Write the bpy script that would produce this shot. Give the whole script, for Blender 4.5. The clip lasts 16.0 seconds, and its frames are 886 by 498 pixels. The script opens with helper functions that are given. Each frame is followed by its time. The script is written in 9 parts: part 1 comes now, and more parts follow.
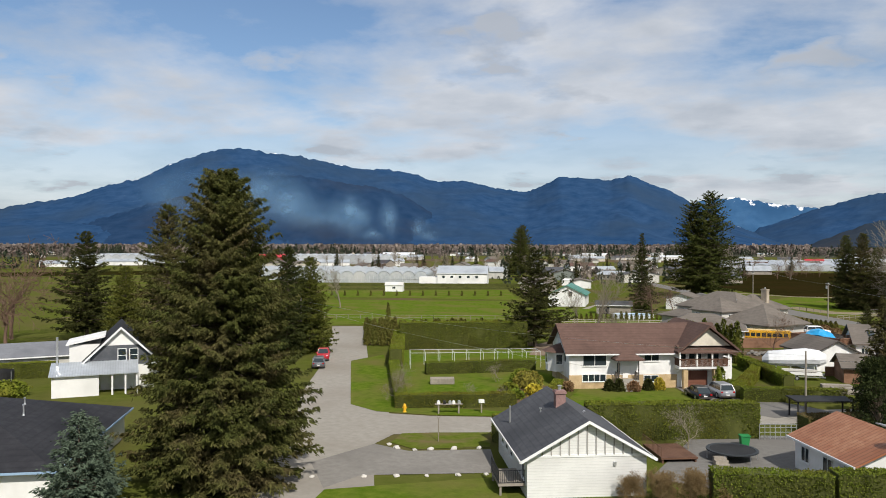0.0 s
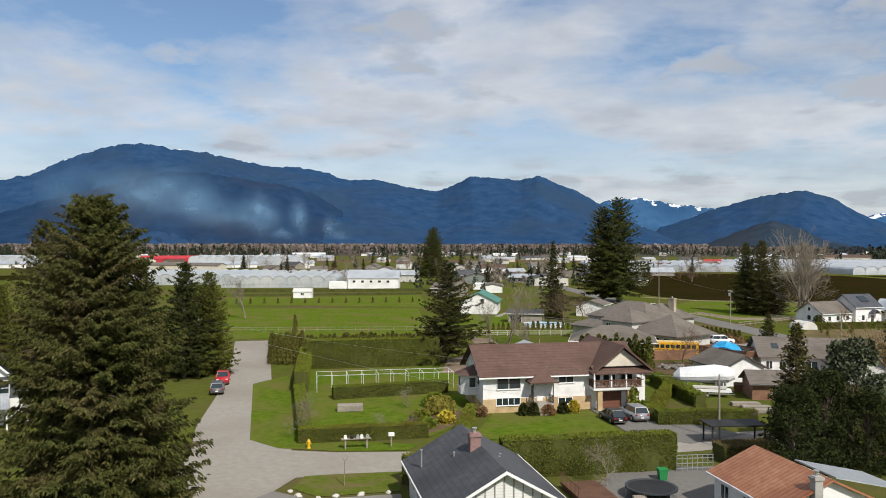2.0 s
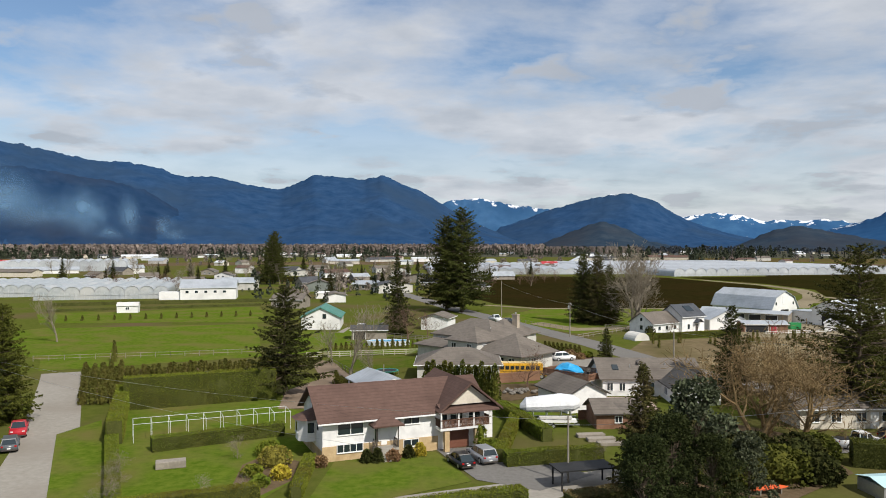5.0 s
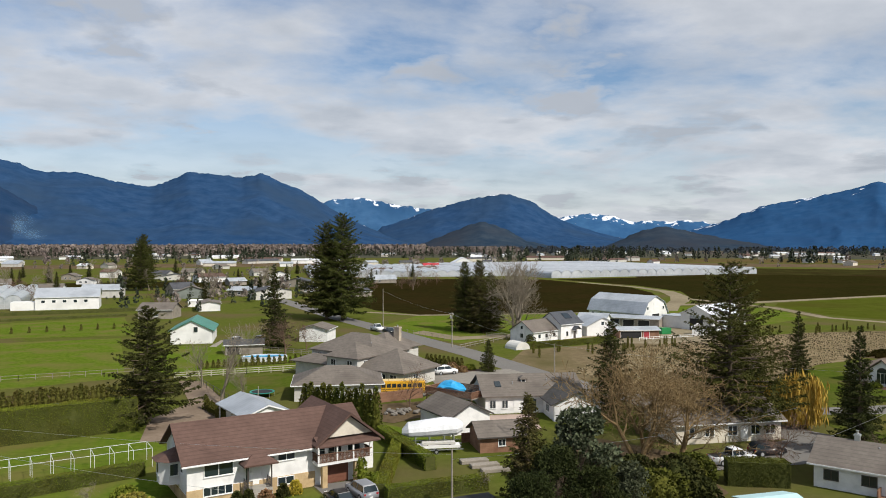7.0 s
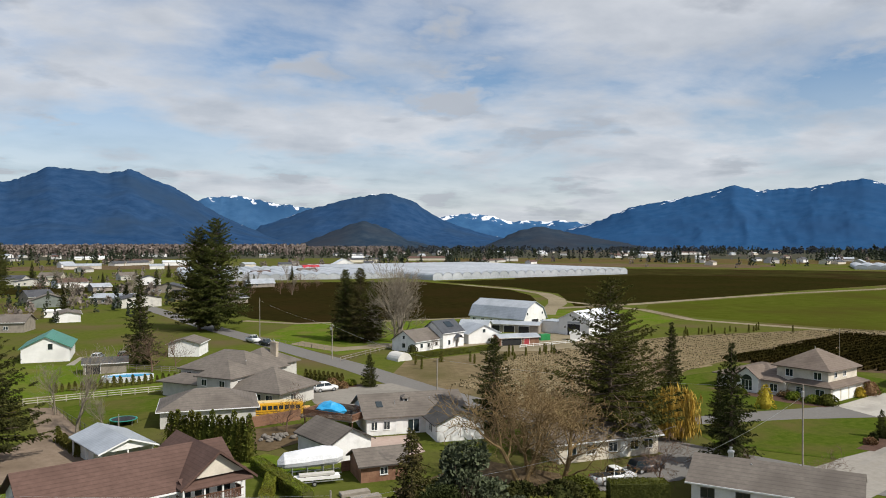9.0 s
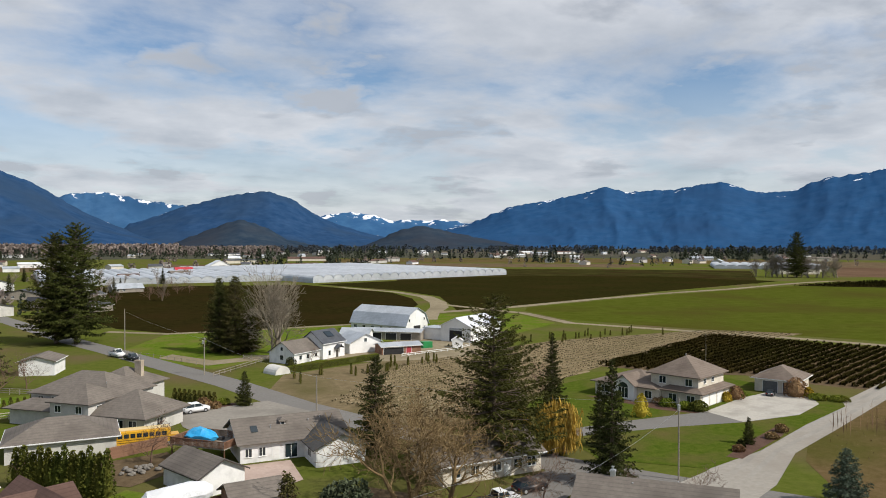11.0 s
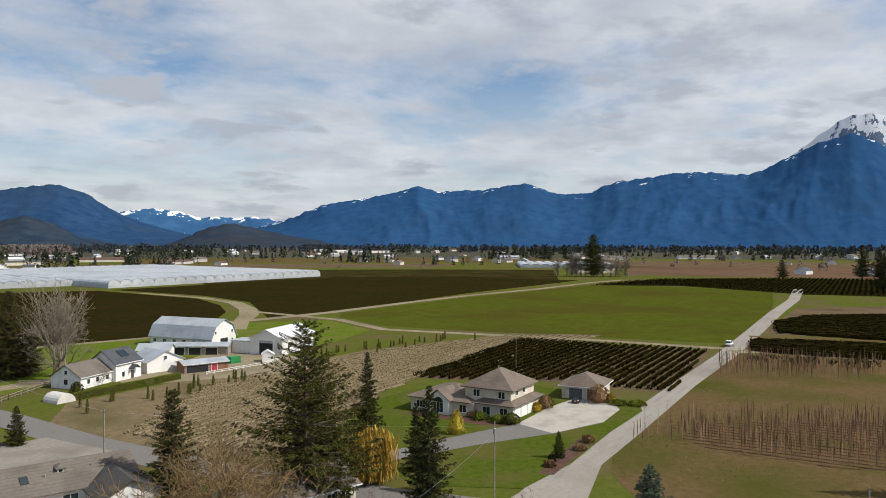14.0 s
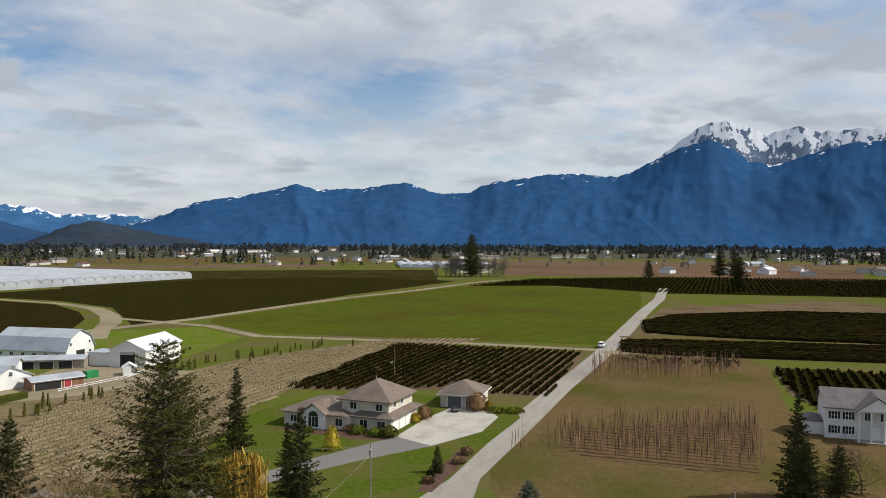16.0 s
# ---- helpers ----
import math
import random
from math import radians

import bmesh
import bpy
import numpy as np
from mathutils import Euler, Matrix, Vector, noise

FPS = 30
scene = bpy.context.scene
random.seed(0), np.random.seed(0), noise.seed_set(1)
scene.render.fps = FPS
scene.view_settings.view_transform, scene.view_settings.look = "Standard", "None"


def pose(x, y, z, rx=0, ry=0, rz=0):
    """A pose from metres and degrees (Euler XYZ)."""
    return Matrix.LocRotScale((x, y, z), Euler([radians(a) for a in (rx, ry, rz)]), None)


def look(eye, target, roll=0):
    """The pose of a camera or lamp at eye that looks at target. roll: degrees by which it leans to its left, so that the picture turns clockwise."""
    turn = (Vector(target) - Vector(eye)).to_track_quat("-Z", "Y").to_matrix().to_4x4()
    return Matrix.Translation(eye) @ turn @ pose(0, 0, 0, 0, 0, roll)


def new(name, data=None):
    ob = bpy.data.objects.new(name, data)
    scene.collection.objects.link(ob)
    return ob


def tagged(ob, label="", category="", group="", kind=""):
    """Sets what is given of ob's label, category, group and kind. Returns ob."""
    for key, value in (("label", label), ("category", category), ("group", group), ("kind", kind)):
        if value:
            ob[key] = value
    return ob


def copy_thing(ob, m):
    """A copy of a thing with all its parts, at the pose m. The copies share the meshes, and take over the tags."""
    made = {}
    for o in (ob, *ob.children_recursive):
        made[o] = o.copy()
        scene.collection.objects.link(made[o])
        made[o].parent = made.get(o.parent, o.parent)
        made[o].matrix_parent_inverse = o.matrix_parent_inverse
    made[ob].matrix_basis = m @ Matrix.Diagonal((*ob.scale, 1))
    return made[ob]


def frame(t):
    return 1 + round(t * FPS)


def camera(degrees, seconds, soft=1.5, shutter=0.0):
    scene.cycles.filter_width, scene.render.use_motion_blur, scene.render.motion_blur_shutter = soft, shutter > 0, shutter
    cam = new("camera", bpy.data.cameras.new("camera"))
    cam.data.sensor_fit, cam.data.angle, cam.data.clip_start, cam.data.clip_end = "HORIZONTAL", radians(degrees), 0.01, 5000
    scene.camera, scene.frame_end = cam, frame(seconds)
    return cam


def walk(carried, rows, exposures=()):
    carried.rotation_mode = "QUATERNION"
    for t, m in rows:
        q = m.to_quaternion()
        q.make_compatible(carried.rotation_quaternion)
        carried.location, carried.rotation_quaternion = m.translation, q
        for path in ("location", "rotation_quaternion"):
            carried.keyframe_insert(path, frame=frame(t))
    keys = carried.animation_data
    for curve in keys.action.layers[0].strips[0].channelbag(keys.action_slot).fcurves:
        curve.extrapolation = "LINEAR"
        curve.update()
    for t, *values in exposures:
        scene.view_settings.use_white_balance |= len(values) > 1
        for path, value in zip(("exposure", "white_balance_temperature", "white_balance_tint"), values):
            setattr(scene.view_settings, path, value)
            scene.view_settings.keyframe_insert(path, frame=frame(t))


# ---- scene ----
cam = camera(59.98, 16.0, soft=0.95)
# seconds, place, heading to the right of north, tilt down, lean
PATH = [
    (0.0, 0.00, 0.00, 18.29, -23.45, 0.206, 0.080),
    (0.5, -0.43, 1.18, 18.92, -21.87, 0.237, 0.070),
    (1.0, -0.83, 2.34, 19.56, -20.23, 0.264, 0.060),
    (1.5, -1.19, 3.49, 20.21, -18.56, 0.288, 0.050),
    (2.0, -1.51, 4.63, 20.87, -16.87, 0.308, 0.040),
    (2.5, -1.80, 5.77, 21.54, -15.14, 0.326, 0.030),
    (3.0, -2.04, 6.90, 22.21, -13.33, 0.343, 0.020),
    (3.5, -2.24, 8.03, 22.88, -11.45, 0.359, 0.011),
    (4.0, -2.40, 9.16, 23.56, -9.47, 0.373, 0.003),
    (4.5, -2.52, 10.28, 24.23, -7.42, 0.388, -0.005),
    (5.0, -2.60, 11.40, 24.91, -5.30, 0.402, -0.013),
    (5.5, -2.64, 12.51, 25.59, -3.13, 0.417, -0.019),
    (6.0, -2.65, 13.61, 26.27, -0.93, 0.433, -0.024),
    (6.5, -2.62, 14.71, 26.94, 1.28, 0.450, -0.029),
    (7.0, -2.55, 15.79, 27.61, 3.50, 0.468, -0.032),
    (7.5, -2.46, 16.86, 28.27, 5.72, 0.487, -0.034),
    (8.0, -2.33, 17.92, 28.93, 7.93, 0.507, -0.034),
    (8.5, -2.18, 18.96, 29.58, 10.13, 0.529, -0.033),
    (9.0, -1.99, 19.98, 30.22, 12.33, 0.552, -0.031),
    (9.5, -1.77, 20.98, 30.86, 14.53, 0.576, -0.027),
    (10.0, -1.52, 21.96, 31.48, 16.73, 0.602, -0.021),
    (10.5, -1.24, 22.92, 32.09, 18.95, 0.629, -0.013),
    (11.0, -0.93, 23.85, 32.68, 21.17, 0.656, -0.003),
    (11.5, -0.58, 24.76, 33.26, 23.41, 0.685, 0.009),
    (12.0, -0.20, 25.64, 33.83, 25.66, 0.713, 0.023),
    (12.5, 0.23, 26.50, 34.38, 27.94, 0.742, 0.040),
    (13.0, 0.70, 27.34, 34.91, 30.24, 0.770, 0.059),
    (13.5, 1.23, 28.15, 35.42, 32.58, 0.797, 0.080),
    (14.0, 1.82, 28.95, 35.91, 34.96, 0.823, 0.105),
    (14.5, 2.48, 29.73, 36.38, 37.35, 0.847, 0.131),
    (15.0, 3.22, 30.51, 36.83, 39.72, 0.868, 0.161),
    (15.5, 4.05, 31.28, 37.26, 41.96, 0.886, 0.194),
    (16.0, 4.98, 32.05, 37.66, 43.89, 0.901, 0.229),
]
walk(cam, [(t, pose(x, y, z, 0, 0, -h) @ pose(0, 0, 0, 90 - d) @ pose(0, 0, 0, 0, 0, r)) for t, x, y, z, h, d, r in PATH],
     exposures=[(0, 0.0), (16, 0.0)])

# ---- sky and sun: partly clouded, sun behind the camera on its right ----
SUN_YAW, SUN_ELEV = 136, 44
world = bpy.data.worlds.new("sky")
scene.world = world
world.use_nodes = True
wn, wl = world.node_tree.nodes, world.node_tree.links
wn.clear()


def wnode(kind, **kw):
    n = wn.new(kind)
    for k, val in kw.items():
        n.inputs[k].default_value = val
    return n


def wmath(op, a, b=None):
    n = wn.new("ShaderNodeMath")
    n.operation = op
    for i, s in enumerate((a, b)):
        if s is None:
            continue
        if isinstance(s, (int, float)):
            n.inputs[i].default_value = s
        else:
            wl.new(s, n.inputs[i])
    return n.outputs[0]


sky = wn.new("ShaderNodeTexSky")
sky.sky_type = "NISHITA"
sky.sun_disc = False
sky.sun_elevation = radians(SUN_ELEV)
sky.sun_rotation = radians(SUN_YAW)
sky.air_density, sky.dust_density, sky.ozone_density = 1.0, 0.5, 3.5
tc = wn.new("ShaderNodeTexCoord")
sep = wn.new("ShaderNodeSeparateXYZ")
wl.new(tc.outputs["Generated"], sep.inputs[0])
zz = wmath("ADD", wmath("MAXIMUM", sep.outputs[2], 0.0), 0.17)
comb = wn.new("ShaderNodeCombineXYZ")
wl.new(wmath("DIVIDE", sep.outputs[0], zz), comb.inputs[0])
wl.new(wmath("DIVIDE", sep.outputs[1], zz), comb.inputs[1])
big = wnode("ShaderNodeTexNoise", Scale=0.85, Detail=9.0, Roughness=0.58, Distortion=0.15)
fine = wnode("ShaderNodeTexNoise", Scale=2.3, Detail=9.0, Roughness=0.55, Distortion=0.1)
shift = wn.new("ShaderNodeVectorMath")
shift.operation = "ADD"
shift.inputs[1].default_value = (3.1, 7.7, 0)
wl.new(comb.outputs[0], shift.inputs[0])
wl.new(shift.outputs[0], big.inputs["Vector"])
wl.new(comb.outputs[0], fine.inputs["Vector"])
cover = wn.new("ShaderNodeValToRGB")
cover.color_ramp.elements[0].position, cover.color_ramp.elements[1].position = 0.40, 0.545
east = wmath("MULTIPLY", wmath("ADD", sep.outputs[0], -0.05), 0.05)
wl.new(wmath("ADD", wmath("ADD", wmath("MULTIPLY", big.outputs[0], 0.72), wmath("MULTIPLY", fine.outputs[0], 0.28)), east), cover.inputs[0])
shade = wn.new("ShaderNodeValToRGB")
shade.color_ramp.elements[0].position, shade.color_ramp.elements[1].position = 0.40, 0.68
shade.color_ramp.elements[0].color = (6.3, 6.5, 6.9, 1)
shade.color_ramp.elements[1].color = (4.4, 4.75, 5.3, 1)
wl.new(fine.outputs[0], shade.inputs[0])
# small grey cumulus under the thin white layer
puff = wnode("ShaderNodeTexNoise", Scale=2.6, Detail=8.0, Roughness=0.52, Distortion=0.1)
shift2 = wn.new("ShaderNodeVectorMath")
shift2.operation = "ADD"
shift2.inputs[1].default_value = (11.3, 2.9, 4.0)
wl.new(comb.outputs[0], shift2.inputs[0])
wl.new(shift2.outputs[0], puff.inputs["Vector"])
belly = wn.new("ShaderNodeValToRGB")
belly.color_ramp.elements[0].position, belly.color_ramp.elements[1].position = 0.56, 0.66
wl.new(puff.outputs[0], belly.inputs[0])
grey = wn.new("ShaderNodeMixRGB")
grey.inputs[2].default_value = (3.7, 4.0, 4.5, 1)
wl.new(wmath("MULTIPLY", belly.outputs[0], 0.75), grey.inputs[0])
wl.new(shade.outputs[0], grey.inputs[1])
# the cloud layer closes towards the skyline
low = wn.new("ShaderNodeMapRange")
low.inputs["From Min"].default_value, low.inputs["From Max"].default_value = 0.03, 0.20
low.inputs["To Min"].default_value, low.inputs["To Max"].default_value = 0.8, 0.0
wl.new(sep.outputs[2], low.inputs[0])
mixc = wn.new("ShaderNodeMixRGB")
wl.new(wmath("MAXIMUM", wmath("MULTIPLY", cover.outputs[0], 0.92), wmath("MAXIMUM", wmath("MULTIPLY", belly.outputs[0], 0.9), low.outputs[0])), mixc.inputs[0])
wl.new(sky.outputs[0], mixc.inputs[1])
wl.new(grey.outputs[0], mixc.inputs[2])
bg = wnode("ShaderNodeBackground", Strength=0.11)
wl.new(mixc.outputs[0], bg.inputs[0])
wout = wn.new("ShaderNodeOutputWorld")
wl.new(bg.outputs[0], wout.inputs[0])

sun = bpy.data.lights.new("sun", "SUN")
sun.energy, sun.angle, sun.color = 4.5, radians(0.6), (1.0, 0.95, 0.87)
sun_ob = new("sun", sun)
sy, se = radians(SUN_YAW), radians(SUN_ELEV)
sun_ob.matrix_world = look((math.sin(sy) * math.cos(se) * 300, math.cos(sy) * math.cos(se) * 300, math.sin(se) * 300), (0, 0, 0))

# ---- materials ----
MATS = {}


def mat(name, c1, c2=None, scale=3.0, rough=0.8, bump=0.15, metal=0.0, c3=None, coarse=0.15, island=0.0, stretch=(1, 1, 1), spec=0.3):
    """Two scales of noise between c1 and c2, wide patches towards c3, and a fine relief."""
    if name in MATS:
        return MATS[name]
    m = bpy.data.materials.new(name)
    m.use_nodes = True
    nt = m.node_tree
    b = nt.nodes["Principled BSDF"]
    b.inputs["Roughness"].default_value = rough
    b.inputs["Metallic"].default_value = metal
    b.inputs["Specular IOR Level"].default_value = spec
    co = nt.nodes.new("ShaderNodeTexCoord")
    mp = nt.nodes.new("ShaderNodeMapping")
    mp.inputs["Scale"].default_value = stretch
    nt.links.new(co.outputs["Object"], mp.inputs[0])
    n1 = nt.nodes.new("ShaderNodeTexNoise")
    n1.inputs["Scale"].default_value, n1.inputs["Detail"].default_value, n1.inputs["Roughness"].default_value = scale, 6, 0.65
    n2 = nt.nodes.new("ShaderNodeTexNoise")
    n2.inputs["Scale"].default_value, n2.inputs["Detail"].default_value = scale * coarse, 4
    for n in (n1, n2):
        nt.links.new(mp.outputs[0], n.inputs["Vector"])
    r1 = nt.nodes.new("ShaderNodeValToRGB")
    r1.color_ramp.elements[0].position, r1.color_ramp.elements[1].position = 0.32, 0.68
    c2 = c2 or tuple(min(1, x * 1.25) for x in c1)
    c3 = c3 or tuple(x * 0.85 for x in c1)
    r1.color_ramp.elements[0].color, r1.color_ramp.elements[1].color = (*c1, 1), (*c2, 1)
    nt.links.new(n1.outputs[0], r1.inputs[0])
    r2 = nt.nodes.new("ShaderNodeValToRGB")
    r2.color_ramp.elements[0].position, r2.color_ramp.elements[1].position = 0.45, 0.7
    nt.links.new(n2.outputs[0], r2.inputs[0])
    mx = nt.nodes.new("ShaderNodeMixRGB")
    nt.links.new(r2.outputs[0], mx.inputs[0])
    nt.links.new(r1.outputs[0], mx.inputs[1])
    mx.inputs[2].default_value = (*c3, 1)
    last = mx.outputs[0]
    if island:
        g = nt.nodes.new("ShaderNodeNewGeometry")
        oi = nt.nodes.new("ShaderNodeObjectInfo")
        hs = nt.nodes.new("ShaderNodeHueSaturation")
        ad = nt.nodes.new("ShaderNodeMath")
        ad.operation = "MULTIPLY_ADD"
        nt.links.new(g.outputs["Random Per Island"], ad.inputs[0])
        ad.inputs[1].default_value, ad.inputs[2].default_value = island * 2, 1 - island
        nt.links.new(ad.outputs[0], hs.inputs["Value"])
        ob = nt.nodes.new("ShaderNodeMath")
        ob.operation = "MULTIPLY_ADD"
        nt.links.new(oi.outputs["Random"], ob.inputs[0])
        ob.inputs[1].default_value, ob.inputs[2].default_value = 0.03, 0.485
        nt.links.new(ob.outputs[0], hs.inputs["Hue"])
        nt.links.new(last, hs.inputs["Color"])
        last = hs.outputs[0]
    nt.links.new(last, b.inputs["Base Color"])
    if bump:
        bp = nt.nodes.new("ShaderNodeBump")
        bp.inputs["Strength"].default_value, bp.inputs["Distance"].default_value = bump, 0.3 / scale
        nt.links.new(n1.outputs[0], bp.inputs["Height"])
        nt.links.new(bp.outputs[0], b.inputs["Normal"])
    MATS[name] = m
    return m


def lined(name, c1, c2, pitch, axis="Z", rough=0.6, depth=0.4, metal=0.0, turn=(0, 0, 0), tone=0.12):
    """Boards, shingle courses or ribbed sheet: lines of that pitch along an axis, with stains over them."""
    if name in MATS:
        return MATS[name]
    m = mat(name, c1, c2, 1.6, rough, 0, metal)
    nt = m.node_tree
    b = nt.nodes["Principled BSDF"]
    co = nt.nodes.new("ShaderNodeTexCoord")
    mp = nt.nodes.new("ShaderNodeMapping")
    mp.inputs["Rotation"].default_value = [radians(a) for a in turn]
    nt.links.new(co.outputs["Object"], mp.inputs[0])
    w = nt.nodes.new("ShaderNodeTexWave")
    w.wave_type, w.bands_direction, w.wave_profile = "BANDS", axis, "SAW"
    w.inputs["Scale"].default_value = 0.314 / pitch
    w.inputs["Distortion"].default_value = 0.0
    nt.links.new(mp.outputs[0], w.inputs["Vector"])
    old = b.inputs["Base Color"].links[0].from_socket
    step = nt.nodes.new("ShaderNodeMapRange")
    step.inputs["From Min"].default_value, step.inputs["From Max"].default_value = 0.72, 1.0
    step.inputs["To Min"].default_value, step.inputs["To Max"].default_value = 1.0, 1.0 - tone * 2
    nt.links.new(w.outputs["Fac"], step.inputs[0])
    tn = nt.nodes.new("ShaderNodeHueSaturation")
    nt.links.new(old, tn.inputs["Color"])
    nt.links.new(step.outputs[0], tn.inputs["Value"])
    nt.links.new(tn.outputs[0], b.inputs["Base Color"])
    bp = nt.nodes.new("ShaderNodeBump")
    bp.inputs["Strength"].default_value, bp.inputs["Distance"].default_value = depth, pitch * 0.15
    nt.links.new(w.outputs["Fac"], bp.inputs["Height"])
    nt.links.new(bp.outputs[0], b.inputs["Normal"])
    return m


def clear_glass(name, tint=(0.02, 0.03, 0.035)):
    if name in MATS:
        return MATS[name]
    m = mat(name, tint, tint, 2, 0.06, 0, 0, spec=0.7)
    return m


GRASS = mat("lawn_grass", (0.062, 0.108, 0.009), (0.120, 0.155, 0.020), 0.9, 0.95, 0.5, c3=(0.135, 0.125, 0.036), coarse=0.13, spec=0.0)
MEADOW = mat("meadow", (0.070, 0.088, 0.014), (0.100, 0.112, 0.023), 0.6, 0.95, 0.3, c3=(0.112, 0.086, 0.042), coarse=0.06, spec=0.0)
DRYGRASS = mat("dry_grass", (0.092, 0.064, 0.027), (0.135, 0.094, 0.046), 0.7, 0.95, 0.5, c3=(0.064, 0.066, 0.014), coarse=0.05, spec=0.0)
GRAVEL = mat("gravel", (0.265, 0.243, 0.208), (0.33, 0.305, 0.265), 1.3, 0.9, 0.0, spec=0.05, c3=(0.245, 0.217, 0.182), coarse=0.05)
ASPHALT = mat("asphalt", (0.150, 0.142, 0.130), (0.20, 0.19, 0.175), 2.0, 0.9, 0.15, spec=0.05, c3=(0.165, 0.155, 0.142), coarse=0.06)
CONCRETE = mat("concrete", (0.36, 0.335, 0.29), (0.45, 0.42, 0.365), 1.6, 0.85, 0.1)
SAND = mat("sandy_track", (0.21, 0.175, 0.115), (0.29, 0.245, 0.165), 0.5, 0.95, 0.3, spec=0.0, coarse=0.08)
SOIL = mat("bare_soil", (0.10, 0.072, 0.042), (0.16, 0.115, 0.07), 0.9, 0.95, 0.5, coarse=0.06, spec=0.0)
WHITE = mat("white_paint", (0.76, 0.75, 0.72), (0.82, 0.81, 0.78), 1.2, 0.6, 0.05)
SIDING = lined("white_siding", (0.74, 0.73, 0.70), (0.80, 0.79, 0.76), 0.2, "Z", 0.6, 0.5)
CREAM = mat("cream_stucco", (0.60, 0.54, 0.44), (0.68, 0.62, 0.52), 4, 0.85, 0.25)
STUCCO = mat("white_stucco", (0.76, 0.75, 0.73), (0.82, 0.81, 0.79), 5, 0.85, 0.2)
GREYWALL = mat("grey_stucco", (0.50, 0.48, 0.44), (0.57, 0.55, 0.50), 4, 0.85, 0.2)
TANBRICK = mat("tan_brick", (0.48, 0.34, 0.18), (0.58, 0.44, 0.26), 6, 0.85, 0.3)
BROWNROOF = lined("brown_shingles", (0.10, 0.058, 0.045), (0.135, 0.080, 0.063), 0.28, "Z", 0.85, 0.7)
TANROOF = lined("tan_shingles", (0.15, 0.115, 0.09), (0.20, 0.16, 0.128), 0.26, "Z", 0.85, 0.7)
GREYROOF = lined("grey_shingles", (0.06, 0.062, 0.07), (0.095, 0.097, 0.105), 0.24, "Z", 0.85, 0.8)
TAUPEROOF = lined("taupe_shingles", (0.135, 0.115, 0.097), (0.185, 0.16, 0.135), 0.26, "Z", 0.85, 0.7)
BLACKROOF = lined("black_shingles", (0.02, 0.02, 0.024), (0.038, 0.038, 0.042), 0.24, "Z", 0.8, 0.7)
ZINC = lined("ribbed_zinc", (0.42, 0.45, 0.48), (0.52, 0.55, 0.58), 0.3, "X", 0.35, 0.4, 0.25)
GREENTIN = lined("green_tin", (0.045, 0.19, 0.13), (0.07, 0.24, 0.17), 0.3, "X", 0.4, 0.4)
RUSTTIN = lined("rusty_tin", (0.31, 0.115, 0.055), (0.44, 0.22, 0.12), 0.45, "X", 0.6, 0.8, tone=0.25)
DARKWOOD = mat("dark_stained_wood", (0.10, 0.05, 0.03), (0.16, 0.085, 0.055), 5, 0.7, 0.2, stretch=(1, 1, 6))
FENCEWOOD = mat("cedar_fence_wood", (0.20, 0.10, 0.06), (0.28, 0.16, 0.10), 5, 0.8, 0.3)
GREYWOOD = mat("weathered_wood", (0.24, 0.21, 0.17), (0.34, 0.30, 0.25), 4, 0.85, 0.3)
GLASS = clear_glass("window_glass")
TRIM = mat("white_trim", (0.78, 0.78, 0.76), (0.83, 0.83, 0.81), 2, 0.5, 0)
DARKTRIM = mat("dark_trim", (0.06, 0.05, 0.045), (0.09, 0.08, 0.07), 3, 0.5, 0.05)
METAL = mat("galvanised_metal", (0.55, 0.56, 0.57), (0.66, 0.67, 0.68), 3, 0.35, 0.05, 0.7)
BLACK = mat("black_rubber", (0.018, 0.018, 0.019), (0.03, 0.03, 0.03), 4, 0.7, 0.1)
BARK = mat("bark", (0.09, 0.065, 0.045), (0.15, 0.115, 0.085), 3, 0.95, 0.7, stretch=(3, 3, 0.6))
GREYBARK = mat("grey_bark", (0.19, 0.16, 0.12), (0.28, 0.24, 0.18), 3, 0.95, 0.5)
TANTWIG = mat("tan_twigs", (0.165, 0.110, 0.048), (0.25, 0.172, 0.080), 3, 0.95, 0.3)
REDTWIG = mat("reddish_twigs", (0.13, 0.08, 0.055), (0.19, 0.12, 0.085), 3, 0.95, 0.3)
NEEDLE = mat("spruce_needles", (0.043, 0.050, 0.013), (0.084, 0.083, 0.023), 1.5, 0.8, 0, island=0.4, c3=(0.085, 0.066, 0.030), coarse=0.2, spec=0.06)
FIR = mat("fir_needles", (0.029, 0.034, 0.010), (0.056, 0.058, 0.016), 1.5, 0.8, 0, island=0.4, spec=0.06)
BLUESPRUCE = mat("blue_spruce_needles", (0.066, 0.090, 0.062), (0.108, 0.135, 0.092), 1.5, 0.8, 0, island=0.35, spec=0.06)
CEDAR = mat("cedar_leaves", (0.060, 0.068, 0.012), (0.100, 0.104, 0.020), 1.5, 0.85, 0, island=0.4, spec=0.06)
HEDGE = mat("hedge_leaves", (0.100, 0.130, 0.014), (0.165, 0.188, 0.024), 1.8, 0.85, 0.2, island=0.22, c3=(0.12, 0.115, 0.02), spec=0.06)
WILLOW = mat("yellow_willow", (0.42, 0.29, 0.05), (0.56, 0.41, 0.09), 2, 0.85, 0, island=0.3, spec=0.06)
GOLD = mat("golden_shrub", (0.36, 0.28, 0.03), (0.46, 0.36, 0.05), 3, 0.85, 0, island=0.3, spec=0.06)
BROWNSHRUB = mat("brown_shrub", (0.20, 0.12, 0.06), (0.28, 0.18, 0.09), 3, 0.9, 0, island=0.35, spec=0.06)
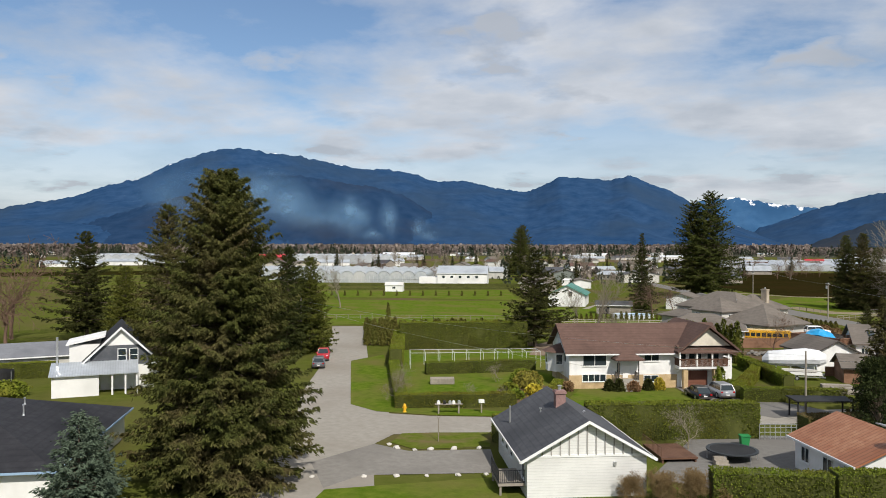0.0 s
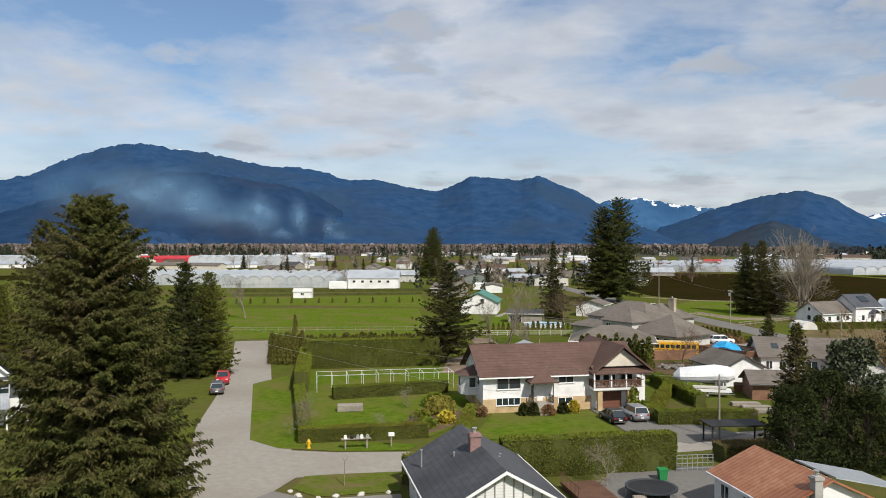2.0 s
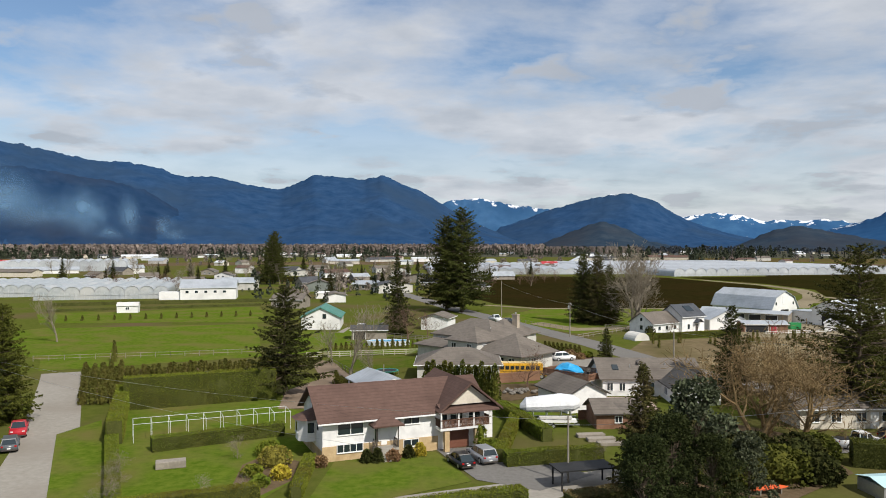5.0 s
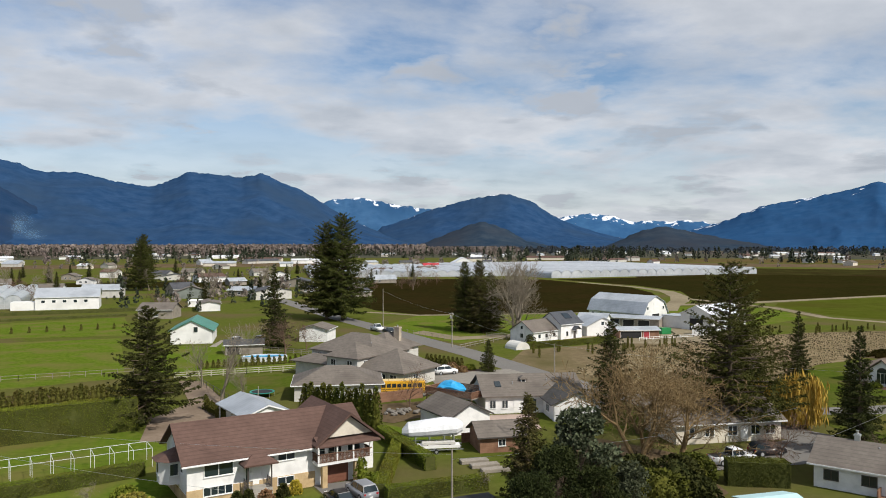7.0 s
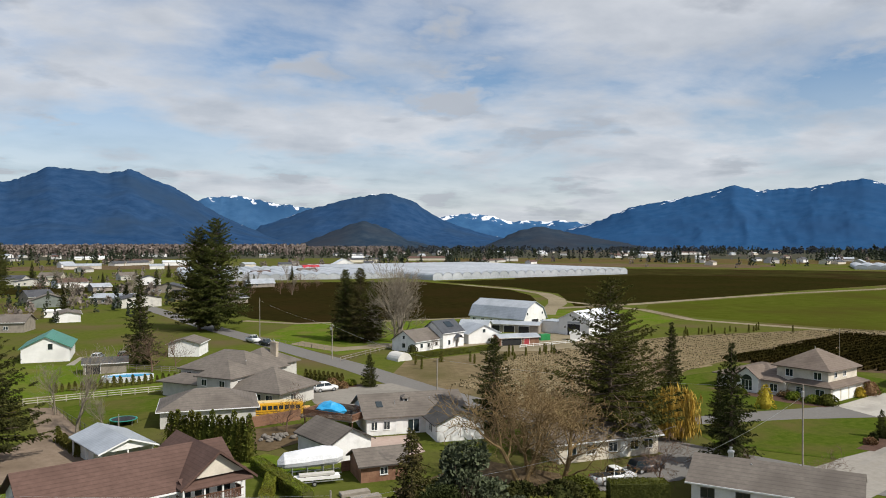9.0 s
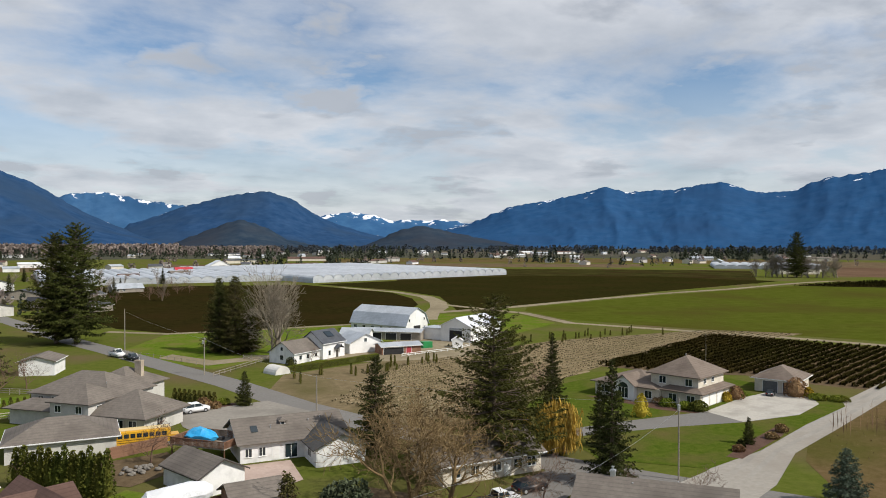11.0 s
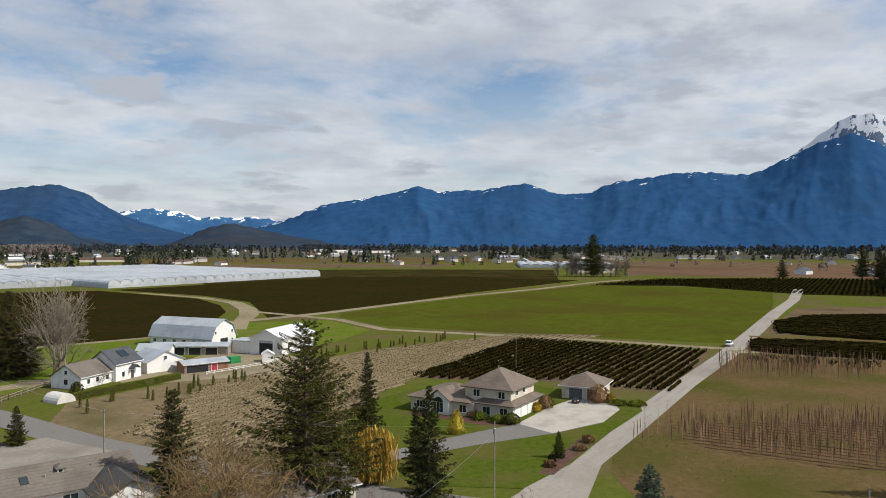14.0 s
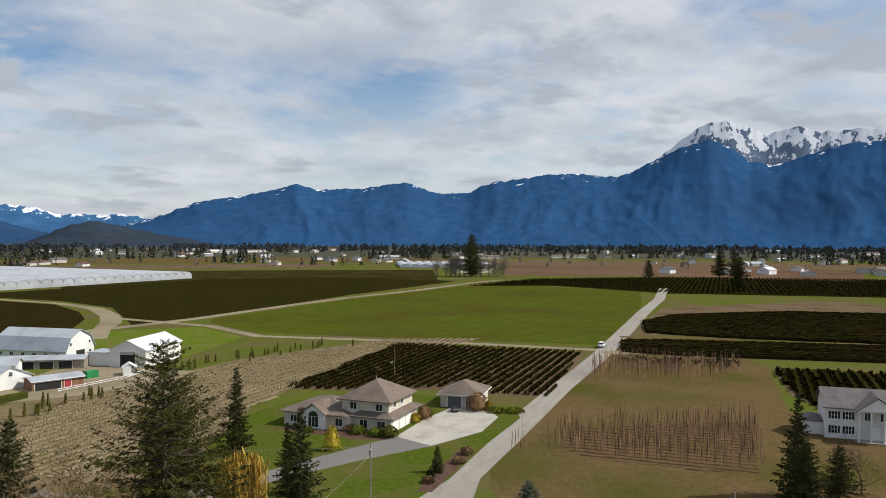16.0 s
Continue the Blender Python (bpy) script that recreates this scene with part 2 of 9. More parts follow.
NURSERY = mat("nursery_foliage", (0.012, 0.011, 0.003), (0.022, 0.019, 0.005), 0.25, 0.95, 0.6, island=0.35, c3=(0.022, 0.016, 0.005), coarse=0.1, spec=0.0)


# ---- mesh helpers ----
def box(bm, x0, y0, z0, x1, y1, z1):
    vs = [bm.verts.new(p) for p in ((x0, y0, z0), (x1, y0, z0), (x1, y1, z0), (x0, y1, z0), (x0, y0, z1), (x1, y0, z1), (x1, y1, z1), (x0, y1, z1))]
    for f in ((3, 2, 1, 0), (4, 5, 6, 7), (0, 1, 5, 4), (1, 2, 6, 5), (2, 3, 7, 6), (3, 0, 4, 7)):
        bm.faces.new([vs[i] for i in f])


def solid(bm, pts, faces):
    vs = [bm.verts.new(p) for p in pts]
    for f in faces:
        bm.faces.new([vs[i] for i in f])


def extrude_poly(bm, pts, vec):
    """A closed prism: the flat polygon pts swept along vec."""
    n = len(pts)
    a = [bm.verts.new(p) for p in pts]
    b = [bm.verts.new(Vector(p) + Vector(vec)) for p in pts]
    bm.faces.new(a[::-1])
    bm.faces.new(b)
    for i in range(n):
        bm.faces.new((a[i], a[(i + 1) % n], b[(i + 1) % n], b[i]))


def tube(bm, p, q, r0, r1=None, n=6):
    p, q = Vector(p), Vector(q)
    r1 = r0 if r1 is None else r1
    d = (q - p).normalized()
    u = d.orthogonal().normalized()
    w = d.cross(u)
    rings = []
    for c, r in ((p, r0), (q, r1)):
        rings.append([bm.verts.new(c + (u * math.cos(a) + w * math.sin(a)) * r) for a in (2 * math.pi * i / n for i in range(n))])
    for i in range(n):
        bm.faces.new((rings[0][i], rings[0][(i + 1) % n], rings[1][(i + 1) % n], rings[1][i]))
    bm.faces.new(rings[0][::-1])
    bm.faces.new(rings[1])


def lathe(bm, prof, n=12, at=(0, 0, 0)):
    """A body of revolution from (radius, height) pairs."""
    rings = [[bm.verts.new((at[0] + r * math.cos(2 * math.pi * i / n), at[1] + r * math.sin(2 * math.pi * i / n), at[2] + z)) for i in range(n)] for r, z in prof]
    for a, b in zip(rings, rings[1:]):
        for i in range(n):
            bm.faces.new((a[i], a[(i + 1) % n], b[(i + 1) % n], b[i]))
    bm.faces.new(rings[0][::-1])
    bm.faces.new(rings[-1])


def mesh_of(name, bm, material):
    me = bpy.data.meshes.new(name)
    bmesh.ops.recalc_face_normals(bm, faces=bm.faces[:])
    bm.to_mesh(me)
    bm.free()
    me.materials.append(material)
    return me


def raw_mesh(name, verts, faces, material):
    me = bpy.data.meshes.new(name)
    me.from_pydata([tuple(p) for p in verts], [], [tuple(f) for f in faces])
    me.materials.append(material)
    return me


def part(name, bm, material, parent, label=""):
    me = bm if isinstance(bm, bpy.types.Mesh) else mesh_of(name, bm, material)
    ob = new(name, me)
    ob.parent = parent
    if label:
        tagged(ob, label)
    return ob


def single(name, bm, material, label, category, group="", kind="", m=None):
    me = bm if isinstance(bm, bpy.types.Mesh) else mesh_of(name, bm, material)
    ob = new(name, me)
    if m is not None:
        ob.matrix_basis = m
    return tagged(ob, label, category, group, kind)


def thing(name, label, category, m, group=""):
    ob = new(name)
    ob.matrix_basis = m
    return tagged(ob, label, category, group)


def B():
    return bmesh.new()


def sheet(name, pts, z, material, label, category, kind="structure", thick=0.0):
    """A flat patch of ground cover."""
    z = 0.01 + z * 0.3
    bm = B()
    f = bm.faces.new([bm.verts.new((x, y, z)) for x, y in pts])
    if f.normal.z < 0:
        f.normal_flip()
    bmesh.ops.triangulate(bm, faces=[f])
    me = bpy.data.meshes.new(name)
    bm.to_mesh(me)
    bm.free()
    me.materials.append(material)
    return tagged(new(name, me), label, category, "", kind)


def ribbon(name, line, width, z, material, label, category="road"):
    """A road or track along a line."""
    z = 0.01 + z * 0.3
    pts = [Vector((*p, 0)) for p in line]
    left, right = [], []
    for i, p in enumerate(pts):
        d = (pts[min(i + 1, len(pts) - 1)] - pts[max(i - 1, 0)]).normalized()
        s = Vector((-d.y, d.x, 0))
        w = (width[i] if isinstance(width, (list, tuple)) else width) / 2
        left.append((p + s * w)[:2])
        right.append((p - s * w)[:2])
    bm = B()
    a = [bm.verts.new((*p, z)) for p in left]
    b = [bm.verts.new((*p, z)) for p in right]
    for i in range(len(a) - 1):
        bm.faces.new((b[i], b[i + 1], a[i + 1], a[i]))
    return single(name, bm, material, label, category, kind="structure")


# ---- buildings ----
def gable_wall(bm, x0, y0, x1, y1, ze, zr, along="x", z0=0.0):
    if along == "x":
        ym = (y0 + y1) / 2
        extrude_poly(bm, [(x0, y0, z0), (x0, y1, z0), (x0, y1, ze), (x0, ym, zr), (x0, y0, ze)], (x1 - x0, 0, 0))
    else:
        xm = (x0 + x1) / 2
        extrude_poly(bm, [(x0, y0, z0), (x1, y0, z0), (x1, y0, ze), (xm, y0, zr), (x0, y0, ze)], (0, y1 - y0, 0))


def gable_roof(bm, x0, y0, x1, y1, ze, zr, along="x", over=0.5, th=0.16, lift=0.03):
    """Two slabs that meet on the ridge."""
    def slabs(a0, a1, b0, b1, f):
        m = (b0 + b1) / 2
        slope = (zr - ze) / (m - b0)
        e0, e1, ez = b0 - over, b1 + over, ze - over * slope + lift
        prof = [(e0, ez), (m, zr + lift), (e1, ez), (e1, ez + th), (m, zr + lift + th), (e0, ez + th)]
        extrude_poly(bm, [f(a0 - over, b, z) for b, z in (prof[0], prof[1], prof[4], prof[5])], Vector(f(a1 + over, 0, 0)) - Vector(f(a0 - over, 0, 0)))
        extrude_poly(bm, [f(a0 - over, b, z) for b, z in (prof[1], prof[2], prof[3], prof[4])], Vector(f(a1 + over, 0, 0)) - Vector(f(a0 - over, 0, 0)))
    if along == "x":
        slabs(x0, x1, y0, y1, lambda a, b, z: (a, b, z))
    else:
        slabs(y0, y1, x0, x1, lambda a, b, z: (b, a, z))


def hip_roof(bm, x0, y0, x1, y1, ze, zr, over=0.5, th=0.18):
    x0, y0, x1, y1 = x0 - over, y0 - over, x1 + over, y1 + over
    w, d = x1 - x0, y1 - y0
    h = min(w, d) / 2
    if w >= d:
        r0, r1 = (x0 + h, (y0 + y1) / 2), (x1 - h, (y0 + y1) / 2)
    else:
        r0, r1 = ((x0 + x1) / 2, y0 + h), ((x0 + x1) / 2, y1 - h)
    if (Vector(r0) - Vector(r1)).length < 0.3:
        r1 = (r0[0] + (0.3 if w >= d else 0), r0[1] + (0 if w >= d else 0.3))
    e = [(x0, y0), (x1, y0), (x1, y1), (x0, y1)]
    pts = [(*p, ze - th) for p in e] + [(*p, ze) for p in e] + [(*r0, zr), (*r1, zr)]
    faces = [(3, 2, 1, 0)] + [(i, (i + 1) % 4, 4 + (i + 1) % 4, 4 + i) for i in range(4)]
    if w >= d:
        faces += [(4, 5, 9, 8), (5, 6, 9), (6, 7, 8, 9), (7, 4, 8)]
    else:
        faces += [(4, 5, 8), (5, 6, 9, 8), (6, 7, 9), (7, 4, 8, 9)]
    solid(bm, pts, faces)


def facing(parent, x, y, z, side):
    """A frame of reference on a wall: local x to its right seen from outside, local -y outwards."""
    turn = {"front": 0, "right": 90, "back": 180, "left": 270}[side]
    return pose(x, y, z, 0, 0, turn)


def window(parent, x, y, z, w, h, side="front", bars=1, frame_mat=None, rail=False):
    """A window whose sill middle is at x, y, z on a wall."""
    m = facing(parent, x, y, z, side)
    fm = frame_mat or TRIM
    bm = B()
    t = 0.08
    ring = []
    for yy in (-0.06, 0.02):
        for a, lo, hi in ((w / 2 + t, -t, h + t), (w / 2, 0, h)):
            ring.append([bm.verts.new(c) for c in ((-a, yy, lo), (a, yy, lo), (a, yy, hi), (-a, yy, hi))])
    for p, q in ((0, 1), (1, 3), (3, 2), (2, 0)):
        for i in range(4):
            bm.faces.new((ring[p][i], ring[p][(i + 1) % 4], ring[q][(i + 1) % 4], ring[q][i]))
    bmesh.ops.recalc_face_normals(bm, faces=bm.faces[:])
    win = part("window", bm, fm, parent)
    win.matrix_basis = m
    for i in range(1, bars + 1):
        c = -w / 2 + w * i / (bars + 1)
        bm = B()
        box(bm, c - 0.035, -0.05, 0, c + 0.035, 0.018, h)
        part("mullion", bm, fm, win)
    if rail:
        bm = B()
        box(bm, -w / 2, -0.052, h / 2 - 0.03, w / 2, 0.016, h / 2 + 0.03)
        part("rail", bm, fm, win)
    bm = B()
    box(bm, -w / 2, -0.02, 0, w / 2, 0.0, h)
    part("pane", bm, GLASS, win, "dark reflecting glass pane")
    bm = B()
    box(bm, -w / 2 - 0.12, -0.12, -0.12, w / 2 + 0.12, 0.02, -0.08)
    part("sill", bm, fm, win)
    return win


def door(parent, x, y, z, w, h, side="front", material=None, panels=3, name="door", label=""):
    m = facing(parent, x, y, z, side)
    bm = B()
    box(bm, -w / 2, -0.05, 0, w / 2, 0.02, h)
    for i in range(panels):
        a = h * i / panels + 0.08
        box(bm, -w / 2 + 0.1, -0.07, a, w / 2 - 0.1, -0.04, h * (i + 1) / panels - 0.06)
    d = part(name, bm, material or WHITE, parent, label)
    d.matrix_basis = m
    bm = B()
    box(bm, -w / 2 - 0.1, -0.04, 0, -w / 2, 0.02, h + 0.1)
    box(bm, w / 2, -0.04, 0, w / 2 + 0.1, 0.02, h + 0.1)
    box(bm, -w / 2, -0.04, h, w / 2, 0.02, h + 0.1)
    part("door_frame", bm, TRIM, d)
    return d


def rail_fence(bm, p, q, h, step=0.14, r=0.02):
    """Balusters with a top and a bottom rail."""
    p, q = Vector(p), Vector(q)
    n = max(1, round((q - p).length / step))
    for i in range(n + 1):
        c = p.lerp(q, i / n)
        tube(bm, c + Vector((0, 0, 0.1)), c + Vector((0, 0, h)), r, n=4)
    for z in (0.1, h):
        tube(bm, p + Vector((0, 0, z)), q + Vector((0, 0, z)), r * 1.6, n=4)


# ---- plants ----
def sprays(points, dirs, size, width, rng, fold=0.3):
    """Small folded needle sprays: two triangles each, from points along dirs."""
    n = len(points)
    side = np.cross(dirs, rng.normal(size=(n, 3)))
    side /= np.linalg.norm(side, axis=1)[:, None] + 1e-9
    size = np.asarray(size).reshape(-1, 1) * np.ones((n, 1))
    a, b = points, points + dirs * size
    mid = points + dirs * size * 0.45
    lift = np.cross(dirs, side) * size * fold * 0.35
    c, d = mid + side * size * width + lift, mid - side * size * width + lift
    verts = np.stack([a, c, b, d], 1).reshape(-1, 3)
    k = np.arange(n)[:, None] * 4
    faces = np.concatenate([k + [0, 1, 2], k + [0, 2, 3]], 0)
    return verts, faces


def conifer(h, r, seed, needle, bark=None, base=0.06, whorl=0.42, per=7, droop=0.35, size=0.5, power=0.85, ragged=0.25, fill=9, fan=0.3):
    """Meshes of a conifer: a tapered trunk with its limbs, and a crown of many sprays on fanned, drooping branches."""
    rng = np.random.default_rng(seed)
    P, D, S = [], [], []
    tb = B()
    tube(tb, (0, 0, 0), (0, 0, h * 0.5), 0.018 * h, 0.011 * h, 8)
    tube(tb, (0, 0, h * 0.5), (0, 0, h * 0.985), 0.011 * h, 0.02, 6)
    z = base * h
    while z < h * 0.985:
        f = (z / h - base) / (1 - base)
        R = r * (1 - f) ** power * (0.55 + 0.45 * min(1, f / 0.12)) + 0.12
        m = max(3, int(per * (0.6 + 0.6 * (1 - f))))
        a0 = rng.uniform(0, 6.28)
        for i in range(m):
            L = R * rng.uniform(1 - ragged * 1.6, 1 + ragged)
            a = a0 + 6.283 * i / m + rng.normal(0, 0.2)
            zb = z + rng.normal(0, whorl * 0.4)
            out = np.array([math.cos(a), math.sin(a), 0])
            side = np.cross(out, [0, 0, 1])
            up = 0.35 * f - droop * (1 - f) + rng.normal(0, 0.06)
            k = max(3, int(fill * (L / r + 0.25)))
            s = np.sort(rng.uniform(0.18, 1.0, k))
            curve = up * s + 0.12 * s ** 3
            off = rng.normal(0, 0.5, k) * fan * L * (1.15 - s) * np.minimum(1, s * 2.2)
            pts = np.array([0, 0, zb]) + out * (s * L)[:, None] + np.array([0, 0, 1]) * (curve * L - np.abs(off) * (0.25 + droop))[:, None] + side * off[:, None]
            if L > 1.2:
                q = out * 0.5 * L + np.array([0, 0, zb + (up * 0.5 + 0.015) * L])
                tube(tb, (0, 0, zb), tuple(q), 0.012 * L + 0.01, 0.008 * L + 0.006, 3)
            for q in (-1, 0, 1):
                dd = out * (0.55 if q else 0.9) + side * q * 0.75 + np.array([0, 0, -0.25 - droop * 0.9])
                dd = dd + rng.normal(0, 0.3, (k, 3))
                dd /= np.linalg.norm(dd, axis=1)[:, None]
                P.append(pts + rng.normal(0, 0.06, (k, 3)))
                D.append(dd)
                S.append(size * rng.uniform(0.55, 1.35, k) * (0.6 + 0.4 * (1 - f)))
        z += whorl * (1.15 - 0.45 * f) * rng.uniform(0.8, 1.2)
    v, f_ = sprays(np.concatenate(P), np.concatenate(D), np.concatenate(S), 0.18, rng)
    return mesh_of("trunk", tb, bark or BARK), raw_mesh("crown", v, f_, needle)


def broadleaf(h, r, seed, leaf, bark=None, clumps=46, per=150, size=0.3, low=0.06):
    """Meshes of a dense broad evergreen: a forked trunk and a crown of many leaf clumps with gaps between them."""
    rng = np.random.default_rng(seed)
    tb = B()
    tube(tb, (0, 0, 0), (0, 0, h * 0.45), 0.022 * h, 0.014 * h, 8)
    P, N = [], []
    for i in range(clumps):
        u = low + (1 - low) * rng.random() ** 0.85
        R = r * (math.sin(math.pi * min(1, u * 0.78 + 0.20)) ** 0.6) * rng.uniform(0.45, 1.0)
        a = rng.uniform(0, 6.283)
        c = np.array([R * math.cos(a), R * math.sin(a), u * h * 0.92])
        tube(tb, (0, 0, min(h * 0.42, c[2] * 0.6)), tuple(c), 0.05, 0.02, 3)
        d = rng.normal(0, 1, (per, 3))
        d /= np.linalg.norm(d, axis=1)[:, None]
        q = r * rng.uniform(0.2, 0.36)
        P.append(c + d * q * rng.uniform(0.55, 1.0, (per, 1)) * [1, 1, 0.75])
        N.append(d + np.array([0, 0, 0.35]))
    return mesh_of("trunk", tb, bark or BARK), leafy(np.concatenate(P), np.concatenate(N), size, rng, leaf, "crown")


def bare_tree(h, seed, material, spread=0.55, levels=6, fork=3, twig=0.012, trunk_r=None, lean=0.0, up=0.25, stems=1):
    """A leafless tree: a trunk that forks again and again into fine twigs. Two meshes: trunk and limbs, twigs."""
    rng = np.random.default_rng(seed)
    big, thin = ([], []), ([], [])

    def seg(p, q, r0, r1, n, store):
        d = q - p
        d = d / (np.linalg.norm(d) + 1e-9)
        u = np.cross(d, [0.3, 0.9, 0.31])
        u /= np.linalg.norm(u) + 1e-9
        w = np.cross(d, u)
        base = len(store[0])
        for c, r in ((p, r0), (q, r1)):
            for i in range(n):
                a = 6.283 * i / n
                store[0].append(c + (u * math.cos(a) + w * math.sin(a)) * r)
        for i in range(n):
            j = (i + 1) % n
            store[1].append((base + i, base + j, base + n + j, base + n + i))

    def grow(p, d, L, r, level):
        k = 3 if level < 3 else 2
        for i in range(k):
            bend = rng.normal(0, 0.10 + 0.03 * level, 3)
            d = d + bend + np.array([0, 0, up * 0.12])
            d /= np.linalg.norm(d)
            q = p + d * L / k
            r1 = max(r * 0.86, twig * 0.5)
            seg(p, q, r, r1, 6 if level < 2 else (4 if level < 3 else 3), big if level < 3 else thin)
            p, r = q, r1
            if level < levels and i < k - 1 and rng.random() < 0.85:
                side = np.cross(d, rng.normal(size=3))
                side /= np.linalg.norm(side)
                e = d * 0.6 + side * spread * 1.3
                grow(p, e / np.linalg.norm(e), L * rng.uniform(0.5, 0.75), r * 0.55, level + 1)
        if level < levels:
            for _ in range(fork if level else fork + 1):
                side = np.cross(d, rng.normal(size=3))
                side /= np.linalg.norm(side)
                e = d + side * spread * rng.uniform(0.6, 1.4)
                grow(p, e / np.linalg.norm(e), L * rng.uniform(0.6, 0.85), r * rng.uniform(0.55, 0.75), level + 1)

    for s in range(stems):
        a = rng.uniform(0, 6.28)
        tilt = lean + (0.25 if stems > 1 else 0)
        grow(np.array([math.cos(a), math.sin(a), 0]) * 0.2 * (stems > 1), np.array([math.cos(a) * tilt, math.sin(a) * tilt, 1.0]), h * 0.32, trunk_r or h * 0.018, 0)
    top = max(q[2] for q in thin[0] + big[0])
    k = h / top
    return raw_mesh("trunk", [q * k for q in big[0]], big[1], material), raw_mesh("crown", [q * k for q in thin[0]], thin[1], material)


def tree_thing(name, label, meshes, x, y, group="", turn=0.0, scale=1.0, names=("trunk", "crown"), category="tree"):
    ob = thing(name, label, category, pose(x, y, 0, 0, 0, turn) @ Matrix.Scale(scale, 4), group)
    for n, me in zip(names, meshes):
        o = new(n, me)
        o.parent = ob
    return ob


def leafy(points, normals, size, rng, material, name="foliage"):
    d = normals + rng.normal(0, 0.6, normals.shape)
    d /= np.linalg.norm(d, axis=1)[:, None]
    v, f = sprays(points, d, size * rng.uniform(0.6, 1.4, len(points)), 0.45, rng)
    return raw_mesh(name, v, f, material)


HEDGECORE = mat("hedge_darker_core", (0.055, 0.062, 0.012), (0.085, 0.09, 0.02), 3, 0.95, 0.3)


def hedge(p, q, w, h, label, seed=1, material=None, z=0.0, size=0.12, dense=120, name="hedge", group=""):
    """A clipped hedge from p to q: an uneven body covered with leaf tufts."""
    p, q = Vector((*p, 0)), Vector((*q, 0))
    L = (q - p).length
    ang = math.degrees(math.atan2(q.y - p.y, q.x - p.x))
    rng = np.random.default_rng(seed)
    ob = thing(name, label, "hedge", pose(p.x, p.y, z, 0, 0, ang), group)
    nx, ny, nz = max(2, int(L / 0.8)), 2, max(2, int(h / 0.8))
    bm = B()
    box(bm, 0, -w / 2 + 0.14, 0, L, w / 2 - 0.14, h - 0.14)
    bmesh.ops.bisect_plane(bm, geom=bm.verts[:] + bm.edges[:] + bm.faces[:], plane_co=(0, 0, h * 0.5), plane_no=(0, 0, 1))
    for i in range(1, nx):
        bmesh.ops.bisect_plane(bm, geom=bm.verts[:] + bm.edges[:] + bm.faces[:], plane_co=(L * i / nx, 0, 0), plane_no=(1, 0, 0))
    for vert in bm.verts:
        n = noise.noise_vector(Vector((vert.co.x * 0.9 + seed * 7, vert.co.y, vert.co.z * 0.8))) * 0.14
        vert.co += Vector((0, n.y, n.z if vert.co.z > 0.1 else 0))
    # body coloured darker than the leaves, so their gaps show as dark streaks
    part("body", bm, HEDGECORE, ob, "darker body behind the leaves")
    P, N = [], []
    for area, f in ((L * h, lambda a, b: ((a * L, -w / 2, b * h), (0, -1, 0.2))), (L * h, lambda a, b: ((a * L, w / 2, b * h), (0, 1, 0.2))),
                    (L * w, lambda a, b: ((a * L, (b - 0.5) * w, h), (0, 0, 1))), (w * h, lambda a, b: ((0, (a - 0.5) * w, b * h), (-1, 0, 0.2))),
                    (w * h, lambda a, b: ((L, (a - 0.5) * w, b * h), (1, 0, 0.2)))):
        for _ in range(int(area * dense)):
            pt, nn = f(rng.random(), rng.random())
            P.append(pt)
            N.append(nn)
    P, N = np.array(P), np.array(N, float)
    wob = np.array([noise.noise(Vector((a * 0.5 + seed * 3, b * 0.5, c * 0.5))) for a, b, c in P])[:, None] * 0.12
    part("leaves", leafy(P - N * 0.10 + N * wob, N, size, rng, material or HEDGE), material or HEDGE, ob)
    return ob


def bush(name, label, x, y, r, h, material, seed=1, n=500, size=0.25, point=0.5, group="", category="shrub", z=0.0):
    """A rounded or cone-shaped shrub of leaf tufts round a dark core; point: 0.5 round, 1 cone."""
    rng = np.random.default_rng(seed)
    u, a = rng.random(n) ** 0.8, rng.uniform(0, 6.283, n)
    prof = np.sqrt(np.maximum(1e-3, 1 - (2 * u - 0.85) ** 2 / 1.4)) * (1 - point) * 1.1 + point * (1 - u) ** 0.75 * 1.15
    lump = 1 + 0.16 * np.sin(a * 3 + seed) * np.cos(u * 7 + seed) + rng.normal(0, 0.06, n)
    R = r * prof * lump
    P = np.stack([R * np.cos(a), R * np.sin(a), u * h], 1)
    N = np.stack([np.cos(a), np.sin(a), 0.5 + 0.0 * a], 1)
    N /= np.linalg.norm(N, axis=1)[:, None]
    ob = thing(name, label, category, pose(x, y, z), group)
    core = B()
    lathe(core, [(r * 0.5, 0), (r * 0.8, h * 0.25), (r * (0.75 - 0.3 * point), h * 0.6), (r * (0.35 - 0.25 * point), h * 0.9)], 9)
    part("core", core, material, ob)
    part("leaves", leafy(P, N, size, rng, material), material, ob)
    return ob

# ---- ground and fields ----
bm = B()
bmesh.ops.create_grid(bm, x_segments=24, y_segments=24, size=9000)
single("ground", bm, MEADOW, "flat valley floor of rough spring grass", "ground", kind="structure")


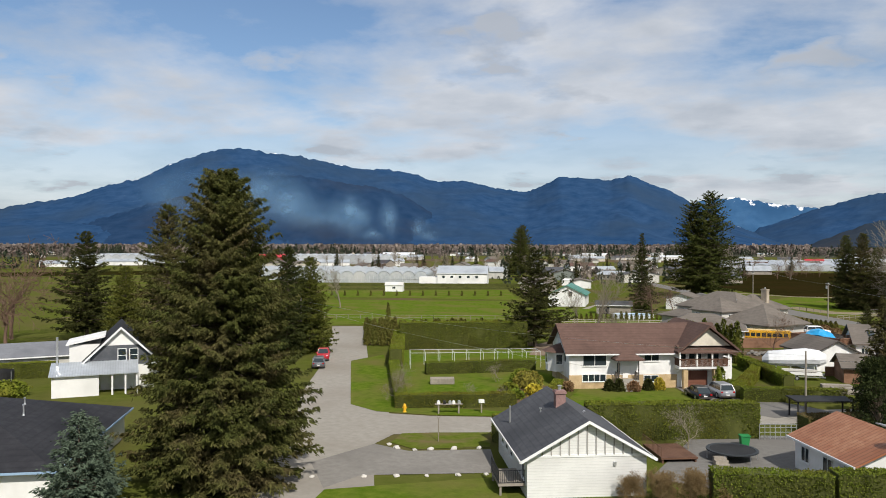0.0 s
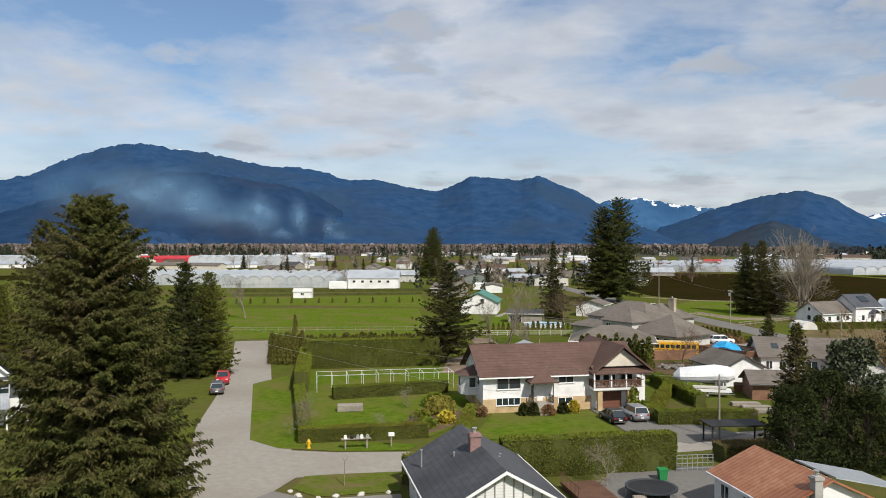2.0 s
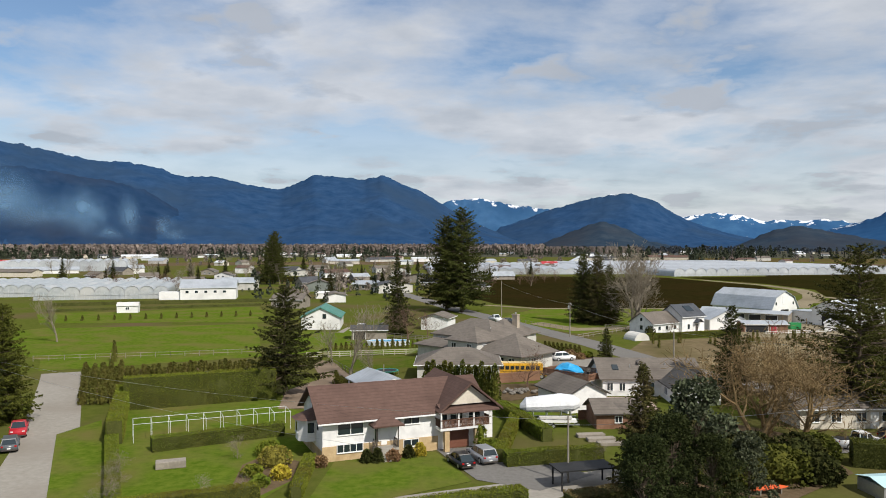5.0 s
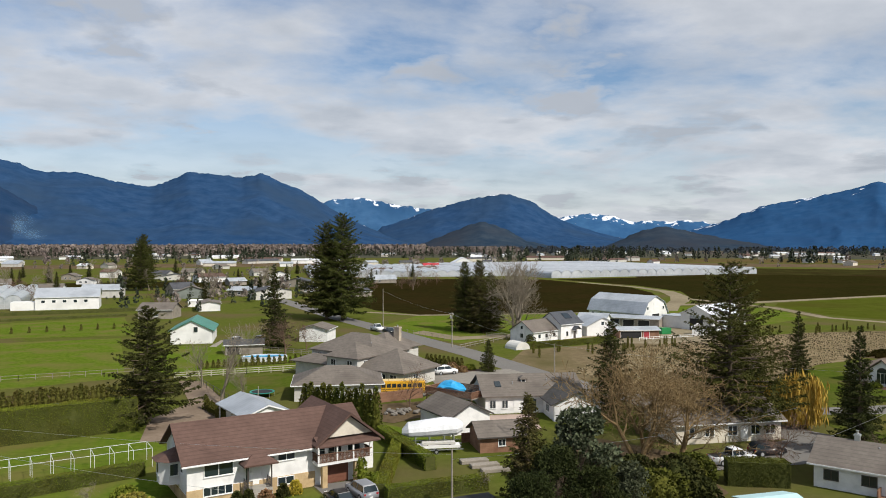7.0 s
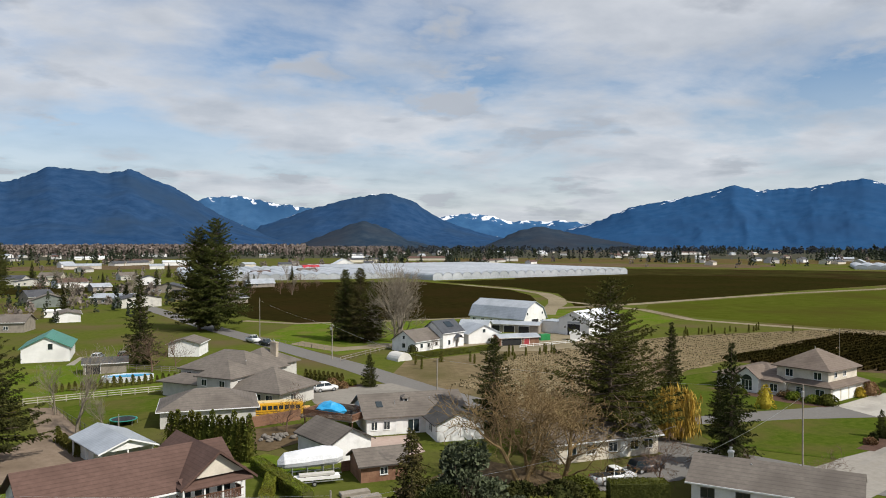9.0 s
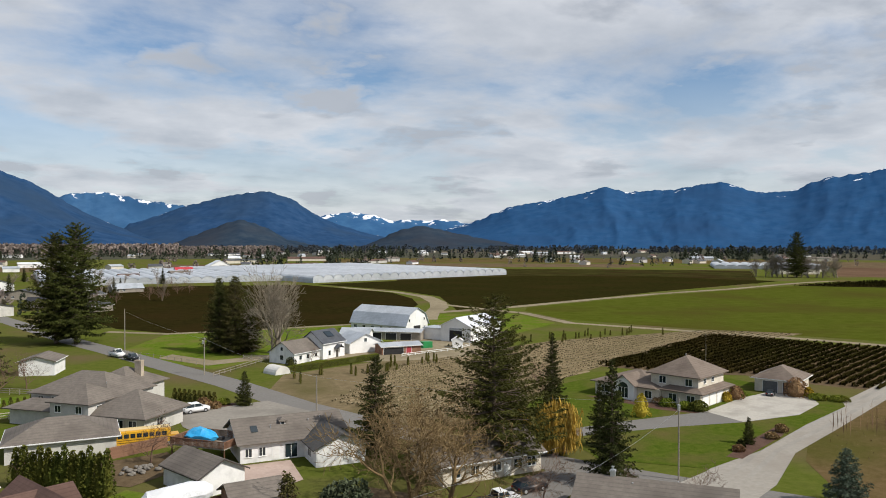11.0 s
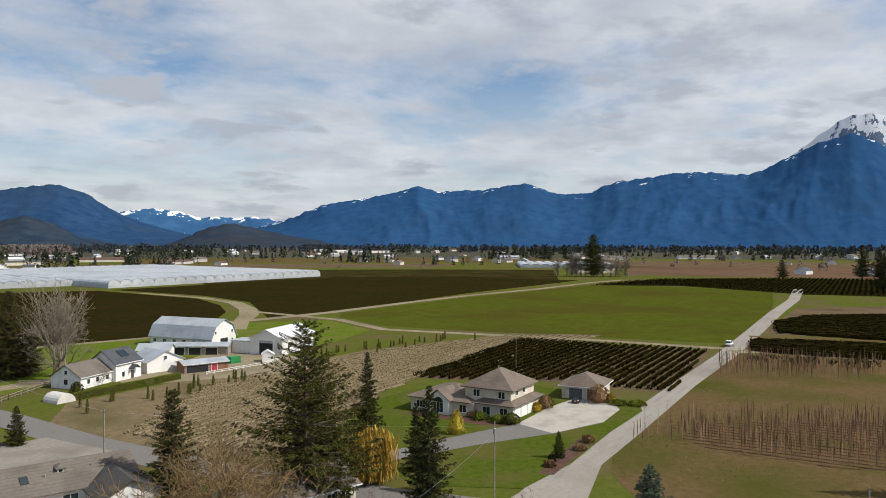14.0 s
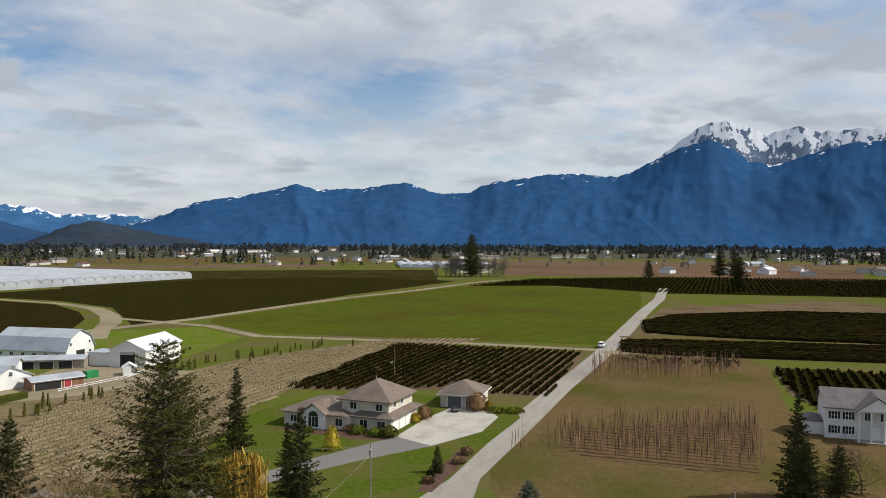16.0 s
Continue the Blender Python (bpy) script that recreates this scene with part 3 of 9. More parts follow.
def swell(name, profile, radius, depth, material, label, rough_h=14.0, seed=0, step=0.13, rows=46, octaves=5, spur=480.0, cut=0.055):
    """A mountain range: a slope that climbs from the plain to its skyline (heading in degrees, height), with spurs and gullies that run downhill."""
    A = np.array(profile, float)
    k = radius / 4200
    ang = np.arange(A[0, 0], A[-1, 0] + step, step)
    hs = np.interp(ang, A[:, 0], A[:, 1]) * k
    ker = np.hanning(7)
    hs = np.convolve(np.pad(hs, 3, mode="edge"), ker / ker.sum(), "valid")
    verts, faces, rise = [], [], []
    for i, (a, h) in enumerate(zip(ang, hs)):
        r = radians(a)
        crest = h + noise.fractal(Vector((a * 1.6, seed, 0)), 0.7, 2.1, octaves) * rough_h * 0.55
        u = radius * r
        for j in range(rows + 1):
            f = j / rows
            R = radius - depth * (1 - f)
            x, y = R * math.sin(r), R * math.cos(r) + 15
            v = depth * (1 - f)
            bend = noise.noise(Vector((u / 900, v / 700, seed + 9.0))) * 260 + v * 1.1 * noise.noise(Vector((u / 1500, seed, 3.0)))
            g = noise.ridged_multi_fractal(Vector(((u + bend) / spur + seed * 5, v / (spur * 3.2), seed)), 0.85, 2.1, 5, 1.0, 2.0) - 1.15
            g2 = noise.fractal(Vector((u / 90, v / 130, seed + 2.0)), 0.8, 2.1, 4)
            mid = math.sin(math.pi * min(1, f * 1.0)) ** 0.7
            z = h * (0.3 * f + 0.7 * f ** 1.35) + (crest - h) * f ** 10 + (g * cut + g2 * 0.016) * h * mid
            z = max(z, -3) if 0 < j < rows else (crest if j else -3)
            verts.append((x, y, z))
            rise.append(z / max(crest, 1.0))
    n = rows + 1
    for i in range(len(ang) - 1):
        for j in range(rows):
            faces.append((i * n + j, (i + 1) * n + j, (i + 1) * n + j + 1, i * n + j + 1))
    me = raw_mesh(name, verts, faces, material)
    at = me.attributes.new("rise", "FLOAT", "POINT")
    at.data.foreach_set("value", rise)
    for p in me.polygons:
        p.use_smooth = True
    return tagged(new(name, me), label, "mountain", "", "structure")


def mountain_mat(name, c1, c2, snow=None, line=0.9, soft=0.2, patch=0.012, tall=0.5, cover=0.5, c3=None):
    """Forest in two scales of tone, distance haze mixed into its blue; snow lies in patches where the slope nears its
    skyline.
    """
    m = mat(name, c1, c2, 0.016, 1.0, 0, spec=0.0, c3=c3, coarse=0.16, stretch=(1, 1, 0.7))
    nt = m.node_tree
    b = nt.nodes["Principled BSDF"]
    if snow:
        old = b.inputs["Base Color"].links[0].from_socket
        g = nt.nodes.new("ShaderNodeNewGeometry")
        up = nt.nodes.new("ShaderNodeAttribute")
        up.attribute_name = "rise"
        mr = nt.nodes.new("ShaderNodeMapRange")
        mr.inputs["From Min"].default_value, mr.inputs["From Max"].default_value = line - soft, line + soft
        mr.inputs["To Min"].default_value, mr.inputs["To Max"].default_value = cover - 0.25, cover + 0.25
        nt.links.new(up.outputs["Fac"], mr.inputs[0])
        mp = nt.nodes.new("ShaderNodeMapping")
        mp.inputs["Scale"].default_value = (1, 1, tall)
        mp.inputs["Rotation"].default_value = (0, 0.5, 0)
        nt.links.new(g.outputs["Position"], mp.inputs[0])
        nz = nt.nodes.new("ShaderNodeTexNoise")
        nz.inputs["Scale"].default_value, nz.inputs["Detail"].default_value, nz.inputs["Roughness"].default_value = patch, 6, 0.62
        nt.links.new(mp.outputs[0], nz.inputs["Vector"])
        ad = nt.nodes.new("ShaderNodeMath")
        ad.operation = "ADD"
        nt.links.new(mr.outputs[0], ad.inputs[0])
        nt.links.new(nz.outputs[0], ad.inputs[1])
        rp = nt.nodes.new("ShaderNodeMapRange")
        rp.inputs["From Min"].default_value, rp.inputs["From Max"].default_value = 1.0, 1.03
        nt.links.new(ad.outputs[0], rp.inputs[0])
        mx = nt.nodes.new("ShaderNodeMixRGB")
        nt.links.new(rp.outputs[0], mx.inputs[0])
        nt.links.new(old, mx.inputs[1])
        mx.inputs[2].default_value = (*snow, 1)
        nt.links.new(mx.outputs[0], b.inputs["Base Color"])
    return m


SNOW = (0.74, 0.77, 0.83)
# distance haze is painted into these mountain colours as blue
FOREST = mountain_mat("haze_blue_forest", (0.014, 0.044, 0.105), (0.030, 0.068, 0.142), SNOW, 0.97, 0.10, 0.016, 0.9, 0.30, c3=(0.028, 0.054, 0.098))
# spur colour darkened for cloud shadow, over the same haze blue
FRONTWOOD = mountain_mat("shadowed_spur_forest", (0.011, 0.032, 0.075), (0.023, 0.050, 0.104), c3=(0.028, 0.040, 0.066))
FORESTSNOW = mountain_mat("haze_blue_forest_snow", (0.016, 0.060, 0.145), (0.028, 0.080, 0.175), SNOW, 0.94, 0.22, 0.012, 0.55, 0.385, c3=(0.022, 0.062, 0.140))
PALE = mountain_mat("haze_blue_snow_range", (0.030, 0.085, 0.18), (0.050, 0.12, 0.23), SNOW, 0.90, 0.25, 0.016, 0.6, 0.40)
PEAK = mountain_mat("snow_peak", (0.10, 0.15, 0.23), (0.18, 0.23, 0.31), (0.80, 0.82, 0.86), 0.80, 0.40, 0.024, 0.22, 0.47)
HILL = mountain_mat("hazy_wooded_hill", (0.016, 0.032, 0.056), (0.040, 0.056, 0.074), c3=(0.034, 0.040, 0.052))

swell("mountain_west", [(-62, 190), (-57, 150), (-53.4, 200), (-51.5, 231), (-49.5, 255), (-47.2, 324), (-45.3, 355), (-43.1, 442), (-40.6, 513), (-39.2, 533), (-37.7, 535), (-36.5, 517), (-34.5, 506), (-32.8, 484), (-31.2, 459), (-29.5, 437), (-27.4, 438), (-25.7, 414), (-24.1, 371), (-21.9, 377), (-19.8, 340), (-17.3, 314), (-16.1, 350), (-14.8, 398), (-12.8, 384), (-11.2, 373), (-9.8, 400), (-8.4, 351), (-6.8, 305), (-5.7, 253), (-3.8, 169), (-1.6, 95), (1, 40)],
      4200, 1500, FOREST, "long forested mountain with rounded summits, coloured haze blue", seed=1)
swell("mountain_snowy_gap", [(-8.5, 130), (-6.7, 199), (-5.2, 251), (-3.7, 267), (-2.5, 270), (-0.4, 236), (2.4, 210), (4.2, 182), (6, 140)], 4600, 500, PALE, "far range with snow patches, coloured pale haze blue", seed=2, rough_h=22)
swell("mountain_middle", [(-3.5, 40), (-1.2, 106), (0.5, 152), (2.6, 207), (5.1, 258), (7.1, 287), (8.3, 292), (10.0, 254), (11.2, 193), (12.3, 148), (13.9, 102), (16, 60), (18, 30)], 4350, 900, FOREST, "forested dome-shaped mountain, coloured haze blue", seed=3)
swell("mountain_far_east", [(9, 90), (10.5, 132), (12.2, 163), (14.3, 184), (15.5, 172), (17.4, 134), (18.9, 143), (19.9, 131), (21.0, 146), (23.0, 121), (24.6, 84), (26, 60)], 4650, 400, mountain_mat("haze_blue_low_snow", (0.03, 0.09, 0.20), (0.05, 0.13, 0.25), SNOW, 0.88, 0.3, 0.018, 0.7, 0.46), "far low range with snowy tops, coloured haze blue", seed=4, rough_h=16)
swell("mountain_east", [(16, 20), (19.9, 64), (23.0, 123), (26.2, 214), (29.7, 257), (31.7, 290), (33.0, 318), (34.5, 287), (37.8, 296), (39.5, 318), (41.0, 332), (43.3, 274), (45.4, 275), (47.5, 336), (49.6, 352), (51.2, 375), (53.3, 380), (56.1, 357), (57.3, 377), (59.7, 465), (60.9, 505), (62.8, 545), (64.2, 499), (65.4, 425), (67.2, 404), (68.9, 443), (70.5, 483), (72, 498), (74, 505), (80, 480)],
      4250, 1200, FORESTSNOW, "long forested mountain wall with snow gullies, coloured haze blue", seed=5)
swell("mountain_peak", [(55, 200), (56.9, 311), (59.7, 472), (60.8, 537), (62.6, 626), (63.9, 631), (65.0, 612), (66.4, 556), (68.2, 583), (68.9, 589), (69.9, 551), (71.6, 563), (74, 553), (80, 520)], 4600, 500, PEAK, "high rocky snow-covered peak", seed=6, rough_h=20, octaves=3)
swell("mountain_west_spur", [(-56, 20), (-52, 70), (-48, 150), (-44, 250), (-40, 330), (-37, 400), (-34.4, 402), (-32.4, 385), (-30.6, 362), (-28.9, 350), (-26.5, 300), (-24.4, 205), (-22.7, 135), (-21.1, 63), (-19.5, 15)], 3500, 800, FRONTWOOD, "forested spur in front of the long mountain, cloud shadow painted dark", seed=11)
swell("hill_wooded", [(0.8, 5), (1.7, 24), (3.0, 61), (4.6, 110), (6.3, 153), (8.0, 116), (9.6, 49), (11.3, 18), (12.5, 5)], 3300, 500, HILL, "small dark wooded hill on the plain, tinted haze blue", seed=7, rough_h=8)
swell("hill_wooded", [(14.5, 5), (15.5, 17), (16.4, 48), (18.0, 100), (19.5, 122), (21.4, 91), (23.8, 54), (26.2, 23), (28.6, 5)], 3300, 500, HILL, "small dark wooded hill on the plain, tinted haze blue", seed=8, rough_h=8)

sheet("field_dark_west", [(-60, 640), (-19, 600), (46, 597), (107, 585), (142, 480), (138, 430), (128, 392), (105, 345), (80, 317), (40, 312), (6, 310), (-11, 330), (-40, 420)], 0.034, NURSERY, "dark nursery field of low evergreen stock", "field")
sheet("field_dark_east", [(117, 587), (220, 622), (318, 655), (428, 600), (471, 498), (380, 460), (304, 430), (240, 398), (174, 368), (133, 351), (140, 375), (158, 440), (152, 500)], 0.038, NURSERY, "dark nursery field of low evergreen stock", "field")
sheet("field_green", [(160, 300), (162, 340), (172, 357), (278, 400), (440, 448), (470, 400), (478, 324), (400, 275), (336, 237), (232, 186), (181, 264)], 0.042, mat("winter_wheat", (0.054, 0.066, 0.008), (0.076, 0.088, 0.013), 0.15, 0.95, 0.3, c3=(0.062, 0.058, 0.012), coarse=0.12, spec=0.0), "even bright green crop field", "field")
sheet("field_rows_brown", [(38, 157), (30, 178), (24, 193), (30, 211), (60, 224.5), (95, 232), (121, 243), (190, 250), (213, 228), (109, 194), (92, 183), (70, 160), (54, 141)], 0.046, mat("brown_row_soil", (0.135, 0.103, 0.058), (0.195, 0.152, 0.088), 0.5, 0.95, 0.4, c3=(0.105, 0.09, 0.04), spec=0.0), "tan nursery ground with rows of young plants", "field")
sheet("field_rows_dark", [(108, 195), (180, 237), (212, 180), (148, 143), (138, 158), (134, 170), (122, 178)], 0.050, SOIL, "soil between nursery hedging rows", "field")
sheet("field_saplings", [(90, 110), (100, 119), (158, 146), (214, 173), (240, 139), (226, 126), (175, 100), (165, 70), (130, 45), (95, 60), (78, 90)], 0.054, DRYGRASS, "brown and green paddock with rows of bare saplings", "field")
sheet("field_block_a", [(265, 197), (377, 248), (500, 200), (430, 120), (316, 110)], 0.058, SOIL, "dark evergreen nursery block", "field")
sheet("field_block_b", [(245, 190), (219, 174), (225, 157), (250, 121), (275, 84), (314, 99), (286, 135), (270, 160)], 0.062, SOIL, "dark evergreen nursery block", "field")
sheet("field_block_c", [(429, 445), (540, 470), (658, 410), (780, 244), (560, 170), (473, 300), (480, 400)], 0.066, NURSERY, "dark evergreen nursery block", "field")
sheet("field_ploughed", [(580, 540), (773, 715), (1000, 500), (960, 330), (735, 260), (677, 418)], 0.070, mat("ploughed_soil", (0.112, 0.070, 0.044), (0.145, 0.092, 0.06), 0.05, 0.95, 0.3, spec=0.0), "bare reddish ploughed field", "field")
sheet("field_block_d", [(224, 124), (239, 98), (175, 74), (170, 84), (192, 106)], 0.074, SOIL, "soil under dark nursery rows", "field")
sheet("field_pasture", [(-141, 225), (-82, 243), (-60, 182), (-58, 176), (-95, 153), (-103, 166), (-150, 205)], 0.078, GRASS, "short green pasture", "field")
sheet("field_strip", [(-172, 270), (-141, 283), (-103, 307), (-88, 268), (-80, 250), (-150, 238)], 0.082, GRASS, "narrow green strip behind a low fence", "field")
sheet("yard_farm", [(45, 224), (69, 221), (92, 218), (104, 231), (90, 262), (75, 262), (56, 243), (45, 236)], 0.116, SAND, "pale gravel farm yard", "yard")
sheet("field_barn_green", [(-10, 262), (15, 225), (60, 262), (112, 258), (150, 290), (152, 330), (120, 340), (80, 312), (5, 305)], 0.090, GRASS, "green grass behind the barns", "field")

ribbon("road_gravel", [(-29, 44), (-39, 62), (-43, 72), (-50, 83), (-59, 99), (-72, 122), (-83, 141), (-89, 152)], [9, 9, 10, 9.5, 7.5, 7, 7, 8], 0.094, GRAVEL, "pale gravel side road")
sheet("lane", [(-42, 74), (-34, 75.2), (-27, 77.6), (-14, 86), (-2, 92), (8, 97.5), (12, 95), (1, 86.5), (-25, 71), (-31, 68), (-34, 66.4), (-34, 62)], 0.098, GRAVEL, "pale lane past the hedges", "road")
sheet("driveway_front", [(-31.3, 49.5), (-30.3, 53.5), (-20.5, 58.5), (-23.5, 65), (-30, 61.5), (-34, 62.5), (-36, 55)], 0.102, mat("worn_drive", (0.20, 0.185, 0.165), (0.25, 0.235, 0.21), 1.6, 0.9, 0.1, spec=0.05, coarse=0.1), "worn pale grey driveway", "driveway")
ribbon("road_main", [(-60, 395), (-24, 300), (-10, 268), (5, 232), (17, 204), (27, 175), (36, 155), (46, 137), (57, 119), (68, 104), (84, 84), (120, 45)], 7.5, 0.106, ASPHALT, "grey asphalt country road")
ribbon("road_farm", [(60, 100), (75, 107), (90, 117), (110, 126), (158, 149), (208, 172), (265, 200), (345, 240), (427, 279), (520, 330)], [11, 9.5, 7.5, 6.5, 5.5, 6, 6.5, 6.5, 6.5, 6.5], 0.110, GRAVEL, "pale gravel farm road")
for s_ in (-1.15, 1.15):
    ribbon("road_wheel_track", [(76 - s_ * 0.5, 108 + s_ * 0.9), (90 - s_ * 0.5, 117 + s_ * 0.9), (110 - s_ * 0.45, 126 + s_ * 0.9), (158 - s_ * 0.42, 149 + s_ * 0.9), (208 - s_ * 0.42, 172 + s_ * 0.9), (265 - s_ * 0.45, 200 + s_ * 0.9), (345 - s_ * 0.45, 240 + s_ * 0.9)], 0.9, 0.1135, mat("packed_gravel", (0.265, 0.245, 0.212), (0.32, 0.298, 0.262), 1.0, 0.9, 0.1, spec=0.05, coarse=0.08), "pale packed wheel track on the farm road", "track")
ribbon("track_south", [(140, 385), (157, 330), (155, 288), (175, 258), (198, 224), (220, 181)], 5, 0.114, SAND, "sandy field track", "track")
ribbon("track_north", [(105, 345), (135, 352), (168, 362), (234, 391), (289, 412), (367, 434), (459, 470), (509, 482)], 7, 0.118, SAND, "sandy field track", "track")
ribbon("track_edge", [(-14, 322), (6, 307.5), (40, 309.5), (80, 314.5), (105, 343)], 4, 0.120, SAND, "sandy headland along the dark field", "track")
ribbon("track_loop", [(108, 320), (118, 345), (132, 372), (142, 400), (150, 440), (146, 485), (125, 545)], [6, 7, 9, 9, 8, 6, 5], 0.122, SAND, "bare sandy headland by the barns", "track")
ribbon("track_block", [(216, 176), (240, 160), (262, 125), (285, 80)], 7, 0.126, SAND, "sandy track", "track")
ribbon("track_block", [(255, 195), (290, 150), (320, 90)], 5, 0.130, DRYGRASS, "grassy strip between nursery blocks", "track")
# lawn in a darker, browner mix than lawn_grass
sheet("lawn_hip_house", [(64, 139), (70, 160), (84, 175), (100, 182), (123, 180), (128, 165), (133, 142), (127, 135.5), (108, 127), (88, 116.8), (74, 112), (62, 122)], 0.134, mat("patchy_olive_lawn", (0.046, 0.074, 0.008), (0.085, 0.105, 0.016), 0.8, 0.95, 0.5, c3=(0.100, 0.088, 0.028), coarse=0.12, spec=0.0), "trimmed green lawn", "lawn")
sheet("driveway_hip", [(58, 131), (64, 134.6), (84, 134.2), (99, 132.4), (113, 133.2), (112, 139), (98, 141.8), (80, 140.8), (64, 139), (55, 137)], 0.138, ASPHALT, "grey asphalt driveway", "driveway")
sheet("forecourt", [(98.5, 141.9), (99, 132.6), (113, 133.3), (124, 139), (129, 146), (123, 152), (113, 149)], 0.142, CONCRETE, "pale concrete forecourt", "driveway")
sheet("verge_lawn", [(-62, 106.2), (-60.5, 114.5), (-40.0, 79), (-27, 80.5), (-27.5, 77.9), (-34, 75.6), (-40.4, 74.8), (-45, 77.0)], 0.146, GRASS, "green grass verge", "lawn")
sheet("lawn_island", [(-32.8, 63.5), (-33.4, 67), (-31, 68.4), (-25.4, 71), (-23.8, 65.6), (-29.8, 62.2)], 0.150, mat("patchy_grass", (0.075, 0.105, 0.012), (0.125, 0.14, 0.028), 1.4, 0.95, 0.4, c3=(0.15, 0.115, 0.055), coarse=0.3, spec=0.0), "patchy grass island with a stone edge", "lawn")
sheet("lawn_front", [(-31, 49.2), (-20, 57.5), (-14, 45), (-28, 36)], 0.154, GRASS, "green front lawn", "lawn")
sheet("lawn_garden", [(-40, 78), (-53, 101), (-62, 120), (-41, 131), (-28, 114), (-24, 97), (-27, 84)], 0.158, GRASS, "green garden lawn behind a low hedge", "lawn")
sheet("drive_house", [(-12, 103.5), (-6.5, 105.5), (-3.5, 101), (6, 95), (0, 89), (-6.5, 92), (-9.5, 98)], 0.162, ASPHALT, "grey asphalt house drive", "driveway")
sheet("lawn_house", [(-23, 97), (-12, 102.5), (-9.8, 98), (-7, 91.5), (-15, 85), (-22.5, 84.5)], 0.166, GRASS, "green front lawn of the brown-roofed house", "lawn")

# ---- houses ----
def at_house(name, label, x, y, turn, category="house"):
    return thing(name, label, category, pose(x, y, 0, 0, 0, turn))


def add_box(name, ob, material, *dims, label=""):
    bm = B()
    for d in dims:
        box(bm, *d)
    return part(name, bm, material, ob, label)


def simple_house(name, label, x, y, turn, w, d, ze, zr, wall, roof, kind="gable", along="x", over=0.5, category="house", fascia=True, trim=None):
    ob = at_house(name, label, x, y, turn, category)
    bm = B()
    if kind == "gable":
        gable_wall(bm, 0, 0, w, d, ze, zr, along)
    else:
        box(bm, 0, 0, 0, w, d, ze - 0.05)
    part("wall", bm, wall, ob)
    bm = B()
    if kind == "gable":
        gable_roof(bm, 0, 0, w, d, ze, zr, along, over)
    else:
        hip_roof(bm, 0, 0, w, d, ze, zr, over)
    part("roof", bm, roof, ob)
    if fascia:
        tm = trim or TRIM
        if kind == "gable":
            z = ze - over * (zr - ze) / ((d if along == "x" else w) / 2)
            if along == "x":
                for yy in (-over - 0.1, d + over):
                    add_box("gutter", ob, tm, (-over, yy, z, w + over, yy + 0.1, z + 0.16))
            else:
                for xx in (-over - 0.1, w + over):
                    add_box("gutter", ob, tm, (xx, -over, z, xx + 0.1, d + over, z + 0.16))
        else:
            for yy in (-over - 0.08, d + over):
                add_box("gutter", ob, tm, (-over - 0.08, yy, ze - 0.2, w + over + 0.08, yy + 0.08, ze - 0.04))
            for xx in (-over - 0.08, w + over):
                add_box("gutter", ob, tm, (xx, -over, ze - 0.2, xx + 0.08, d + over, ze - 0.04))
    return ob


def barge(ob, half, zr, ze, y, x_mid, t=0.22, material=None, over=0.5):
    """Barge boards along the two slopes of a gable that faces -y at that y."""
    bm = B()
    s = (zr - ze) / half
    for sg in (-1, 1):
        e = half + over
        pts = [(x_mid, y, zr + 0.2), (x_mid + sg * e, y, zr + 0.2 - s * e), (x_mid + sg * e, y, zr + 0.2 - t - s * e), (x_mid, y, zr + 0.2 - t)]
        extrude_poly(bm, pts, (0, -0.06, 0))
    return part("barge_board", bm, material or TRIM, ob)


def chimney(ob, x, y, z0, z1, w, material, d=None):
    d = d or w
    bm = B()
    box(bm, x - w / 2, y - d / 2, z0, x + w / 2, y + d / 2, z1)
    box(bm, x - w / 2 - 0.08, y - d / 2 - 0.08, z1 - 0.25, x + w / 2 + 0.08, y + d / 2 + 0.08, z1 - 0.08)
    c = part("chimney", bm, material, ob)
    bm = B()
    lathe(bm, [(0.13, 0), (0.13, 0.3), (0.2, 0.32), (0.2, 0.38)], 8, (x, y, z1))
    part("flue", bm, METAL, c)


def vent_pipes(ob, spots):
    for x, y, z, h in spots:
        bm = B()
        lathe(bm, [(0.12, -0.1), (0.07, 0.06), (0.06, h), (0.1, h + 0.02), (0.1, h + 0.1)], 8, (x, y, z))
        part("vent_pipe", bm, METAL, ob)


# the white split-level house with the brown roof
m = at_house("house", "white split-level house with brown shingle roof and balcony", -24.3, 96.9, 28)
bm = B()
gable_wall(bm, 0, 0, 20.3, 9.6, 4.8, 7.7)
part("wall", bm, STUCCO, m)
bm = B()
gable_wall(bm, 14.2, -0.02, 20.35, 9.62, 5.2, 7.6, "y")
part("wall", bm, STUCCO, m)
add_box("base_course", m, TANBRICK, (-0.05, -0.09, 0, 14.15, 0.1, 1.72), (-0.09, 0.1, 0, 0.1, 9.5, 1.2))
bm = B()
gable_roof(bm, 0, 0, 20.3, 9.6, 4.85, 7.75, over=0.7)
part("roof", bm, BROWNROOF, m)
bm = B()
gable_roof(bm, 14.4, -0.9, 21.4, 9.6, 5.25, 8.0, "y", over=0.75)
part("roof", bm, BROWNROOF, m, "front gable roof in brown shingles")
add_box("gutter", m, TRIM, (-0.7, -0.84, 4.36, 13.7, -0.72, 4.52))
barge(m, 3.5, 8.0, 5.25, -1.68, 17.9, 0.3, BROWNROOF, 0.75)
bm = B()
extrude_poly(bm, [(14.9, -0.95, 5.5), (20.9, -0.95, 5.5), (17.9, -0.95, 7.75)], (0, -0.06, 0))
part("gable_panel", bm, CREAM, m, "cream boarded gable triangle")
bm = B()
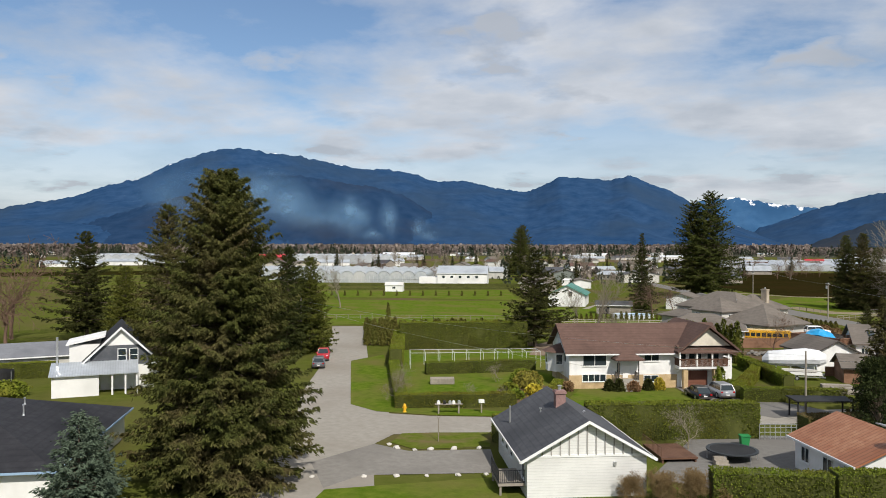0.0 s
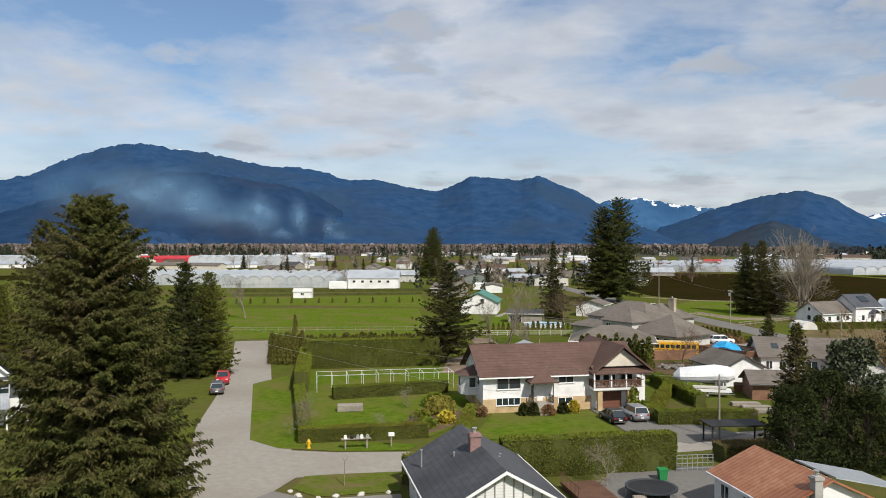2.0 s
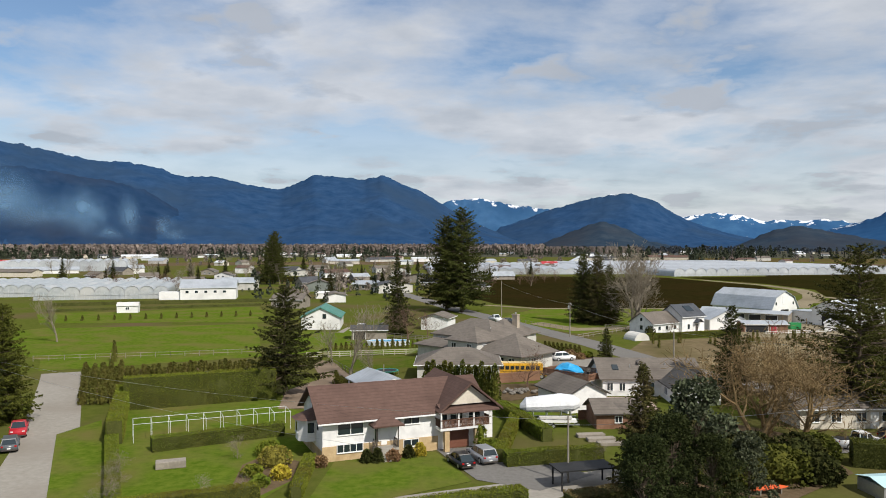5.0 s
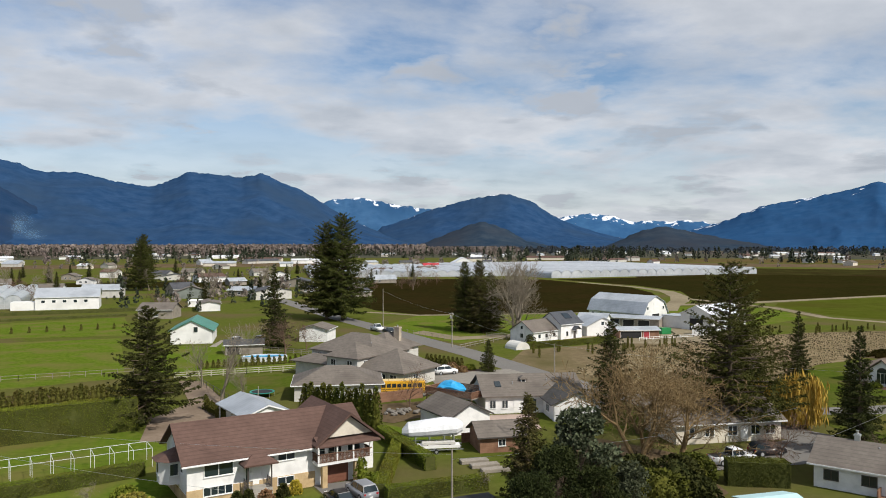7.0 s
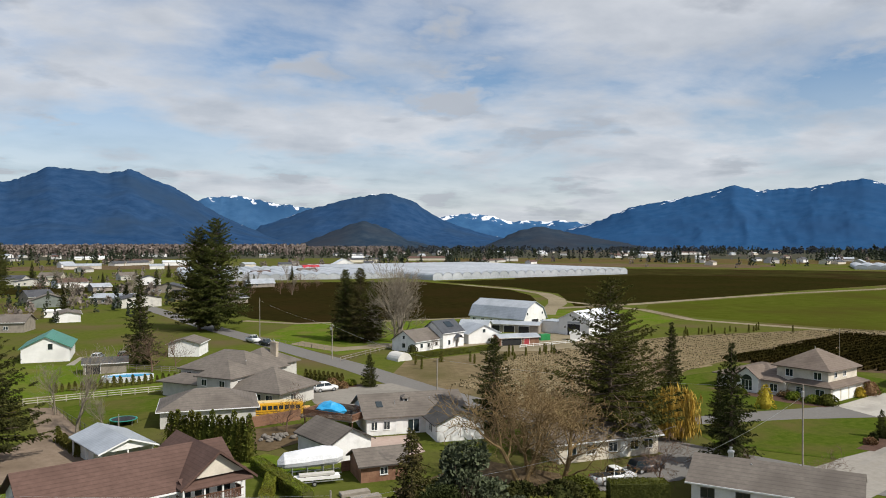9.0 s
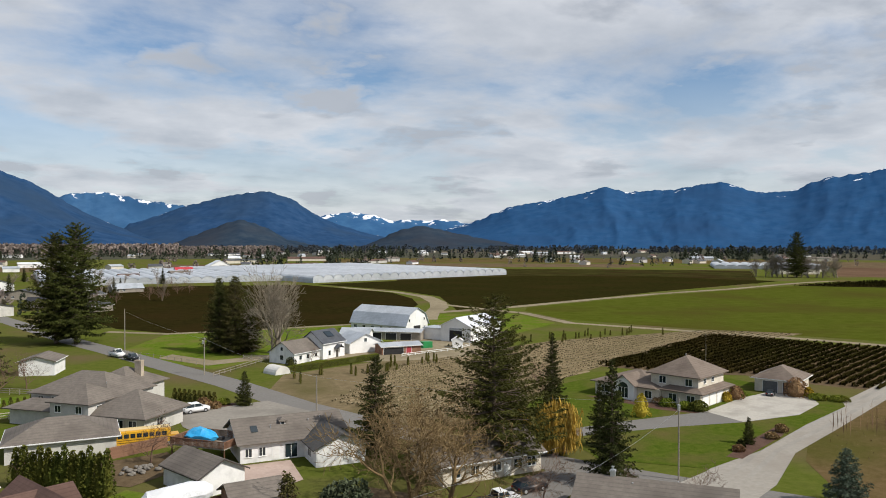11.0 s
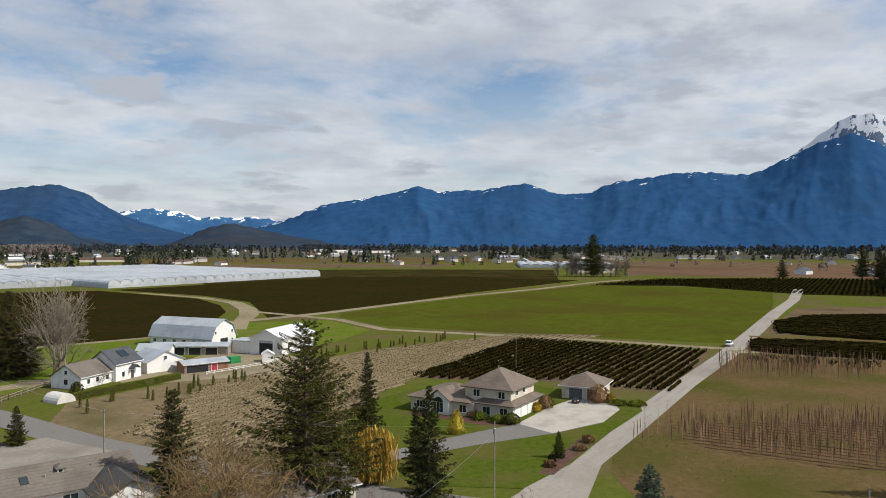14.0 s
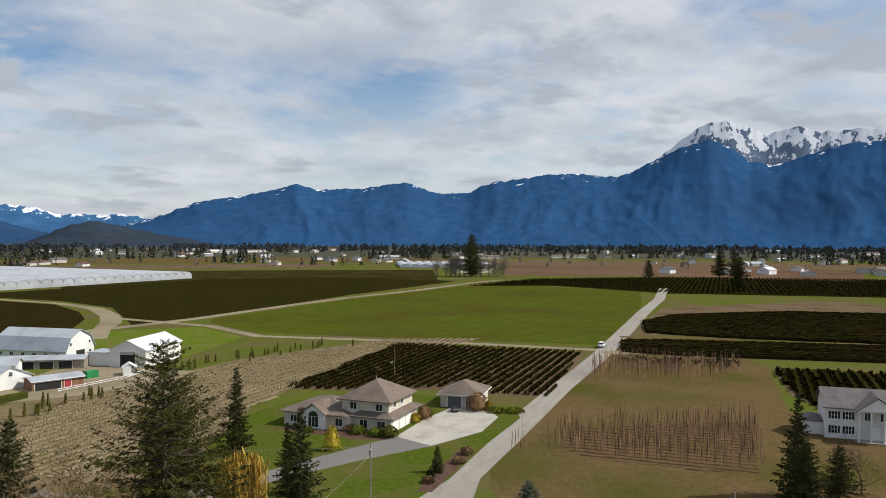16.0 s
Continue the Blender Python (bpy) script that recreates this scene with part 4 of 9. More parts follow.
extrude_poly(bm, [(14.0, 0.0, 5.55), (14.0, -1.9, 4.75), (14.0, -1.9, 4.62), (14.0, 0.0, 5.0)], (7.6, 0, 0))
part("skirt_roof", bm, BROWNROOF, m)
add_box("balcony_floor", m, WHITE, (13.8, -1.75, 2.62, 20.5, 0.05, 2.9))
bm = B()
box(bm, -0.05, -0.02, 0, 0.05, 0.02, 0.82)
slat_me = mesh_of("slat", bm, DARKWOOD)
bm = B()
box(bm, 13.8, -1.72, 2.95, 20.5, -1.64, 3.02)
bal = part("balcony_rail", bm, DARKWOOD, m, "dark red-brown slatted balcony rail")
for a, b_ in (((13.9, -1.68, 2.9), (20.4, -1.68, 2.9)), ((13.9, -1.68, 2.9), (13.9, -0.1, 2.9)), ((20.4, -1.68, 2.9), (20.4, -0.1, 2.9))):
    p_, q_ = Vector(a), Vector(b_)
    n_ = int((q_ - p_).length / 0.16)
    for i in range(n_ + 1):
        c = p_.lerp(q_, i / n_)
        part("slat", slat_me, DARKWOOD, bal).location = (c.x, c.y, 2.98)
add_box("hand_rail", bal, DARKWOOD, (13.8, -1.75, 3.8, 20.5, -1.6, 3.92), (13.8, -1.6, 3.8, 13.98, 0, 3.92), (20.32, -1.6, 3.8, 20.5, 0, 3.92))
for xx in (13.95, 16.2, 18.2, 20.35):
    add_box("post", m, WHITE, (xx - 0.09, -1.72, 2.9, xx + 0.09, -1.56, 4.75))
for xx in (14.75, 18.75):
    add_box("pier", m, TANBRICK, (xx - 0.3, -1.6, 0, xx + 0.3, -1.05, 2.62))
door(m, 16.8, -0.04, 0.03, 2.9, 2.15, material=mat("brown_garage_door", (0.15, 0.06, 0.04), (0.19, 0.085, 0.055), 3, 0.5, 0.1), panels=4, name="garage_door", label="red-brown panelled garage door")
door(m, 14.7, -0.04, 0.03, 0.85, 2.05)
window(m, 16.6, -0.03, 3.0, 1.6, 1.55, bars=1)
window(m, 14.9, -0.03, 3.4, 0.9, 1.1, bars=0)
window(m, 19.0, -0.03, 3.2, 1.5, 1.3, bars=1)
window(m, 3.3, -0.02, 2.95, 3.0, 1.55, bars=1)
window(m, 3.2, -0.1, 0.95, 3.0, 0.85, bars=3)
window(m, 10.8, -0.02, 3.5, 1.9, 0.95, bars=1)
window(m, 10.7, -0.1, 0.85, 1.8, 0.75, bars=1)
window(m, 0.0, 2.2, 3.2, 1.0, 1.1, "left", 0)
add_box("landing", m, CONCRETE, (5.9, -1.6, 0, 8.7, 0, 1.25), (6.5, -2.0, 0, 8.0, -1.6, 0.9), (6.5, -2.4, 0, 8.0, -2.0, 0.55), (6.5, -2.8, 0, 8.0, -2.4, 0.2))
door(m, 7.3, -0.03, 1.25, 0.95, 2.05)
window(m, 6.4, -0.02, 1.5, 0.4, 1.8, bars=0)
bm = B()
hip_roof(bm, 5.7, -1.7, 9.0, 0.3, 3.95, 4.75, 0.25)
part("porch_roof", bm, BROWNROOF, m)
for xx in (6.0, 8.6):
    add_box("porch_post", m, DARKTRIM, (xx - 0.06, -1.55, 1.25, xx + 0.06, -1.43, 3.8))
bm = B()
rail_fence(bm, (8.0, -1.5, 1.2), (8.6, -1.5, 1.2), 0.95)
rail_fence(bm, (8.6, -1.5, 1.2), (8.6, 0, 1.2), 0.95)
part("porch_rail", bm, DARKTRIM, m)
bm = B()
rail_fence(bm, (6.0, -1.5, 1.2), (6.5, -1.5, 1.2), 0.95)
rail_fence(bm, (6.0, -1.5, 1.2), (6.0, 0, 1.2), 0.95)
part("porch_rail", bm, DARKTRIM, m)
bm = B()
extrude_poly(bm, [(0, 3.2, 1.7), (-1.1, 3.2, 1.7), (-1.9, 4.2, 1.7), (-1.9, 5.6, 1.7), (-1.1, 6.6, 1.7), (0, 6.6, 1.7)], (0, 0, 2.6))
part("bay", bm, WHITE, m, "white bay window projecting from the end wall")
window(m, -1.9, 4.9, 2.7, 1.0, 1.2, "left", 0)
window(m, -0.6, 3.19, 2.7, 0.8, 1.2, "front", 0)
bm = B()
solid(bm, [(0.1, 2.7, 4.25), (-1.4, 2.7, 4.25), (-2.4, 3.9, 4.25), (-2.4, 5.9, 4.25), (-1.4, 7.1, 4.25), (0.1, 7.1, 4.25), (0.1, 4.9, 5.4)], [(0, 1, 6), (1, 2, 6), (2, 3, 6), (3, 4, 6), (4, 5, 6), (5, 4, 3, 2, 1, 0), (0, 6, 5)])
part("bay_roof", bm, BROWNROOF, m)
add_box("annex_wall", m, STUCCO, (20.3, 3.0, 0, 23.0, 8.0, 3.7))
bm = B()
extrude_poly(bm, [(20.2, 2.6, 4.6), (23.5, 2.6, 3.65), (23.5, 2.6, 3.8), (20.2, 2.6, 4.75)], (0, 5.8, 0))
part("annex_roof", bm, BROWNROOF, m)
vent_pipes(m, [(6.5, 7.2, 6.2, 0.9), (3.0, 6.3, 6.8, 0.4)])

# the grey-shingled bungalow by the lane
m = simple_house("house", "white bungalow with dark grey shingle roof and batten gable", -16.5, 53.4, 28.5, 8.9, 12.8, 3.0, 5.5, SIDING, GREYROOF, along="y", over=0.55, trim=WHITE)
barge(m, 4.45, 5.5, 3.0, -0.56, 4.45, 0.22, TRIM, 0.55)
for i in range(13):
    xx = 0.45 + i * 8.0 / 12
    zt = 3.05 + 2.35 * (1 - abs(xx - 4.45) / 4.45)
    if zt > 3.3:
        add_box("batten", m, mat("grey_batten", (0.30, 0.29, 0.27), (0.36, 0.35, 0.33), 3, 0.7, 0), (xx - 0.04, -0.07, 3.1, xx + 0.04, 0.02, zt))
add_box("band_board", m, TRIM, (-0.05, -0.05, 2.95, 8.95, 0.02, 3.12))
add_box("wall_lamp", m, METAL, (6.4, -0.14, 2.3, 6.6, 0, 2.55))
chimney(m, 4.0, 6.6, 4.6, 6.6, 0.8, mat("red_brick", (0.22, 0.13, 0.12), (0.30, 0.19, 0.17), 6, 0.9, 0.4))
vent_pipes(m, [(2.6, 7.4, 4.4, 0.5), (5.6, 5.4, 4.8, 0.15), (6.2, 7.2, 4.5, 0.15), (0.4, 9.3, 3.2, 1.5)])
for yy in (6.2, 8.4, 10.4):
    window(m, 0.0, yy, 1.4, 1.1, 1.0, "left", 0)
window(m, 0.0, 1.3, 1.2, 0.9, 1.2, "left", 0)
add_box("deck", m, GREYWOOD, (-2.0, 0.6, 0.75, 0, 4.4, 0.95), (-1.9, 0.7, 0, -1.75, 0.85, 0.75), (-1.9, 4.2, 0, -1.75, 4.35, 0.75))
bm = B()
rail_fence(bm, (-1.95, 0.65, 0.9), (-1.95, 4.35, 0.9), 1.0)
rail_fence(bm, (-1.95, 0.65, 0.9), (-0.05, 0.65, 0.9), 1.0)
part("deck_rail", bm, BLACK, m, "black metal deck railing")

# the rusty-roofed white shed house
m = simple_house("shed", "white outbuilding with rusty corrugated metal roof", 1.5, 69.7, -63, 8.6, 7.6, 2.7, 4.4, WHITE, RUSTTIN, over=0.45, category="shed")
window(m, 1.6, 0, 1.0, 1.1, 1.1, bars=1)
window(m, 4.8, 0, 1.0, 1.2, 1.1, bars=1)
door(m, 7.2, 0, 0.02, 1.0, 2.0, material=DARKTRIM)
chimney(m, 8.9, 2.6, 0.0, 4.9, 0.6, mat("grey_block", (0.35, 0.33, 0.30), (0.45, 0.43, 0.40), 5, 0.9, 0.3))
bm = B()
extrude_poly(bm, [(4.6, 3.9, 4.7), (4.6, 9.6, 3.5), (4.6, 9.6, 3.6), (4.6, 3.9, 4.8)], (4.6, 0, 0))
part("lean_to_roof", bm, ZINC, m)

# the open metal-roofed carport behind the brown roof
m = at_house("carport", "open carport with grey metal roof and white gable", -24.3, 126.8, 30, "carport")
bm = B()
gable_roof(bm, 0, 0, 7.2, 11.6, 2.6, 3.9, "y", 0.4)
part("roof", bm, ZINC, m)
bm = B()
extrude_poly(bm, [(0, 0, 2.6), (7.2, 0, 2.6), (3.6, 0, 3.85)], (0, 0.12, 0))
part("gable_panel", bm, WHITE, m)
barge(m, 3.6, 3.9, 2.6, -0.41, 3.6, 0.2, TRIM, 0.4)
add_box("wall", m, WHITE, (0.6, 4.5, 0, 7.1, 11.5, 2.55), (6.95, 0.1, 0, 7.1, 4.5, 2.55))
for xx, yy in ((0.1, 0.15), (0.1, 5.8), (0.1, 11.4), (3.6, 0.15), (6.9, 0.15)):
    add_box("post", m, WHITE, (xx - 0.09, yy - 0.09, 0, xx + 0.09, yy + 0.09, 2.6))

# the green-roofed white barn house
m = simple_house("shed", "white shed with green metal roof", -63.8, 228.2, 9, 11, 17, 3.6, 6.3, WHITE, GREENTIN, along="y", over=0.5, category="shed", trim=GREENTIN)
window(m, 6.6, 0, 3.3, 0.9, 1.2, bars=0, frame_mat=DARKTRIM)
door(m, -0.0, 2.0, 0.02, 2.4, 2.6, "left", DARKTRIM)

# the large taupe-roofed house with its hipped garage
m = at_house("house", "large two-storey grey stucco house with taupe hip roofs", -20.5, 181, -38)
add_box("wall", m, GREYWALL, (0, 0, 0, 17, 12, 5.0), (9.5, -5.5, 0, 17.5, 0.1, 5.0), (17, -4.0, 0, 27.5, 6.5, 3.0), (1.5, 12, 0, 12, 22, 4.2))
for d in ((0, 0, 17, 12, 5.05, 8.4), (9.5, -5.5, 17.5, 3, 5.05, 7.6), (16.0, -4.6, 28, 7, 3.05, 6.6), (1.5, 11, 12, 22.5, 4.3, 7.4), (-1.5, -4.0, 9.0, 2, 3.0, 4.4)):
    bm = B()
    hip_roof(bm, *d, 0.55)
    part("roof", bm, TAUPEROOF, m)
add_box("porch_wall", m, GREYWALL, (-1.2, -3.6, 0, 8.5, 0.1, 2.85))
chimney(m, 9.5, 17.5, 5.5, 8.7, 1.5, mat("tan_stone", (0.40, 0.33, 0.25), (0.50, 0.43, 0.34), 4, 0.9, 0.3), 0.9)
for xx, zz in ((2.2, 3.4), (5.2, 3.4), (7.6, 3.4)):
    window(m, xx, 0, zz, 1.1, 1.0, bars=1)
for xx, zz in ((11.2, 3.3), (15.5, 3.3), (13.5, 1.0)):
    window(m, xx, -5.5, zz, 1.2, 1.1, bars=1)
for xx in (19.5, 22.5, 25.2):
    window(m, xx, -4.0, 1.0, 1.5, 1.3, bars=1)
window(m, 27.5, 0, 1.0, 1.4, 1.2, "right", 1)
window(m, 17.5, -3, 3.3, 1.1, 1.0, "right", 1)
vent_pipes(m, [(12, 5, 7.0, 0.7), (6, 8, 7.3, 0.4), (14, 3, 6.6, 0.4)])
g = simple_house("garage", "detached grey stucco garage with taupe hip roof", -20.2, 150.2, 4.5, 15.0, 10.5, 2.9, 5.4, GREYWALL, TAUPEROOF, "hip", over=0.6, category="garage")
add_box("fence_panel", g, FENCEWOOD, (-0.02, 2.0, 0, 0.0, 4.2, 2.1))

# the ranch house with the roof deck
m = at_house("house", "white single-storey ranch house with taupe shingle roof", 11.8, 138.6, 4)
bm = B()
gable_wall(bm, 0, 0, 16, 11, 2.9, 5.2)
part("wall", bm, STUCCO, m)
bm = B()
gable_wall(bm, 9.5, -6.5, 17, 5.5, 2.7, 4.4, "y")
part("wall", bm, STUCCO, m)
bm = B()
gable_roof(bm, 0, 0, 16, 11, 2.95, 5.3, over=0.6)
part("roof", bm, TAUPEROOF, m)
bm = B()
gable_roof(bm, 9.5, -6.5, 17, 5.5, 2.75, 4.5, "y", over=0.6)
part("roof", bm, mat("charred_shingles", (0.05, 0.048, 0.045), (0.085, 0.08, 0.075), 3, 0.9, 0.4), m, "dark shingled wing roof")
add_box("dormer", m, WHITE, (6.6, 3.2, 4.2, 7.4, 4.6, 5.0))
window(m, 7.0, 3.19, 4.4, 0.5, 0.45, bars=0)
bm = B()
hip_roof(bm, 6.5, 3.1, 7.5, 4.7, 5.05, 5.45, 0.15)
part("dormer_roof", bm, TAUPEROOF, m)
bm = B()
extrude_poly(bm, [(2.0, 1.9, 3.95), (3.0, 1.9, 3.95), (3.0, 3.3, 4.55), (2.0, 3.3, 4.55)], (0, 0, 0.1))
part("skylight", bm, GLASS, m)
for xx, ww in ((1.2, 0.9), (3.2, 0.9), (7.5, 1.8)):
    window(m, xx, 0, 0.9 if ww < 1.5 else 0.2, ww, 1.2 if ww < 1.5 else 2.0, bars=1)
window(m, 9.5, -3.0, 0.9, 1.6, 1.1, "left", 1)
door(m, 5.2, 0, 0.1, 0.9, 2.0)
vent_pipes(m, [(5.0, 2.6, 4.1, 0.5), (11.0, 3.4, 4.4, 0.4), (13.0, 4.0, 4.7, 0.3)])
d = thing("deck", "raised brown timber deck with slatted railing", "deck", pose(2.4, 144.4, 0, 0, 0, -41))
add_box("floor", d, GREYWOOD, (0, 0, 2.3, 9.4, 6.0, 2.5))
for i in range(3):
    for j in range(2):
        add_box("post", d, DARKWOOD, (0.05 + i * 4.6, 0.05 + j * 5.75, 0, 0.2 + i * 4.6, 0.2 + j * 5.75, 2.3))
bm = B()
for a, b_ in (((0, 0), (9.4, 0)), ((9.4, 0), (9.4, 6.0)), ((0, 0), (0, 6.0)), ((0, 6.0), (9.4, 6.0))):
    L_ = math.dist(a, b_)
    n_ = int(L_ / 0.2)
    for i in range(n_):
        x_, y_ = a[0] + (b_[0] - a[0]) * i / n_, a[1] + (b_[1] - a[1]) * i / n_
        box(bm, x_ - 0.05, y_ - 0.05, 2.5, x_ + 0.05, y_ + 0.05, 3.45)
    box(bm, min(a[0], b_[0]) - 0.06, min(a[1], b_[1]) - 0.06, 3.45, max(a[0], b_[0]) + 0.06, max(a[1], b_[1]) + 0.06, 3.54)
part("railing", bm, FENCEWOOD, d)

# the small white garage, the brown shed and the boats
m = simple_house("garage", "white gabled garage with taupe shingle roof", 5.2, 124.7, 26, 6.6, 9.2, 2.7, 4.4, STUCCO, TAUPEROOF, along="y", over=0.45, category="garage", trim=DARKTRIM)
barge(m, 3.3, 4.4, 2.7, -0.46, 3.3, 0.18, DARKTRIM, 0.45)
m = simple_house("shed", "small dark-red shed with taupe shingle roof", 8.4, 115.6, 9, 6.2, 5.4, 2.2, 3.5, FENCEWOOD, TAUPEROOF, along="x", over=0.45, category="shed", trim=DARKTRIM)
window(m, 3.0, 0, 0.9, 0.9, 0.8, bars=1)

# the long cream house behind the bare tree
m = simple_house("house", "cream bungalow with tan roof behind bare trees", 35.5, 118.0, 8, 16, 9.5, 2.9, 5.0, CREAM, TAUPEROOF, over=0.6)
for xx in (2.0, 5.0, 8.5, 12.0, 14.3):
    window(m, xx, 0, 1.0, 1.3, 1.2, bars=1)
door(m, 10.3, 0, 0.05, 0.95, 2.05)

# the low white house with the weathered roof
m = simple_house("house", "low white house with weathered taupe roof", 44.7, 99.9, -42, 17, 9.0, 2.8, 4.7, STUCCO, TAUPEROOF, over=0.6)
for xx in (1.8, 5.6, 9.6, 12.6):
    window(m, xx, 0, 1.1, 1.4, 1.0, bars=1, frame_mat=DARKTRIM)
door(m, 7.6, 0, 0.3, 0.95, 2.05)
add_box("porch", m, FENCEWOOD, (6.6, -1.8, 0, 9.2, 0, 0.3), (6.6, -1.8, 0.3, 6.75, 0, 1.2), (9.05, -1.8, 0.3, 9.2, 0, 1.2))
chimney(m, 3.6, 4.6, 4.3, 5.6, 0.55, METAL)
vent_pipes(m, [(6.0, 3.6, 4.1, 0.4), (11.0, 5.2, 4.3, 0.4), (2.0, 5.6, 4.1, 0.3)])

# the tan-roofed villa
m = at_house("house", "two-storey cream villa with tan hip roofs", 99.0, 144.0, 25)
add_box("wall", m, CREAM, (0, 0, 0, 13.5, 8.2, 2.85), (1.2, 1.0, 2.8, 12.6, 11.2, 5.7), (-1.0, 8.2, 0, 12.0, 23.0, 2.8))
for d_ in ((0, 0, 13.5, 8.2, 2.95, 4.9), (-1.0, 9.5, 11.5, 23.0, 2.95, 5.3)):
    bm = B()
    hip_roof(bm, *d_, 0.8)
    part("roof", bm, TANROOF, m)
bm = B()
hip_roof(bm, 1.2, 1.0, 12.6, 11.2, 5.8, 9.1, 0.8)
part("roof", bm, TANROOF, m, "steep tan shingle hip roof")
bm = B()
gable_wall(bm, -2.2, 13.2, 3.0, 18.0, 3.2, 4.9, "x")
part("wall", bm, WHITE, m)
bm = B()
gable_roof(bm, -2.2, 13.2, 3.0, 18.0, 3.25, 5.0, "x", 0.5)
part("roof", bm, TANROOF, m)
for xx in (2.2, 5.4, 8.6):
    door(m, xx, 0, 0.03, 2.5, 2.2, material=WHITE, panels=4, name="garage_door")
for yy in (2.0, 5.8):
    window(m, 0, yy, 0.7, 1.6, 1.5, "left", 1)
for yy in (3.0, 8.6):
    window(m, 1.2, yy, 3.9, 1.4, 1.3, "left", 1)
window(m, -2.2, 15.6, 0.5, 2.2, 2.0, "left", 2)
bm = B()
extrude_poly(bm, [(-2.24, 15.6 + 1.1 * math.cos(a), 2.55 + 1.0 * math.sin(a)) for a in np.linspace(0, math.pi, 13)], (-0.03, 0, 0))
part("arch_pane", bm, GLASS, m, "half-round window pane")
window(m, -1.0, 20.5, 0.8, 2.0, 1.3, "left", 2)
window(m, -1.0, 10.6, 0.8, 1.5, 1.4, "left", 1)
for xx in (4.0, 7.5):
    window(m, xx, 1.0, 4.3, 1.0, 0.9, "front", 1)
window(m, 13.5, 4, 0.9, 1.2, 1.2, "right", 1)
vent_pipes(m, [(6.9, 6.4, 8.6, 0.8)])
m = simple_house("garage", "cream detached garage with tan hip roof", 126.8, 147.3, 31, 10.2, 8.6, 3.0, 5.4, CREAM, TANROOF, "hip", over=0.7, category="garage")
door(m, 0, 5.4, 0.03, 3.0, 2.4, "left", mat("grey_garage_door", (0.10, 0.105, 0.11), (0.14, 0.145, 0.15), 3, 0.5, 0.1), 4, "garage_door", "dark grey roller door")
door(m, 5.6, 0, 0.03, 1.2, 2.4, "front", DARKTRIM)
door(m, 0, 1.8, 0.03, 2.0, 2.4, "left", DARKTRIM)

# the white colonial house
m = at_house("house", "white two-storey colonial house with pedimented porch", 157.6, 86.2, -62)
bm = B()
gable_wall(bm, 0, 0, 17, 9, 5.9, 8.6)
part("wall", bm, SIDING, m)
bm = B()
gable_roof(bm, 0, 0, 17, 9, 5.95, 8.7, over=0.5)
part("roof", bm, mat("mauve_shingles", (0.13, 0.11, 0.11), (0.18, 0.155, 0.15), 3, 0.85, 0.3), m)
bm = B()
gable_roof(bm, 5.2, -2.4, 11.8, 5, 5.95, 8.4, "y", over=0.4)
part("roof", bm, MATS["mauve_shingles"], m)
bm = B()
extrude_poly(bm, [(5.0, -2.5, 5.8), (12.0, -2.5, 5.8), (8.5, -2.5, 8.3)], (0, 0.15, 0))
part("pediment", bm, WHITE, m)
for xx in (5.4, 7.4, 9.6, 11.6):
    bm = B()
    lathe(bm, [(0.24, 0), (0.18, 0.2), (0.16, 5.6), (0.24, 5.8)], 12, (xx, -2.2, 0))
    part("column", bm, WHITE, m)
for xx in (1.6, 4.0, 13.0, 15.4):
    for zz in (1.0, 3.7):
        w_ = window(m, xx, 0, zz, 1.0, 1.4, bars=1, rail=True)
        for s_ in (-0.78, 0.78):
            add_box("shutter", w_, BLACK, (s_ - 0.2, -0.07, 0, s_ + 0.2, 0, 1.4))
for xx in (7.2, 9.8):
    window(m, xx, 0, 3.7, 0.9, 1.4, bars=1)
door(m, 8.5, 0, 0.1, 1.2, 2.2)
add_box("porch_floor", m, CONCRETE, (5.0, -2.6, 0, 12, 0, 0.12))
add_box("side_wing", m, SIDING, (-3.2, 2, 0, -0.02, 7, 2.7))
bm = B()
hip_roof(bm, -3.2, 2, 0, 7, 2.75, 3.6, 0.3)
part("wing_roof", bm, MATS["mauve_shingles"], m)

# the white gabled house and its neighbours by the gravel road
m = at_house("house", "white and grey gabled house with dark roof and metal porch", -79.9, 70.4, 46)
bm = B()
gable_wall(bm, 0, 0, 9, 11, 3.4, 7.7, "y")
part("wall", bm, WHITE, m)
bm = B()
gable_roof(bm, 0, 0, 9, 11, 3.45, 7.8, "y", over=0.55)
part("roof", bm, BLACKROOF, m)
barge(m, 4.5, 7.8, 3.45, -0.56, 4.5, 0.3, TRIM, 0.55)
bm = B()
extrude_poly(bm, [(0.9, -0.03, 3.1), (8.1, -0.03, 3.1), (8.1, -0.03, 4.4), (6.6, -0.03, 5.6), (2.4, -0.03, 5.6), (0.9, -0.03, 4.3)], (0, -0.03, 0))
part("clad_panel", bm, mat("dark_grey_boards", (0.07, 0.075, 0.085), (0.10, 0.105, 0.115), 4, 0.7, 0.2), m, "dark grey boarded panel")
window(m, 4.6, -0.06, 3.5, 0.9, 1.6, bars=0, rail=True)
window(m, 6.0, -0.06, 3.5, 0.9, 1.6, bars=0, rail=True)
add_box("dormer", m, WHITE, (-1.6, 2.2, 3.4, 2.0, 8.5, 5.6))
bm = B()
extrude_poly(bm, [(-2.0, 1.8, 5.55), (2.6, 1.8, 6.5), (2.6, 1.8, 6.65), (-2.0, 1.8, 5.7)], (0, 7, 0))
part("dormer_roof", bm, WHITE, m)
bm = B()
extrude_poly(bm, [(-3.5, -4.2, 2.55), (-3.5, 0, 3.6), (-3.5, 0, 3.72), (-3.5, -4.2, 2.67)], (10, 0, 0))
